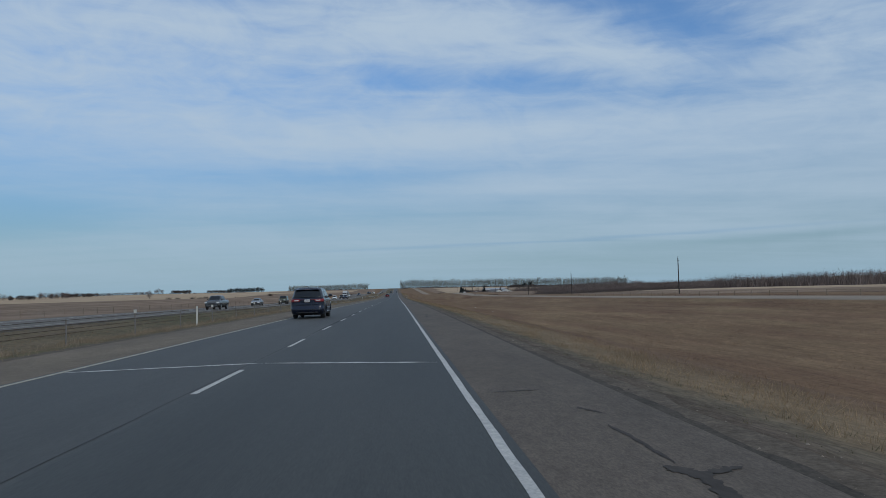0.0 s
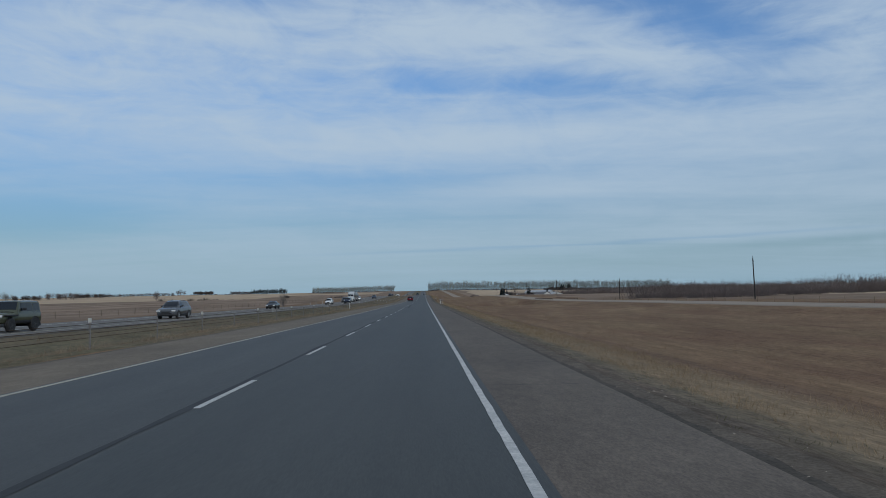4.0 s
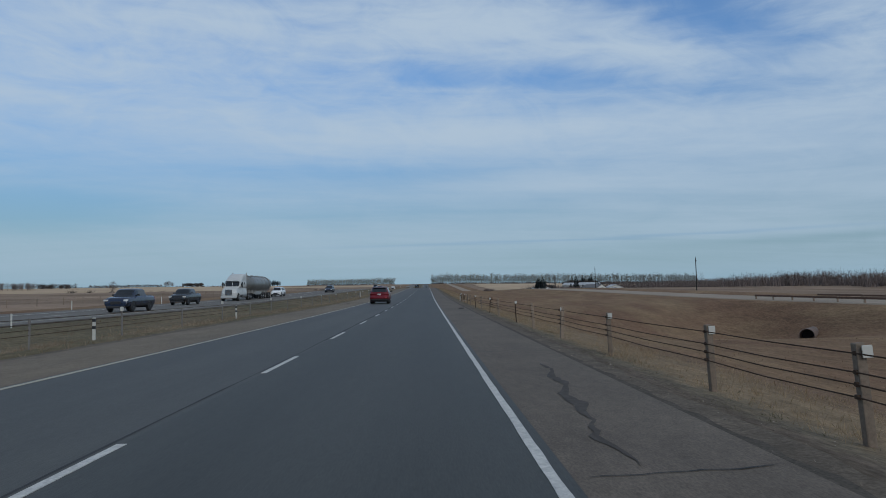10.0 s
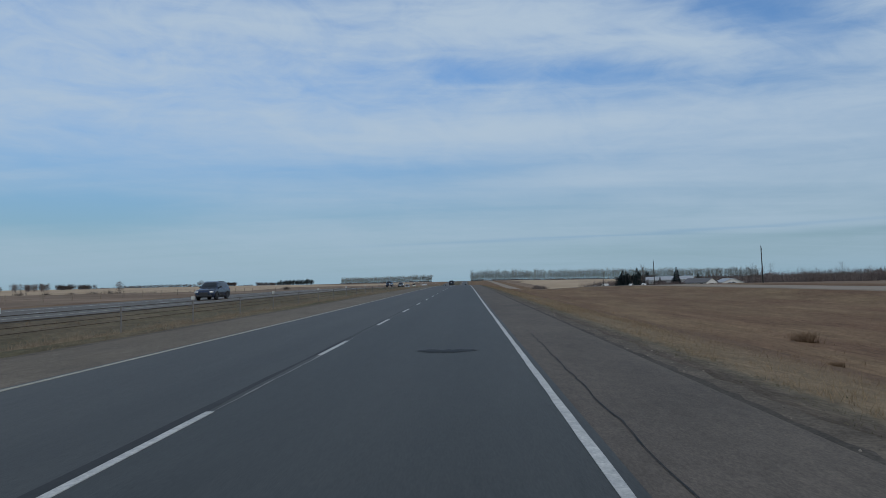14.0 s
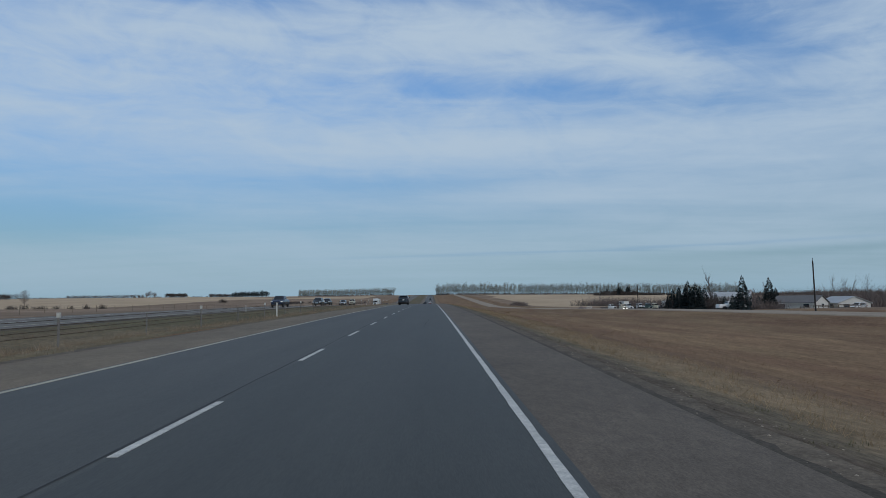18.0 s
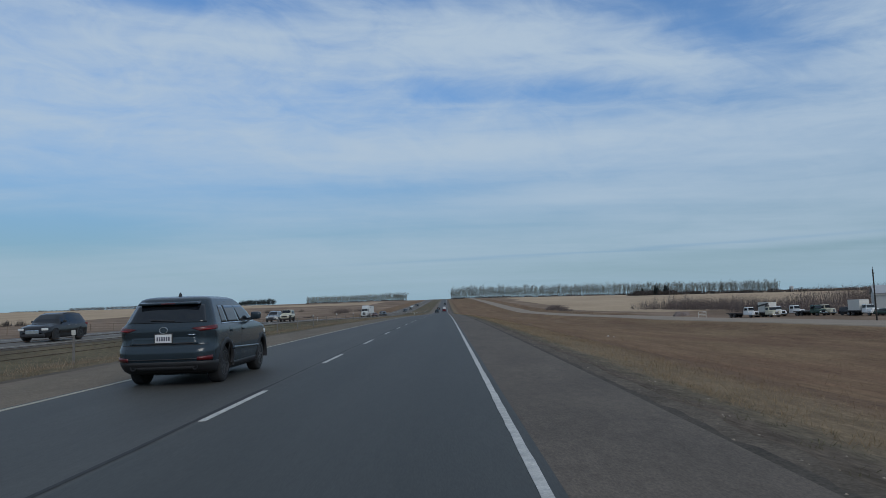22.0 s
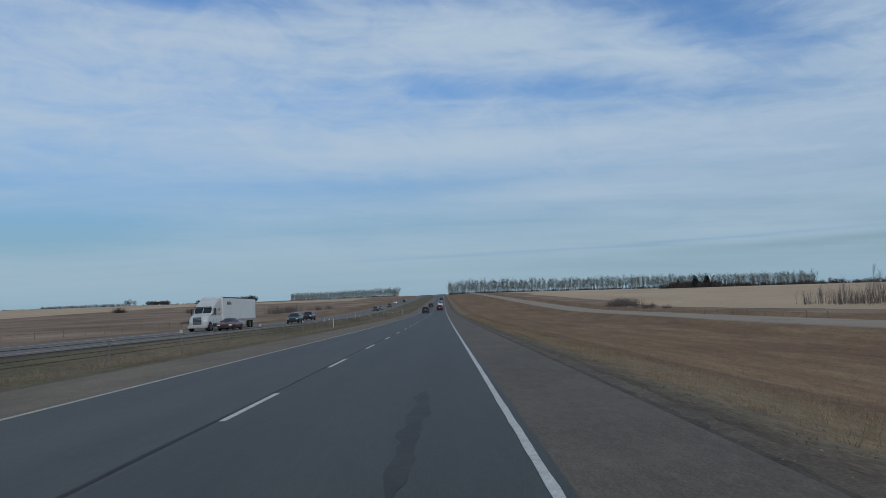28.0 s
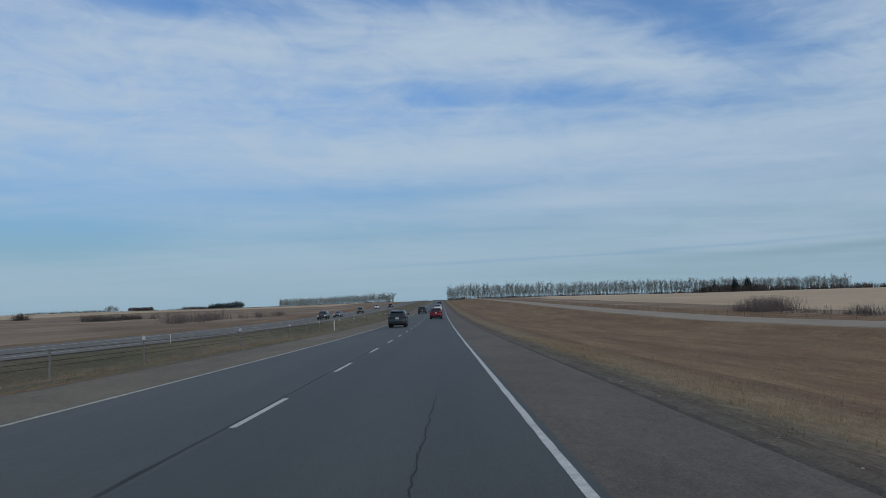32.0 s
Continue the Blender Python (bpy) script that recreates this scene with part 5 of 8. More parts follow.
def build_near_plants():
    bare_tree(-42.5, 331, 5.4, 1, "pale bare many-stemmed tree beyond the far carriageway", "", 0.95, 7, 0.05)
    rnd = random.Random(31)
    for i, (x, y, h) in enumerate(((107, 983, 10.0), (101, 985, 6.8), (103.5, 978, 6.0), (110, 984, 8.0), (98, 990, 4.6), (108, 965, 7.5), (95, 985, 4.2), (112, 972, 7.0))):
        bare_tree(x, y, h, 10 + i, "slender bare young poplar by the service road", "bare poplars by the service road", 0.5, 1, 0.09)
    for i in range(12):
        bare_tree(135 + rnd.uniform(0, 40), 740 + rnd.uniform(0, 120), rnd.uniform(9, 12.5), 40 + i, "bare tall poplar behind the farmyard", "poplars behind the yard", 0.45, 1, 0.13)
    # loose bushes in the ditch
    for i, (x, y, s) in enumerate(((8.7, 418, 0.32), (12.3, 427.5, 0.85), (10.6, 618, 0.4))):
        brush_patch("ditch_bush", [(x, y, s * 0.6)], 1.0, 90 + i, M["tuft_dark"], "small round dead bush in the ditch", 300, 0.012, 0.95)
    # spruces of the farmyard
    for i, (x, y, h) in enumerate(((67.5, 716, 4.6), (66, 719.5, 3.6), (65.5, 714, 5.4), (64.2, 710, 6.0), (64.5, 705.5, 5.6), (62.5, 700, 6.2), (61.6, 691, 7.6), (64.5, 696, 6.4), (61.8, 686.5, 6.8), (65, 703, 6.2), (66, 692, 6.0), (63.2, 702, 6.4), (66.5, 713, 5.0), (67.5, 709, 5.2), (66.5, 697, 5.4), (62.8, 695, 5.8), (63, 687, 6.0),
                                   (63.5, 711, 5.0), (58.2, 652, 6.6), (68.4, 686, 3.6), (60.5, 662, 3.2), (84.5, 698, 8.6), (106.5, 741, 7.0), (92, 752, 5.6),
                                   (96, 735, 4.6), (84, 703, 4.0), (100, 726, 4.2), (128, 830, 7.0))):
        spruce(x, y, h, 100 + i)
    brush_patch("yard_shrubs", [(rnd.uniform(76, 88), rnd.uniform(690, 712), rnd.uniform(0.6, 1.1)) for _ in range(60)], 3.2, 94, M["brush"],
                "bare brown shrubs round the bungalows", 50, 0.04, 0.7)
    brush_patch("spruce_undergrowth", [(rnd.uniform(65, 70), rnd.uniform(685, 722), rnd.uniform(0.7, 1.1)) for _ in range(70)], 3.8, 93, M["hedge"],
                "dense dark undergrowth between the spruces", 60, 0.06, 0.6)
    bare_tree(75.0, 709.8, 10.2, 77, "tall narrow bare poplar above the spruces", "", 0.22, 1, 0.2, 3, 3)


def tufts(name, xr, yr, n, seed, h, mat, label, blades=6, xbias=1.0, spread=0.09, clump=0.5, width=0.011):
    """Short dry blades in clumps, as one mass."""
    rng = np.random.default_rng(seed)
    x = xr[0] + (xr[1] - xr[0]) * rng.random(n) ** xbias
    y = rng.uniform(yr[0], yr[1], n)
    size = h * rng.uniform(1 - clump, 1 + clump, n) * (1 + clump * np.sin(y * 0.9 + 2 * np.sin(y * 0.17)) * np.sin(x * 2.1 + y * 0.31))
    z = np.array([(road_z(v) - 0.02 if 2.8 < u < 3.3 else ground_z(u, v) - 0.01) for u, v in zip(x, y)])
    k = n * blades
    foot = np.stack([np.repeat(x, blades) + rng.normal(0, spread * 0.8, k), np.repeat(y, blades) + rng.normal(0, spread, k), np.repeat(z, blades)], 1)
    lean = np.stack([rng.normal(0.05, 0.55, k), rng.normal(0, 0.55, k), np.ones(k)], 1)
    tip = foot + lean * (np.repeat(size, blades) * rng.uniform(0.5, 1.1, k))[:, None]
    turn = rng.uniform(0, 6.283, k)
    side = np.stack([np.cos(turn), np.sin(turn), np.zeros(k)], 1) * (width * rng.uniform(0.4, 1.0, k))[:, None]
    verts = np.stack([foot - side, foot + side, tip], 1).reshape(-1, 3)
    me = bpy.data.meshes.new(name)
    me.vertices.add(3 * k)
    me.vertices.foreach_set("co", verts.astype(np.float32).ravel())
    me.loops.add(3 * k)
    me.loops.foreach_set("vertex_index", np.arange(3 * k, dtype=np.int32))
    me.polygons.add(k)
    me.polygons.foreach_set("loop_start", np.arange(0, 3 * k, 3, dtype=np.int32))
    me.materials.append(mat)
    me.update(calc_edges=True)
    tagged(new(name, me), label, "grass", kind="stuff")


def gravel_stones(n=9000, seed=12):
    """Loose stones on the gravel edge, as one mass."""
    rng = np.random.default_rng(seed)
    x, y = 2.95 + 1.1 * rng.random(n) ** 1.2, rng.uniform(-15, 960, n)
    z = np.array([(road_z(v) - 0.012 if u < 3.3 else ground_z(u, v)) for u, v in zip(x, y)])
    size = 0.006 + 0.02 * rng.random(n) ** 3
    form = np.array([(1, 0, 0), (0, 1, 0), (-1, 0, 0), (0, -1, 0), (0, 0, 0.7), (0, 0, -0.5)])
    verts = np.stack([x, y, z], 1)[:, None, :] + form[None] * size[:, None, None] * rng.uniform(0.6, 1.4, (n, 6, 3))
    faces = np.array([(0, 1, 4), (1, 2, 4), (2, 3, 4), (3, 0, 4), (1, 0, 5), (2, 1, 5), (3, 2, 5), (0, 3, 5)])
    faces = (np.arange(n) * 6)[:, None, None] + faces[None]
    ob = mesh_object("gravel_stones", verts.reshape(-1, 3).tolist(), faces.reshape(-1, 3).tolist(), M["stone"])
    tagged(ob, "loose pale stones scattered on the gravel edge", "gravel", kind="stuff")


build_far_plants()
build_near_plants()
gravel_stones()
tufts("verge_grass", (4.2, 7.4), (-15, 960), 62000, 1, 0.1, M["tuft"], "pale dry grass along the gravel edge", 6, 1.2, 0.14, 0.6, 0.006)
tufts("ditch_grass", (6.0, 26.0), (-15, 980), 26000, 2, 0.075, M["tuft_dark"], "brown dry grass in the wide ditch", 6, 1.4, 0.3)
tufts("median_bank_grass", (-11.8, -9.3), (-10, 980), 40000, 3, 0.15, M["tuft_bank"], "rough dry grass on the bank beside the shoulder", 6, 1.0, 0.16, 0.7, 0.008)
tufts("median_grass", (-20.5, -10.9), (-10, 980), 16000, 5, 0.12, M["tuft_dark"], "dry grass in the median", 6, 1.0, 0.2)
tufts("edge_weeds", (3.35, 4.7), (-15, 960), 11000, 4, 0.032, M["weed"], "low grey-green weeds creeping over the gravel edge", 8, 0.8, 0.07, 0.7, 0.008)


def gable_house(name, label, x, y, turn, w, l, eave, rise, wall, roof, group="", doors=(), windows=(), base=None, over=0.35):
    """Walls with thickness, a pitched roof with eaves, doors and windows; the ridge runs along the length."""
    z = ground_z(x, y) - 0.1 if base is None else base
    root = thing(name, label, name.replace("_", " "), group, pose(x, y, z, 0, 0, turn))
    for s in (1, -1):
        bm = bmesh.new()
        box(bm, (s * (w / 2 - 0.1), 0, eave / 2), (0.2, l, eave), 0.0)
        part("wall", bm, wall, root)
        bm = bmesh.new()
        yy = s * (l / 2 - 0.1)
        vs = []
        for dy in (-0.1, 0.1):
            vs.append([bm.verts.new(p) for p in ((-w / 2 + 0.2, yy + dy, 0), (w / 2 - 0.2, yy + dy, 0), (w / 2 - 0.2, yy + dy, eave), (0, yy + dy, eave + rise), (-w / 2 + 0.2, yy + dy, eave))])
        bm.faces.new(vs[0])
        bm.faces.new(list(reversed(vs[1])))
        for i in range(5):
            j = (i + 1) % 5
            bm.faces.new((vs[0][i], vs[1][i], vs[1][j], vs[0][j]))
        bmesh.ops.recalc_face_normals(bm, faces=bm.faces)
        part("gable_wall", bm, wall, root)
        bm = bmesh.new()
        ang = math.atan2(rise, w / 2)
        ln = math.hypot(rise, w / 2) + over
        box(bm, (s * (w / 4 + over / 2 * math.cos(ang)), 0, eave + rise / 2 - over / 2 * math.sin(ang) + 0.1), (ln, l + 2 * over, 0.12), 0.0, pose(0, 0, 0, 0, s * math.degrees(ang), 0))
        rf = part("roof", bm, roof, root)
        bm = bmesh.new()
        box(bm, (s * (w / 2 + over * 0.85), 0, eave - 0.12 * rise), (0.12, l + 2 * over, 0.12), 0.02)
        part("gutter", bm, M["siding_white"], rf)
    for (face, off, ww, hh, kind) in doors:
        bm = bmesh.new()
        c = (off, -l / 2 - 0.03, hh / 2) if face == "front" else (-w / 2 - 0.03, off, hh / 2)
        sz = (ww, 0.08, hh) if face == "front" else (0.08, ww, hh)
        box(bm, c, sz, 0.01)
        # an open doorway is a near-black slab on the wall, shade by colour
        d = part("door", bm, M["opening"] if kind == "open" else M["siding_white"], root, "dark slab standing for a wide open doorway" if kind == "open" else "")
        bm = bmesh.new()
        if face == "front":
            box(bm, (off, -l / 2 - 0.06, hh + 0.08), (ww + 0.3, 0.1, 0.16), 0.01)
        else:
            box(bm, (-w / 2 - 0.06, off, hh + 0.08), (0.1, ww + 0.3, 0.16), 0.01)
        part("door_head", bm, M["siding_white"], d)
    for (face, off, zc, ww, hh) in windows:
        c = (off, -l / 2 - 0.02, zc) if face == "front" else (-w / 2 - 0.02, off, zc)
        sz = (ww, 0.06, hh) if face == "front" else (0.06, ww, hh)
        fr = bmesh.new()
        box(fr, c, tuple(v + (0.16 if v > 0.1 else 0.0) for v in sz), 0.01)
        f = part("window", fr, M["siding_white"], root)
        bm = bmesh.new()
        box(bm, (c[0] - (0.02 if face != "front" else 0), c[1] - (0.02 if face == "front" else 0), c[2]), sz, 0.0)
        part("pane", bm, M["window_glass"], f)
    return root


# the metal shed with the big open door, and the bungalows behind the spruces
gable_house("metal_shed", "pale grey metal shed with a wide doorway painted dark", 107, 790, 64, 12, 24, 4.5, 1.7, M["siding_grey"], M["roof_pale"],
            doors=(("side", 4.0, 6.2, 3.9, "open"), ("side", 9.0, 1.0, 2.1, "shut")), windows=(("side", -4, 2.6, 1.4, 0.9),))
gable_house("bungalow", "white bungalow with a grey-green shingle roof", 96.3, 706.2, 39, 8, 11, 2.1, 1.7, M["siding_white"], M["roof_dark"], "farmyard bungalows",
            windows=(("side", -3.4, 1.3, 1.4, 0.9), ("side", 2.8, 1.3, 1.6, 0.9), ("front", 0.5, 1.3, 1.2, 0.9)), doors=(("side", -0.6, 1.0, 1.95, "shut"),))
gable_house("bungalow", "white bungalow with a pale grey roof and a broad front gable", 107.6, 706.0, 3, 8.6, 9.5, 1.9, 1.6, M["siding_white"], M["roof_pale"], "farmyard bungalows",
            windows=(("side", -2, 1.2, 1.4, 0.9), ("front", -2.2, 1.2, 1.5, 0.9), ("front", 1.9, 1.2, 1.8, 0.9)), doors=(("front", 0.1, 1.0, 1.9, "shut"),))
gable_house("field_shed", "small pale shed on the far skyline", -1100, 3870, 20, 12, 24, 6, 3, M["siding_white"], M["roof_pale"])
gable_house("field_shed", "small white barn in the field beyond the brush", 215, 500, 30, 8, 12, 3.0, 1.4, M["siding_white"], M["roof_pale"])


def grain_bin(x, y, r, h):
    root = thing("grain_bin", "pale round steel grain bin with a conical roof", "grain bin", "grain bins", pose(x, y, ground_z(x, y) - 0.1))
    bm = bmesh.new()
    tube(bm, (0, 0, 0), (0, 0, h), r, n=24)
    part("bin_wall", bm, M["siding_grey"], root)
    bm = bmesh.new()
    tube(bm, (0, 0, h), (0, 0, h + r * 0.5), r + 0.1, 0.2, 24)
    part("bin_roof", bm, M["roof_pale"], root)


grain_bin(715, 2152, 4.0, 10.0)


def sign_frame(x, y):
    root = thing("metal_gate_frame", "white metal pipe frame standing at the yard entrance", "gate", "", pose(x, y, ground_z(x, y), 0, 0, 20))
    bm = bmesh.new()
    for a, b in (((-1.2, 0, 0), (-1.2, 0, 1.5)), ((1.2, 0, 0), (1.2, 0, 1.5))):
        tube(bm, a, b, 0.06, n=8)
    part("upright", bm, M["siding_white"], root)
    for z in (0.45, 0.8, 1.15, 1.48):
        bm = bmesh.new()
        tube(bm, (-1.2, 0, z), (1.2, 0, z), 0.045, n=8)
        part("bar", bm, M["siding_white"], root)


sign_frame(64.5, 815)


def junk(x, y, s, seed, mat, label):
    rnd = random.Random(seed)
    bm = bmesh.new()
    bmesh.ops.create_icosphere(bm, subdivisions=3, radius=s)
    for v in bm.verts:
        n = noise.noise(v.co * 1.6 / s + Vector((seed, 0, 0)))
        v.co *= 1 + 0.35 * n
        v.co.z = max(v.co.z, -0.2 * s) * 0.65
    me = bpy.data.meshes.new("heap")
    bm.to_mesh(me)
    bm.free()
    me.materials.append(mat)
    ob = new("heap", me)
    ob.location = (x, y, ground_z(x, y) + 0.1 * s)
    tagged(ob, label, "heap")


junk(86, 770, 1.0, 3, M["yellow_sheet"], "small heap under a bright yellow tarpaulin by the shed")
junk(66, 838, 1.6, 4, M["brush"], "low heap of brown scrap wood beside the service road")
junk(69, 842, 1.3, 5, M["brush"], "heap of brown earth and branches beside the service road")

# low plank fence in front of the bungalows
def plank_fence():
    root = thing("plank_fence", "low reddish plank fence before the bungalows", "fence")
    for i in range(14):
        bm = bmesh.new()
        y = 672 + 2.2 * i
        box(bm, (93.5, y, ground_z(93.5, y) + 0.5), (0.12, 0.12, 1.2), 0.01)
        part("post", bm, M["wood_post"], root)
    for i in range(13):
        for h in (0.4, 0.75, 1.05):
            bm = bmesh.new()
            y = 673.1 + 2.2 * i
            box(bm, (93.42, y, ground_z(93.5, y) + h), (0.04, 2.2, 0.14), 0.005)
            part("plank", bm, M["wood_post"], root)


plank_fence()


# ---- vehicles ----
def smooth_curve(xs, ys, q):
    """Monotone interpolation, for body lines without ripples."""
    xs, ys = list(map(float, xs)), list(map(float, ys))
    n = len(xs)
    h = [xs[i + 1] - xs[i] for i in range(n - 1)]
    d = [(ys[i + 1] - ys[i]) / h[i] for i in range(n - 1)]
    m = [0.0] * n
    m[0], m[-1] = d[0], d[-1]
    for i in range(1, n - 1):
        if d[i - 1] * d[i] > 0:
            a, b = 2 * h[i] + h[i - 1], h[i] + 2 * h[i - 1]
            m[i] = (a + b) / (a / d[i - 1] + b / d[i])
    q = min(max(q, xs[0]), xs[-1])
    i = min(max(int(np.searchsorted(xs, q)) - 1, 0), n - 2)
    t = (q - xs[i]) / h[i]
    return ys[i] * (2 * t**3 - 3 * t * t + 1) + h[i] * m[i] * (t**3 - 2 * t * t + t) + ys[i + 1] * (3 * t * t - 2 * t**3) + h[i] * m[i + 1] * (t**3 - t * t)


class Shell:
    """A car body lofted from its tail (d = 0) to its nose; columns: d, sill, belt, top, half width, half roof width."""

    def __init__(self, rows):
        self.rows = rows
        self.length = rows[-1][0]

    def col(self, k, d):
        return smooth_curve([r[0] for r in self.rows], [r[k] for r in self.rows], d)

    def section(self, d):
        zb, belt, top, w, wr = (self.col(k, d) for k in (1, 2, 3, 4, 5))
        z6 = max(belt + 0.006, top - 0.075)
        z7 = max(z6 + 0.004, top - 0.018)
        mid = zb + (belt - zb) * 0.55
        return [(0, zb), (w - 0.16, zb), (w - 0.05, zb + 0.07), (w - 0.012, zb + 0.2), (w, mid), (w - 0.012, belt - 0.06), (w - 0.05, belt),
                (wr, z6), (wr - 0.1, z7), (wr * 0.45, max(z7, top - 0.002)), (0, max(z7, top))]

    def point(self, d, k):
        """A point of the right-hand side; k counts section points, with fractions."""
        s = self.section(d)
        i = min(int(k), len(s) - 2)
        f = k - i
        return Vector((s[i][0] * (1 - f) + s[i + 1][0] * f, d - self.length / 2, s[i][1] * (1 - f) + s[i + 1][1] * f))

    def mesh(self):
        bm = bmesh.new()
        ds = sorted(set([self.length * i / 44 for i in range(45)] + [r[0] for r in self.rows]))
        rings = []
        for d in ds:
            s = self.section(d)
            pts = [(x, z) for x, z in s] + [(-x, z) for x, z in reversed(s[1:-1])]
            rings.append([bm.verts.new((x, d - self.length / 2, z)) for x, z in pts])
        n = len(rings[0])
        for a, b in zip(rings, rings[1:]):
            for i in range(n):
                j = (i + 1) % n
                bm.faces.new((a[i], a[j], b[j], b[i]))
        bm.faces.new(rings[0])
        bm.faces.new(list(reversed(rings[-1])))
        bmesh.ops.recalc_face_normals(bm, faces=bm.faces)
        return bm

    def patch(self, d0, d1, k0, k1, side, lift=0.008, nd=8, nk=4, slant=0.0):
        """A panel that follows the body's side between two stations."""
        bm = bmesh.new()
        g = []
        for i in range(nd + 1):
            row = []
            for j in range(nk + 1):
                v = j / nk
                d = d0 + (d1 - d0) * i / nd + slant * v
                p = self.point(d, k0 + (k1 - k0) * v)
                row.append(bm.verts.new((side * (p.x + lift), p.y, p.z)))
            g.append(row)
        for i in range(nd):
            for j in range(nk):
                bm.faces.new((g[i][j], g[i + 1][j], g[i + 1][j + 1], g[i][j + 1]))
        bmesh.ops.recalc_face_normals(bm, faces=bm.faces)
        if sum(f.normal.x for f in bm.faces) * side < 0:
            bmesh.ops.reverse_faces(bm, faces=bm.faces)
        return bm

    def top_patch(self, d0, d1, inset, lift=0.01, nd=8, nx=10):
        """A pane across the body: rear window, windscreen or bonnet."""
        bm = bmesh.new()
        g = []
        for i in range(nd + 1):
            d = d0 + (d1 - d0) * i / nd
            s = self.section(d)
            e = 0.01
            za, zb = self.section(max(d - e, 0))[-1][1], self.section(min(d + e, self.length))[-1][1]
            nrm = Vector((0, -(zb - za), 2 * e)).normalized()
            row = []
            half = max(s[7][0] - inset, 0.1)
            for j in range(nx + 1):
                x = half * (2 * j / nx - 1)
                pts = s[7:]
                z = float(np.interp(abs(x), [p[0] for p in reversed(pts)], [p[1] for p in reversed(pts)]))
                row.append(bm.verts.new(Vector((x, d - self.length / 2, z)) + nrm * lift))
            g.append(row)
        for i in range(nd):
            for j in range(nx):
                bm.faces.new((g[i][j], g[i][j + 1], g[i + 1][j + 1], g[i + 1][j]))
        bmesh.ops.recalc_face_normals(bm, faces=bm.faces)
        if sum(f.normal.z for f in bm.faces) < 0:
            bmesh.ops.reverse_faces(bm, faces=bm.faces)
        return bm


def lathe(bm, profile, n=24):
    """Spins (x, r) pairs about the x axis."""
    rings = []
    for x, r in profile:
        rings.append([bm.verts.new((x, r * math.cos(2 * math.pi * i / n), r * math.sin(2 * math.pi * i / n))) for i in range(n)])
    for a, b in zip(rings, rings[1:]):
        for i in range(n):
            j = (i + 1) % n
            bm.faces.new((a[i], a[j], b[j], b[i]))
    bm.faces.new(rings[0])
    bm.faces.new(list(reversed(rings[-1])))
    bmesh.ops.recalc_face_normals(bm, faces=bm.faces)


WHEELS = {}


def wheel_meshes(r, w, rim, spokes=5):
    key = (round(r, 3), round(w, 3), rim, spokes)
    if key not in WHEELS:
        bm = bmesh.new()
        lathe(bm, [(-w / 2, r * 0.62), (-w / 2 - 0.004, r * 0.8), (-w * 0.42, r * 0.97), (-w * 0.3, r), (w * 0.3, r), (w * 0.42, r * 0.97), (w / 2 + 0.004, r * 0.8), (w / 2, r * 0.62)])
        tyre = bpy.data.meshes.new("wheel")
        bm.to_mesh(tyre)
        bm.free()
        tyre.materials.append(M["tyre"])
        tyre.polygons.foreach_set("use_smooth", np.ones(len(tyre.polygons), bool))
        bm = bmesh.new()
        ri = r * 0.66
        lathe(bm, [(w * 0.38, ri * 0.9), (w * 0.53, ri), (w * 0.53, ri * 0.93), (w * 0.4, ri * 0.86)], 24)
        lathe(bm, [(w * 0.3, ri * 0.3), (w * 0.5, ri * 0.22), (w * 0.52, ri * 0.1)], 12)
        for i in range(spokes):
            a = 2 * math.pi * i / spokes
            box(bm, (w * 0.46, ri * 0.53 * math.cos(a), ri * 0.53 * math.sin(a)), (0.025, ri * 0.8, ri * 0.17), 0.006, pose(0, 0, 0, math.degrees(a), 0, 0))
        rm = bpy.data.meshes.new("rim")
        bm.to_mesh(rm)
        bm.free()
        rm.materials.append(M[rim])
        WHEELS[key] = (tyre, rm)
    return WHEELS[key]


def add_wheel(root, x, y, r, w=0.25, rim="rim_dark", spokes=5):
    tyre, rm = wheel_meshes(r, w, rim, spokes)
    o = new("wheel", tyre)
    o.parent = root
    o.matrix_local = pose(x, y, r, 0, 0, 0 if x > 0 else 180)
    q = new("rim", rm)
    q.parent = o
    q["label"] = "dark alloy rim" if rim == "rim_dark" else "bright alloy rim"
    return o


def side_arch(root, shell, x, y, r, side):
    """A flat dark sheet for the shade of a wheel housing, and its lip, on the body's side."""
    bm = bmesh.new()
    n = 20
    p = shell.point(y + shell.length / 2, 3.6)
    xx = p.x + 0.004
    c = bm.verts.new((side * xx, y, r))
    ring = [bm.verts.new((side * xx, y + 1.13 * r * math.cos(math.pi * i / n), r + 1.13 * r * math.sin(math.pi * i / n) - 0.05 * r)) for i in range(n + 1)]
    low = [bm.verts.new((side * xx, y - 1.1 * r, r * 0.55)), bm.verts.new((side * xx, y + 1.1 * r, r * 0.55))]
    loop = ring + [low[0], low[1]]
    for a, b in zip(loop, loop[1:] + loop[:1]):
        bm.faces.new((c, a, b))
    bmesh.ops.recalc_face_normals(bm, faces=bm.faces)
    if bm.faces and sum(f.normal.x for f in bm.faces) * side < 0:
        bmesh.ops.reverse_faces(bm, faces=bm.faces)
    part("wheel_housing", bm, M["opening"], root)
    bm = bmesh.new()
    for i in range(n):
        a0, a1 = math.pi * i / n, math.pi * (i + 1) / n
        tube(bm, (side * (xx + 0.004), y + 1.15 * r * math.cos(a0), r * 0.97 + 1.15 * r * math.sin(a0)),
             (side * (xx + 0.004), y + 1.15 * r * math.cos(a1), r * 0.97 + 1.15 * r * math.sin(a1)), 0.022, n=5, caps=False)
    part("arch_lip", bm, M["trim_black"], root)


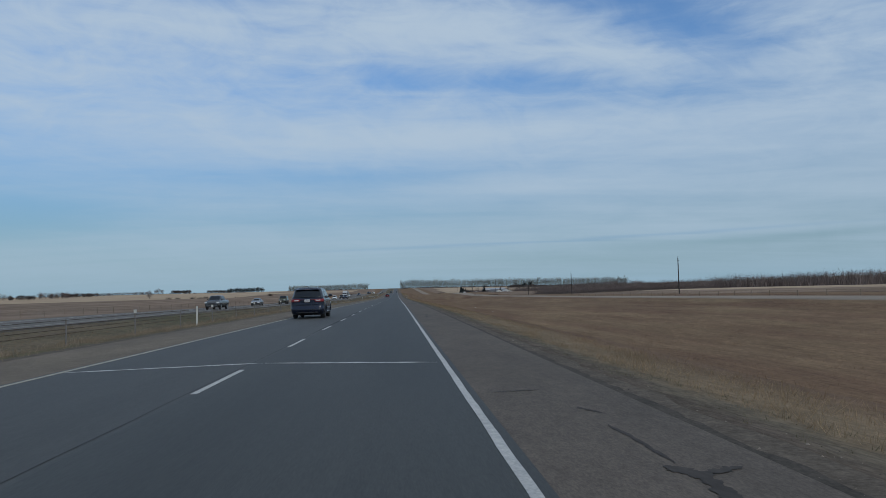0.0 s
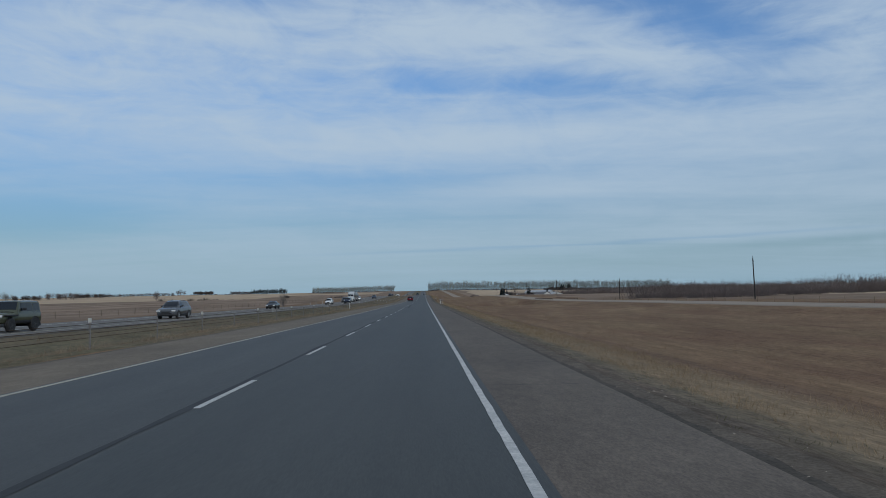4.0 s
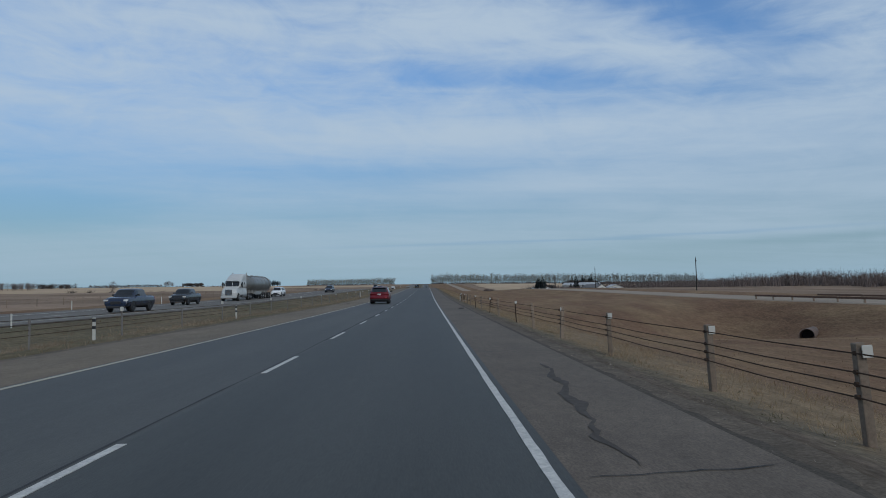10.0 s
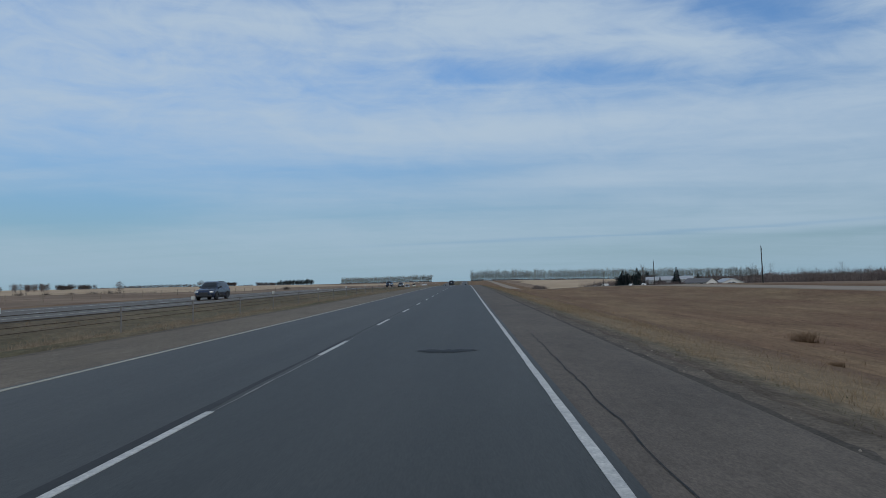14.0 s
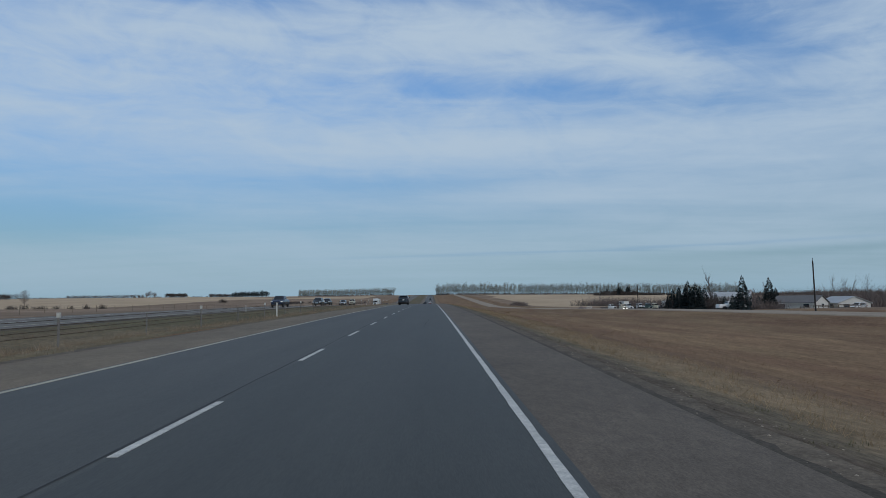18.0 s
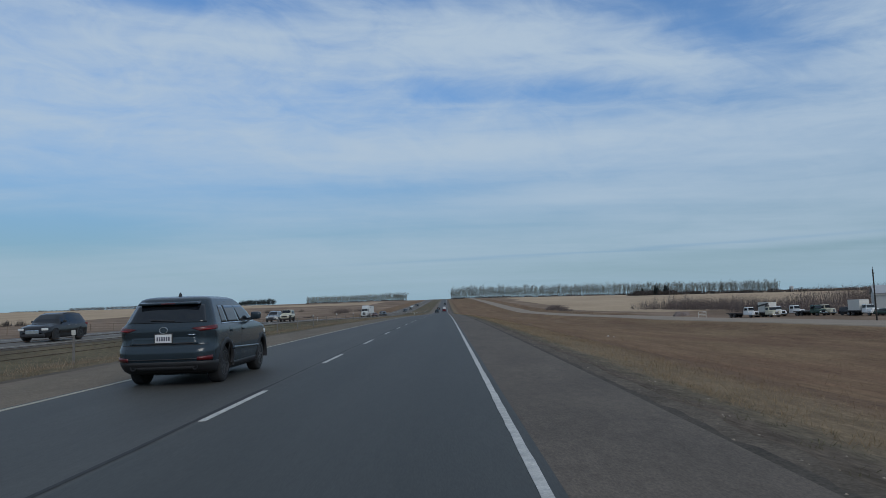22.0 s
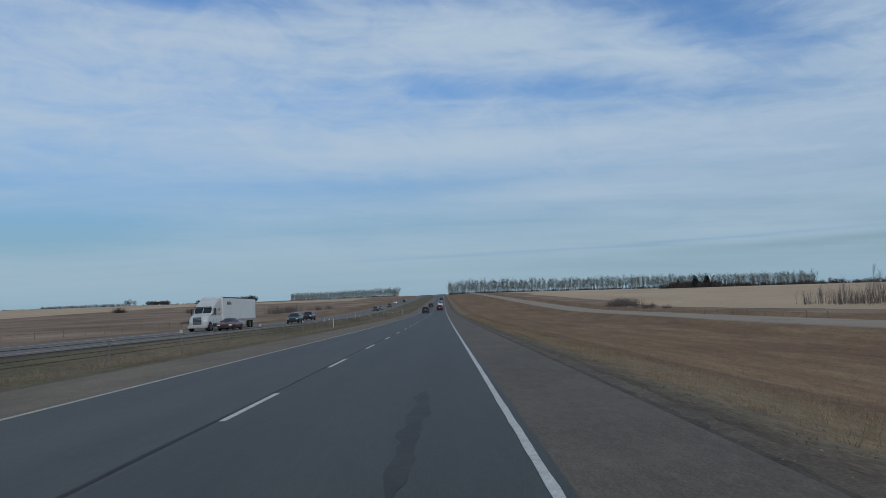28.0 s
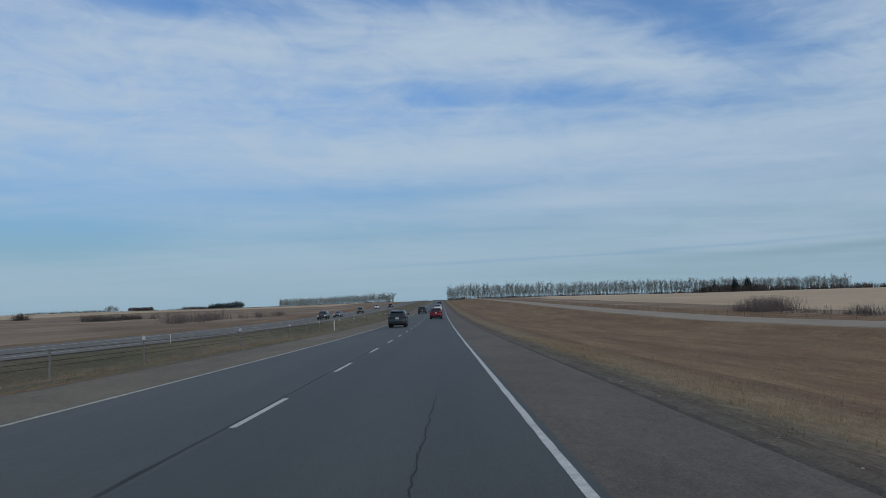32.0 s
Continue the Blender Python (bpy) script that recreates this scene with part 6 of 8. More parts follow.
def suv_rows():
    """Stations of a tall estate body; the upright sides lean in above the belt."""
    base = [(0.00, 0.40, 0.98, 1.00, 0.90), (0.035, 0.36, 1.05, 1.07, 0.945), (0.09, 0.33, 1.11, 1.16, 0.965), (0.2, 0.30, 1.13, 1.35, 0.972), (0.36, 0.28, 1.13, 1.58, 0.975),
            (0.46, 0.27, 1.13, 1.69, 0.975), (0.6, 0.26, 1.125, 1.735, 0.975), (1.0, 0.25, 1.12, 1.765, 0.975), (1.6, 0.24, 1.10, 1.79, 0.975), (2.3, 0.24, 1.08, 1.78, 0.975),
            (2.85, 0.24, 1.06, 1.69, 0.97), (3.3, 0.24, 1.05, 1.42, 0.965), (3.7, 0.24, 1.02, 1.13, 0.955), (4.3, 0.25, 0.95, 1.05, 0.94), (4.7, 0.27, 0.84, 0.93, 0.87),
            (4.84, 0.31, 0.72, 0.79, 0.75), (4.9, 0.38, 0.6, 0.68, 0.62)]
    rows = []
    for d, sill, belt, top, w in base:
        u = min(max((top - belt) / 0.63, 0.0), 1.0)
        inner = (w - 0.07) * (1 - u) + 0.68 * u if d < 3.5 else w - 0.17
        rows.append((d, sill, belt, top, w, inner))
    return rows


SUV_ROWS = suv_rows()
SEDAN_ROWS = [(0.00, 0.42, 0.78, 0.86, 0.7, 0.6), (0.06, 0.34, 0.9, 1.0, 0.82, 0.68), (0.3, 0.26, 0.95, 1.06, 0.89, 0.7), (0.75, 0.22, 0.95, 1.1, 0.91, 0.66),
              (1.2, 0.2, 0.95, 1.34, 0.915, 0.58), (1.6, 0.2, 0.94, 1.43, 0.915, 0.58), (2.3, 0.2, 0.92, 1.46, 0.915, 0.6), (2.8, 0.2, 0.9, 1.38, 0.915, 0.58),
              (3.2, 0.2, 0.9, 1.17, 0.915, 0.62), (3.5, 0.2, 0.88, 1.0, 0.91, 0.7), (4.2, 0.22, 0.8, 0.89, 0.88, 0.68), (4.6, 0.26, 0.66, 0.74, 0.76, 0.52), (4.72, 0.34, 0.54, 0.6, 0.62, 0.44)]
PICKUP_ROWS = [(0.00, 0.5, 1.12, 1.2, 0.92, 0.86), (0.06, 0.46, 1.2, 1.28, 0.97, 0.9), (1.6, 0.42, 1.2, 1.3, 0.98, 0.91), (1.78, 0.42, 1.2, 1.32, 0.98, 0.9),
               (1.84, 0.42, 1.22, 1.55, 0.98, 0.8), (1.95, 0.42, 1.22, 1.84, 0.98, 0.74), (2.3, 0.42, 1.2, 1.9, 0.98, 0.74), (3.3, 0.42, 1.2, 1.9, 0.98, 0.74),
               (3.75, 0.42, 1.2, 1.82, 0.98, 0.73), (4.1, 0.42, 1.19, 1.55, 0.98, 0.76), (4.45, 0.42, 1.17, 1.28, 0.975, 0.84), (5.2, 0.44, 1.1, 1.22, 0.97, 0.86),
               (5.7, 0.46, 1.0, 1.13, 0.93, 0.82), (5.82, 0.5, 0.84, 0.96, 0.88, 0.74), (5.86, 0.52, 0.72, 0.8, 0.84, 0.7)]
OFFROADER_ROWS = [(0.00, 0.5, 1.1, 1.15, 0.8, 0.72), (0.04, 0.46, 1.14, 1.6, 0.84, 0.72), (0.1, 0.46, 1.14, 1.82, 0.84, 0.7), (0.6, 0.46, 1.14, 1.86, 0.84, 0.7),
             (2.0, 0.46, 1.14, 1.86, 0.84, 0.7), (2.35, 0.46, 1.14, 1.8, 0.84, 0.69), (2.6, 0.46, 1.14, 1.3, 0.84, 0.72), (2.75, 0.46, 1.08, 1.2, 0.8, 0.7),
             (3.9, 0.48, 1.02, 1.14, 0.66, 0.58), (4.1, 0.5, 0.95, 1.08, 0.64, 0.56), (4.16, 0.56, 0.7, 0.78, 0.6, 0.5)]


def scaled_rows(rows, sx, sy, sz):
    return [(r[0] * sy, r[1] * sz, r[2] * sz, r[3] * sz, r[4] * sx, r[5] * sx) for r in rows]


def ring(bm, c, rx, rz, r, turn, n=22):
    """An upright oval ring of thin tube."""
    pts = [Vector(c) + turn @ Vector((rx * math.cos(2 * math.pi * i / n), 0, rz * math.sin(2 * math.pi * i / n))) for i in range(n)]
    for i in range(n):
        tube(bm, pts[i], pts[(i + 1) % n], r, n=6, caps=False)


def vehicle(kind, label, category, paint, x, y, heading=0, group="", scale=(1, 1, 1), rim="rim_dark", lift=0.0, ground=None, chrome=False):
    """A car, sport utility, pickup or open-topped off-roader, facing the heading."""
    rows = {"suv": SUV_ROWS, "sedan": SEDAN_ROWS, "pickup": PICKUP_ROWS, "offroader": OFFROADER_ROWS}[kind]
    sx, sy, sz = scale
    sh = Shell(scaled_rows(rows, sx, sy, sz))
    L = sh.length
    slope = math.degrees(math.atan((road_z(y + 2) - road_z(y - 2)) / 4))
    z = (road_z(y) + lift) if ground is None else ground
    root = thing(category.replace(" ", "_").replace("-", "_"), label, category, group, pose(x, y, z, slope if heading == 0 else -slope if heading == 180 else 0, 0, heading))
    body = part("body", sh.mesh(), paint, root, smooth=True)
    md = body.modifiers.new("edges", "EDGE_SPLIT")
    md.split_angle = radians(38)
    glass = M["car_glass"]

    def f(d):
        return d * sy

    W = sh.col(4, L * 0.5)
    spec = {"suv": dict(r=0.39, back=0.98, front=3.93, side=((0.62, 1.28), (1.38, 2.2), (2.28, 3.3)), rear=(0.1, 0.5), screen=(2.9, 3.62), light=(0.98, 1.12)),
            "sedan": dict(r=0.33, back=0.95, front=3.72, side=((1.05, 1.35), (1.42, 2.15), (2.22, 3.1)), rear=(0.8, 1.3), screen=(2.78, 3.42), light=(0.74, 0.9)),
            "pickup": dict(r=0.41, back=1.12, front=4.75, side=((2.02, 2.85), (2.93, 4.1)), rear=(1.82, 1.93), screen=(3.78, 4.4), light=(0.9, 1.18)),
            "offroader": dict(r=0.42, back=0.72, front=3.25, side=((0.14, 0.85), (0.92, 1.55), (1.62, 2.3)), rear=(0.03, 0.1), screen=(2.36, 2.58), light=(0.85, 1.02))}[kind]
    for side in (1, -1):
        for i, (a, b) in enumerate(spec["side"]):
            last = i == len(spec["side"]) - 1
            part("side_window", sh.patch(f(a), f(b), 6.14, 6.9, side, 0.007, slant=-0.1 * sy if last else 0.04), glass, root, "tinted side window")
        if kind != "offroader":
            for i, (a, b) in enumerate(spec["side"][-2:]):
                bm = bmesh.new()
                p = sh.point(f(a + 0.12), 5.3)
                box(bm, (side * (p.x + 0.02), p.y + 0.06, p.z - 0.06), (0.035, 0.2, 0.035), 0.01)
                part("door_handle", bm, M["chrome"] if chrome else M["trim_black"], root)
                bm = sh.patch(f(a - 0.05), f(a - 0.038), 3.0, 6.0, side, 0.003, 1, 6)
                part("door_seam", bm, M["opening"], root)
        bm = sh.patch(f(spec["back"] + 0.45), f(spec["front"] - 0.45), 1.6, 3.1, side, 0.012, 10, 3)
        part("sill_trim", bm, M["trim_black"], root, "black lower sill")
        # mirror
        d = f(spec["side"][-1][1] - 0.28)
        p = sh.point(d, 6.2)
        bm = bmesh.new()
        box(bm, (side * (p.x + 0.13), p.y, p.z + 0.08), (0.2, 0.11, 0.15), 0.04)
        box(bm, (side * (p.x + 0.03), p.y + 0.01, p.z + 0.03), (0.12, 0.06, 0.05), 0.01)
        part("wing_mirror", bm, M["trim_black"] if kind != "sedan" else paint, root)
        for yy in (f(spec["back"]), f(spec["front"])):
            side_arch(root, sh, side, yy - L / 2, spec["r"] * sz, side)
        # lamps
        z0, z1 = (v * sz for v in spec["light"])
        bm = bmesh.new()
        k = 4.9 if kind != "pickup" else 4.6
        xe = sh.col(4, f(0.1))
        if kind in ("suv", "sedan"):
            box(bm, (side * (xe - 0.13), f(0.08) - L / 2 + 0.06, (z0 + z1) / 2), (0.3 * sx, 0.22, z1 - z0), 0.03)
        else:
            box(bm, (side * (xe - 0.08), f(0.03) - L / 2 + 0.01, (z0 + z1) / 2), (0.16, 0.08, z1 - z0), 0.02)
        part("tail_lamp", bm, M["tail_red"], root, "red tail lamp")
        bm = bmesh.new()
        dn = L - f(0.2)
        xn = sh.col(4, dn)
        zt = sh.col(2, dn)
        box(bm, (side * (xn - 0.16), dn - L / 2 + 0.07, zt - 0.06), (0.36 * sx, 0.2, 0.14), 0.03, pose(0, 0, 0, 0, 0, side * -18))
        part("head_lamp", bm, M["lamp_clear"], root, "clear head lamp")
        for yy in (f(spec["back"]), f(spec["front"])):
            add_wheel(root, side * (W - 0.125), yy - L / 2, spec["r"] * sz, 0.25, rim, 5 if rim == "rim_dark" else 7)
    part("rear_window", sh.top_patch(f(spec["rear"][0]), f(spec["rear"][1]), 0.06), glass, root, "dark tinted rear window")
    part("windscreen", sh.top_patch(f(spec["screen"][0]), f(spec["screen"][1]), 0.05), glass, root, "windscreen")
    # bumpers, grille, plate
    bm = bmesh.new()
    box(bm, (0, -L / 2 + 0.14, 0.4 * sz), ((1.8 if kind == "suv" else 1.62) * sx, 0.34, 0.24), 0.06)
    part("rear_bumper", bm, M["trim_black"], root, "dark lower rear bumper")
    bm = bmesh.new()
    box(bm, (0, L / 2 - 0.12, 0.42 * sz), (1.5 * sx, 0.3, 0.2), 0.06)
    part("front_bumper", bm, M["trim_black"], root)
    bm = bmesh.new()
    zg = sh.col(1, L) + 0.24
    box(bm, (0, L / 2 - 0.03, zg), (0.82 * sx, 0.1, 0.24), 0.03)
    part("grille", bm, M["chrome"] if chrome else M["trim_black"], root)
    plate = bmesh.new()
    zp = (0.78 if kind == "suv" else 0.62 if kind != "sedan" else 0.7) * sz
    yp = max(zp - 1.0 * sz, 0) * 0.45
    box(plate, (0, -L / 2 - 0.012 + yp, zp), (0.3, 0.02, 0.15), 0.004)
    pl = part("number_plate", plate, M["plate"], root, "white number plate")
    bm = bmesh.new()
    for i in range(6):
        box(bm, (-0.105 + 0.042 * i, -L / 2 - 0.025 + yp, zp - 0.005), (0.026, 0.006, 0.07))
    part("plate_mark", bm, M["plate_ink"], pl)
    if kind == "suv":
        bm = bmesh.new()
        d0 = f(0.46)
        box(bm, (0, d0 - L / 2 - 0.03, sh.col(3, d0) - 0.006), (1.24 * sx, 0.26, 0.035), 0.015, pose(0, 0, 0, 8, 0, 0))
        part("roof_spoiler", bm, paint, root)
        bm = bmesh.new()
        box(bm, (0, d0 - L / 2 + 0.3, sh.col(3, d0 + 0.3) + 0.035), (0.04, 0.15, 0.07), 0.012, None, (0.4, 0.35))
        part("antenna_fin", bm, M["trim_black"], root)
        bm = bmesh.new()
        box(bm, (0, f(0.14) - L / 2 - 0.035, sh.col(3, f(0.14)) + 0.03), (0.42, 0.02, 0.022), 0.004, pose(0, 0, 0, 30, 3, 0))
        part("rear_wiper", bm, M["trim_black"], root)
        for side in (1, -1):
            bm = bmesh.new()
            pts = [Vector((side * (sh.section(f(d))[7][0] - 0.04), f(d) - L / 2, sh.section(f(d))[7][1] + (0.05 if 0 < i < 5 else 0.01))) for i, d in enumerate((0.75, 0.95, 1.4, 1.9, 2.4, 2.6))]
            for p0, p1 in zip(pts, pts[1:]):
                tube(bm, p0, p1, 0.018, n=6)
            part("roof_rail", bm, M["trim_black"], root)
        # crease under the tailgate
        bm = bmesh.new()
        box(bm, (0, -L / 2 - 0.004, 0.78 * sz), (1.15 * sx, 0.025, 0.022), 0.006)
        part("tailgate_lip", bm, M["trim_black"], root)
        # the crease and panel gap of the bumper
        bm = bmesh.new()
        box(bm, (0, -L / 2 + 0.01, 0.7 * sz), (1.74 * sx, 0.05, 0.014), 0.003)
        part("bumper_seam", bm, M["opening"], root)
    if kind == "pickup":
        # solid near-black box in place of the hollow bed's shade
        bm = bmesh.new()
        box(bm, (0, f(0.95) - L / 2, 1.22 * sz), (1.5 * sx, 1.5 * sy, 0.2), 0.02)
        part("bed_well", bm, M["opening"], root, "dark slab painted as the load bed's shade")
    if kind == "offroader":
        bm = bmesh.new()
        lathe(bm, [(-0.12, 0.2), (-0.13, 0.34), (-0.08, 0.39), (0.08, 0.39), (0.13, 0.34), (0.12, 0.2)], 20)
        bmesh.ops.transform(bm, matrix=pose(0, -L / 2 - 0.14, 1.05, 0, 0, 90), verts=bm.verts)
        part("spare_wheel", bm, M["tyre"], root)
        for side in (1, -1):
            bm = bmesh.new()
            box(bm, (side * 0.76, f(spec["front"]) - L / 2, 0.98), (0.34, 1.05, 0.08), 0.03)
            part("fender", bm, M["trim_black"], root)
    return root


# ---- the nearer cars, built from waterlines ----
# columns: height, tail, nose, half width, rear corner, front corner
HULL = {
    "trim": ((0.20, 0.42, 4.55, 0.80, 0.25, 0.45), (0.26, 0.22, 4.74, 0.90, 0.30, 0.55), (0.36, 0.10, 4.86, 0.955, 0.34, 0.62), (0.50, 0.02, 4.93, 0.98, 0.38, 0.66),
             (0.62, 0.00, 4.95, 0.99, 0.40, 0.68), (0.70, 0.03, 4.94, 0.992, 0.41, 0.68), (0.76, 0.085, 4.92, 0.99, 0.40, 0.66), (0.88, 0.10, 4.84, 0.985, 0.38, 0.64),
             (0.98, 0.085, 4.66, 0.978, 0.36, 0.62), (1.03, 0.09, 4.40, 0.968, 0.34, 0.6), (1.07, 0.125, 4.05, 0.95, 0.33, 0.55), (1.10, 0.16, 3.75, 0.93, 0.32, 0.5),
             (1.16, 0.205, 3.56, 0.90, 0.32, 0.42), (1.30, 0.30, 3.33, 0.85, 0.31, 0.36), (1.44, 0.40, 3.05, 0.795, 0.29, 0.32), (1.55, 0.485, 2.78, 0.75, 0.27, 0.3),
             (1.61, 0.55, 2.55, 0.715, 0.26, 0.3), (1.65, 0.66, 2.30, 0.64, 0.25, 0.3), (1.672, 0.85, 2.05, 0.52, 0.22, 0.26), (1.682, 1.15, 1.8, 0.3, 0.14, 0.14)),
    "plain": ((0.20, 0.34, 4.75, 0.82, 0.2, 0.4), (0.27, 0.15, 4.92, 0.91, 0.24, 0.48), (0.38, 0.05, 5.05, 0.955, 0.27, 0.55), (0.50, 0.0, 5.1, 0.97, 0.29, 0.58),
              (0.58, 0.005, 5.1, 0.975, 0.3, 0.58), (0.64, 0.04, 5.1, 0.978, 0.3, 0.58), (0.78, 0.075, 5.08, 0.978, 0.29, 0.56), (0.92, 0.08, 5.02, 0.975, 0.28, 0.55),
              (1.06, 0.08, 4.85, 0.968, 0.27, 0.52), (1.12, 0.105, 4.55, 0.955, 0.26, 0.5), (1.16, 0.135, 4.15, 0.94, 0.26, 0.45), (1.19, 0.155, 3.85, 0.925, 0.25, 0.4),
              (1.25, 0.185, 3.68, 0.90, 0.25, 0.36), (1.40, 0.25, 3.44, 0.855, 0.24, 0.32), (1.55, 0.32, 3.16, 0.81, 0.23, 0.3), (1.66, 0.38, 2.9, 0.775, 0.22, 0.28),
              (1.72, 0.43, 2.68, 0.74, 0.22, 0.28), (1.755, 0.52, 2.45, 0.67, 0.21, 0.28), (1.775, 0.72, 2.15, 0.54, 0.2, 0.25), (1.785, 1.1, 1.85, 0.3, 0.14, 0.14)),
    "low": ((0.20, 0.40, 4.2, 0.76, 0.22, 0.42), (0.28, 0.18, 4.38, 0.85, 0.27, 0.5), (0.40, 0.06, 4.48, 0.895, 0.3, 0.56), (0.52, 0.005, 4.54, 0.915, 0.33, 0.6),
            (0.62, 0.0, 4.55, 0.92, 0.35, 0.6), (0.70, 0.03, 4.55, 0.922, 0.35, 0.6), (0.76, 0.085, 4.53, 0.92, 0.34, 0.58), (0.88, 0.10, 4.44, 0.916, 0.33, 0.56),
            (1.00, 0.085, 4.25, 0.91, 0.31, 0.54), (1.06, 0.09, 3.95, 0.897, 0.3, 0.5), (1.10, 0.125, 3.65, 0.88, 0.29, 0.46), (1.13, 0.155, 3.42, 0.865, 0.29, 0.42),
            (1.19, 0.205, 3.26, 0.838, 0.28, 0.38), (1.32, 0.29, 3.04, 0.79, 0.27, 0.34), (1.44, 0.375, 2.78, 0.74, 0.25, 0.3), (1.54, 0.45, 2.54, 0.695, 0.24, 0.28),
            (1.595, 0.51, 2.35, 0.665, 0.23, 0.28), (1.63, 0.61, 2.15, 0.60, 0.22, 0.26), (1.652, 0.8, 1.9, 0.48, 0.2, 0.22), (1.662, 1.05, 1.65, 0.28, 0.12, 0.12))}
# belt, head of the side glass, side panes, lamp outline (inner, foot, head, wrap), plate height, rear glass, wheel stations, tyre radius
HERO = {
    "trim": dict(side=(1.105, 1.53), panes=((0.72, 1.22, 0.1), (1.3, 2.1, 0.02), (2.18, 3.25, -0.36)), lamp=(0.42, 0.955, 1.055, 0.3), lens="tail_dark", plate=0.93,
                 rear=(1.13, 1.55, 0.80, 0.70), wheels=(1.02, 3.93), r=0.385, rails=0.06, clad=0.47, lip="paint"),
    "plain": dict(side=(1.2, 1.62), panes=((0.6, 1.24, 0.05), (1.36, 2.18, 0.02), (2.26, 3.42, -0.34)), lamp=(0.4, 0.955, 1.115, 0.24), lens="tail_red", plate=1.02,
                  rear=(1.2, 1.64, 0.86, 0.76), wheels=(1.06, 4.1), r=0.395, rails=0.0, clad=0.0, lip="paint"),
    "low": dict(side=(1.135, 1.46), panes=((0.78, 1.08, 0.1), (1.16, 1.88, 0.02), (1.96, 2.98, -0.34)), lamp=(0.5, 1.0, 1.105, 0.26), lens="tail_dark", plate=0.88,
                rear=(1.16, 1.49, 0.74, 0.64), wheels=(0.93, 3.63), r=0.36, rails=0.0, clad=0.46, lip="trim")}


class Hull:
    """A car body as a stack of level outlines with rounded corners."""

    def __init__(self, rows):
        self.rows = rows
        self.length = max(r[2] for r in rows)
        self.cache = {}

    def outline(self, z):
        """Half outline at a height, from the middle of the tail to the middle of the nose, with the length run so far."""
        key = round(z, 4)
        if key in self.cache:
            return self.cache[key]
        zs = [r[0] for r in self.rows]
        tail, nose, w, rr, rf = (smooth_curve(zs, [r[k] for r in self.rows], z) for k in (1, 2, 3, 4, 5))
        bow = 0.045
        xy = [((w - rr) * i / 7, tail + bow * ((w - rr) * i / 7 / w) ** 2) for i in range(7)]
        d0 = tail + bow * ((w - rr) / w) ** 2
        xy += [(w - rr + rr * math.sin(math.pi * i / 18), d0 + rr * (1 - math.cos(math.pi * i / 18))) for i in range(9)]
        a, b = d0 + rr, nose - rf
        xy += [(w, a + (b - a) * i / 64) for i in range(65)]
        xy += [(w - rf + rf * math.cos(math.pi * i / 16), b + rf * math.sin(math.pi * i / 16)) for i in range(1, 9)]
        xy += [((w - rf) * (1 - i / 4), nose) for i in range(1, 5)]
        mid, half = self.length * 0.47, self.length / 2
        xy = [(x * (1 - 0.045 * ((d - mid) / half) ** 2), d) for x, d in xy]
        run = [0.0]
        for p, q in zip(xy, xy[1:]):
            run.append(run[-1] + math.hypot(q[0] - p[0], q[1] - p[1]))
        self.cache[key] = (np.array([p[0] for p in xy]), np.array([p[1] for p in xy]), np.array(run))
        return self.cache[key]

    def at(self, z, s):
        xs, ds, run = self.outline(z)
        x, d = np.interp(abs(s), run, xs), np.interp(abs(s), run, ds)
        return Vector((math.copysign(x, s) if s else 0.0, d - self.length / 2, z))

    def run_at(self, z, d):
        """How far round the outline a station of the side lies."""
        _, ds, run = self.outline(z)
        return float(np.interp(d, ds[:-5], run[:-5]))

    def side_x(self, z, d):
        xs, ds, _ = self.outline(z)
        return float(np.interp(d, ds[:-5], xs[:-5]))

    def patch(self, corners, lift=0.008, ns=10, nz=5, side=1):
        """A panel on the body between four corners (run, height): foot inner, foot outer, head outer, head inner."""
        bm = bmesh.new()
        (s0, z0), (s1, z1), (s2, z2), (s3, z3) = corners
        grid = []
        for j in range(nz + 1):
            v = j / nz
            row = []
            for i in range(ns + 1):
                u = i / ns
                s = (s0 * (1 - u) + s1 * u) * (1 - v) + (s3 * (1 - u) + s2 * u) * v
                z = (z0 * (1 - u) + z1 * u) * (1 - v) + (z3 * (1 - u) + z2 * u) * v
                e = 0.012
                du, dv = self.at(z, s + e) - self.at(z, s - e), self.at(z + e, s) - self.at(z - e, s)
                n = du.cross(dv).normalized()
                p = self.at(z, s)
                row.append((p + n * lift, p - n * 0.01))
            grid.append(row)

        def flip(p):
            return (side * p.x, p.y, p.z)

        top = [[bm.verts.new(flip(p[0])) for p in row] for row in grid]
        for j in range(nz):
            for i in range(ns):
                bm.faces.new((top[j][i], top[j][i + 1], top[j + 1][i + 1], top[j + 1][i]))
        rim = [(0, i) for i in range(ns)] + [(j, ns) for j in range(nz)] + [(nz, i) for i in range(ns, 0, -1)] + [(j, 0) for j in range(nz, 0, -1)]
        low = [bm.verts.new(flip(grid[j][i][1])) for j, i in rim]
        for k in range(len(rim)):
            m = (k + 1) % len(rim)
            bm.faces.new((top[rim[k][0]][rim[k][1]], low[k], low[m], top[rim[m][0]][rim[m][1]]))
        bmesh.ops.recalc_face_normals(bm, faces=bm.faces)
        mid = top[nz // 2][ns // 2]
        f = mid.link_faces[0]
        if f.normal.dot(Vector((side * (self.at(z0, s0).x + 0.01), mid.co.y, 0.0))) < 0:
            bmesh.ops.reverse_faces(bm, faces=bm.faces)
        return bm

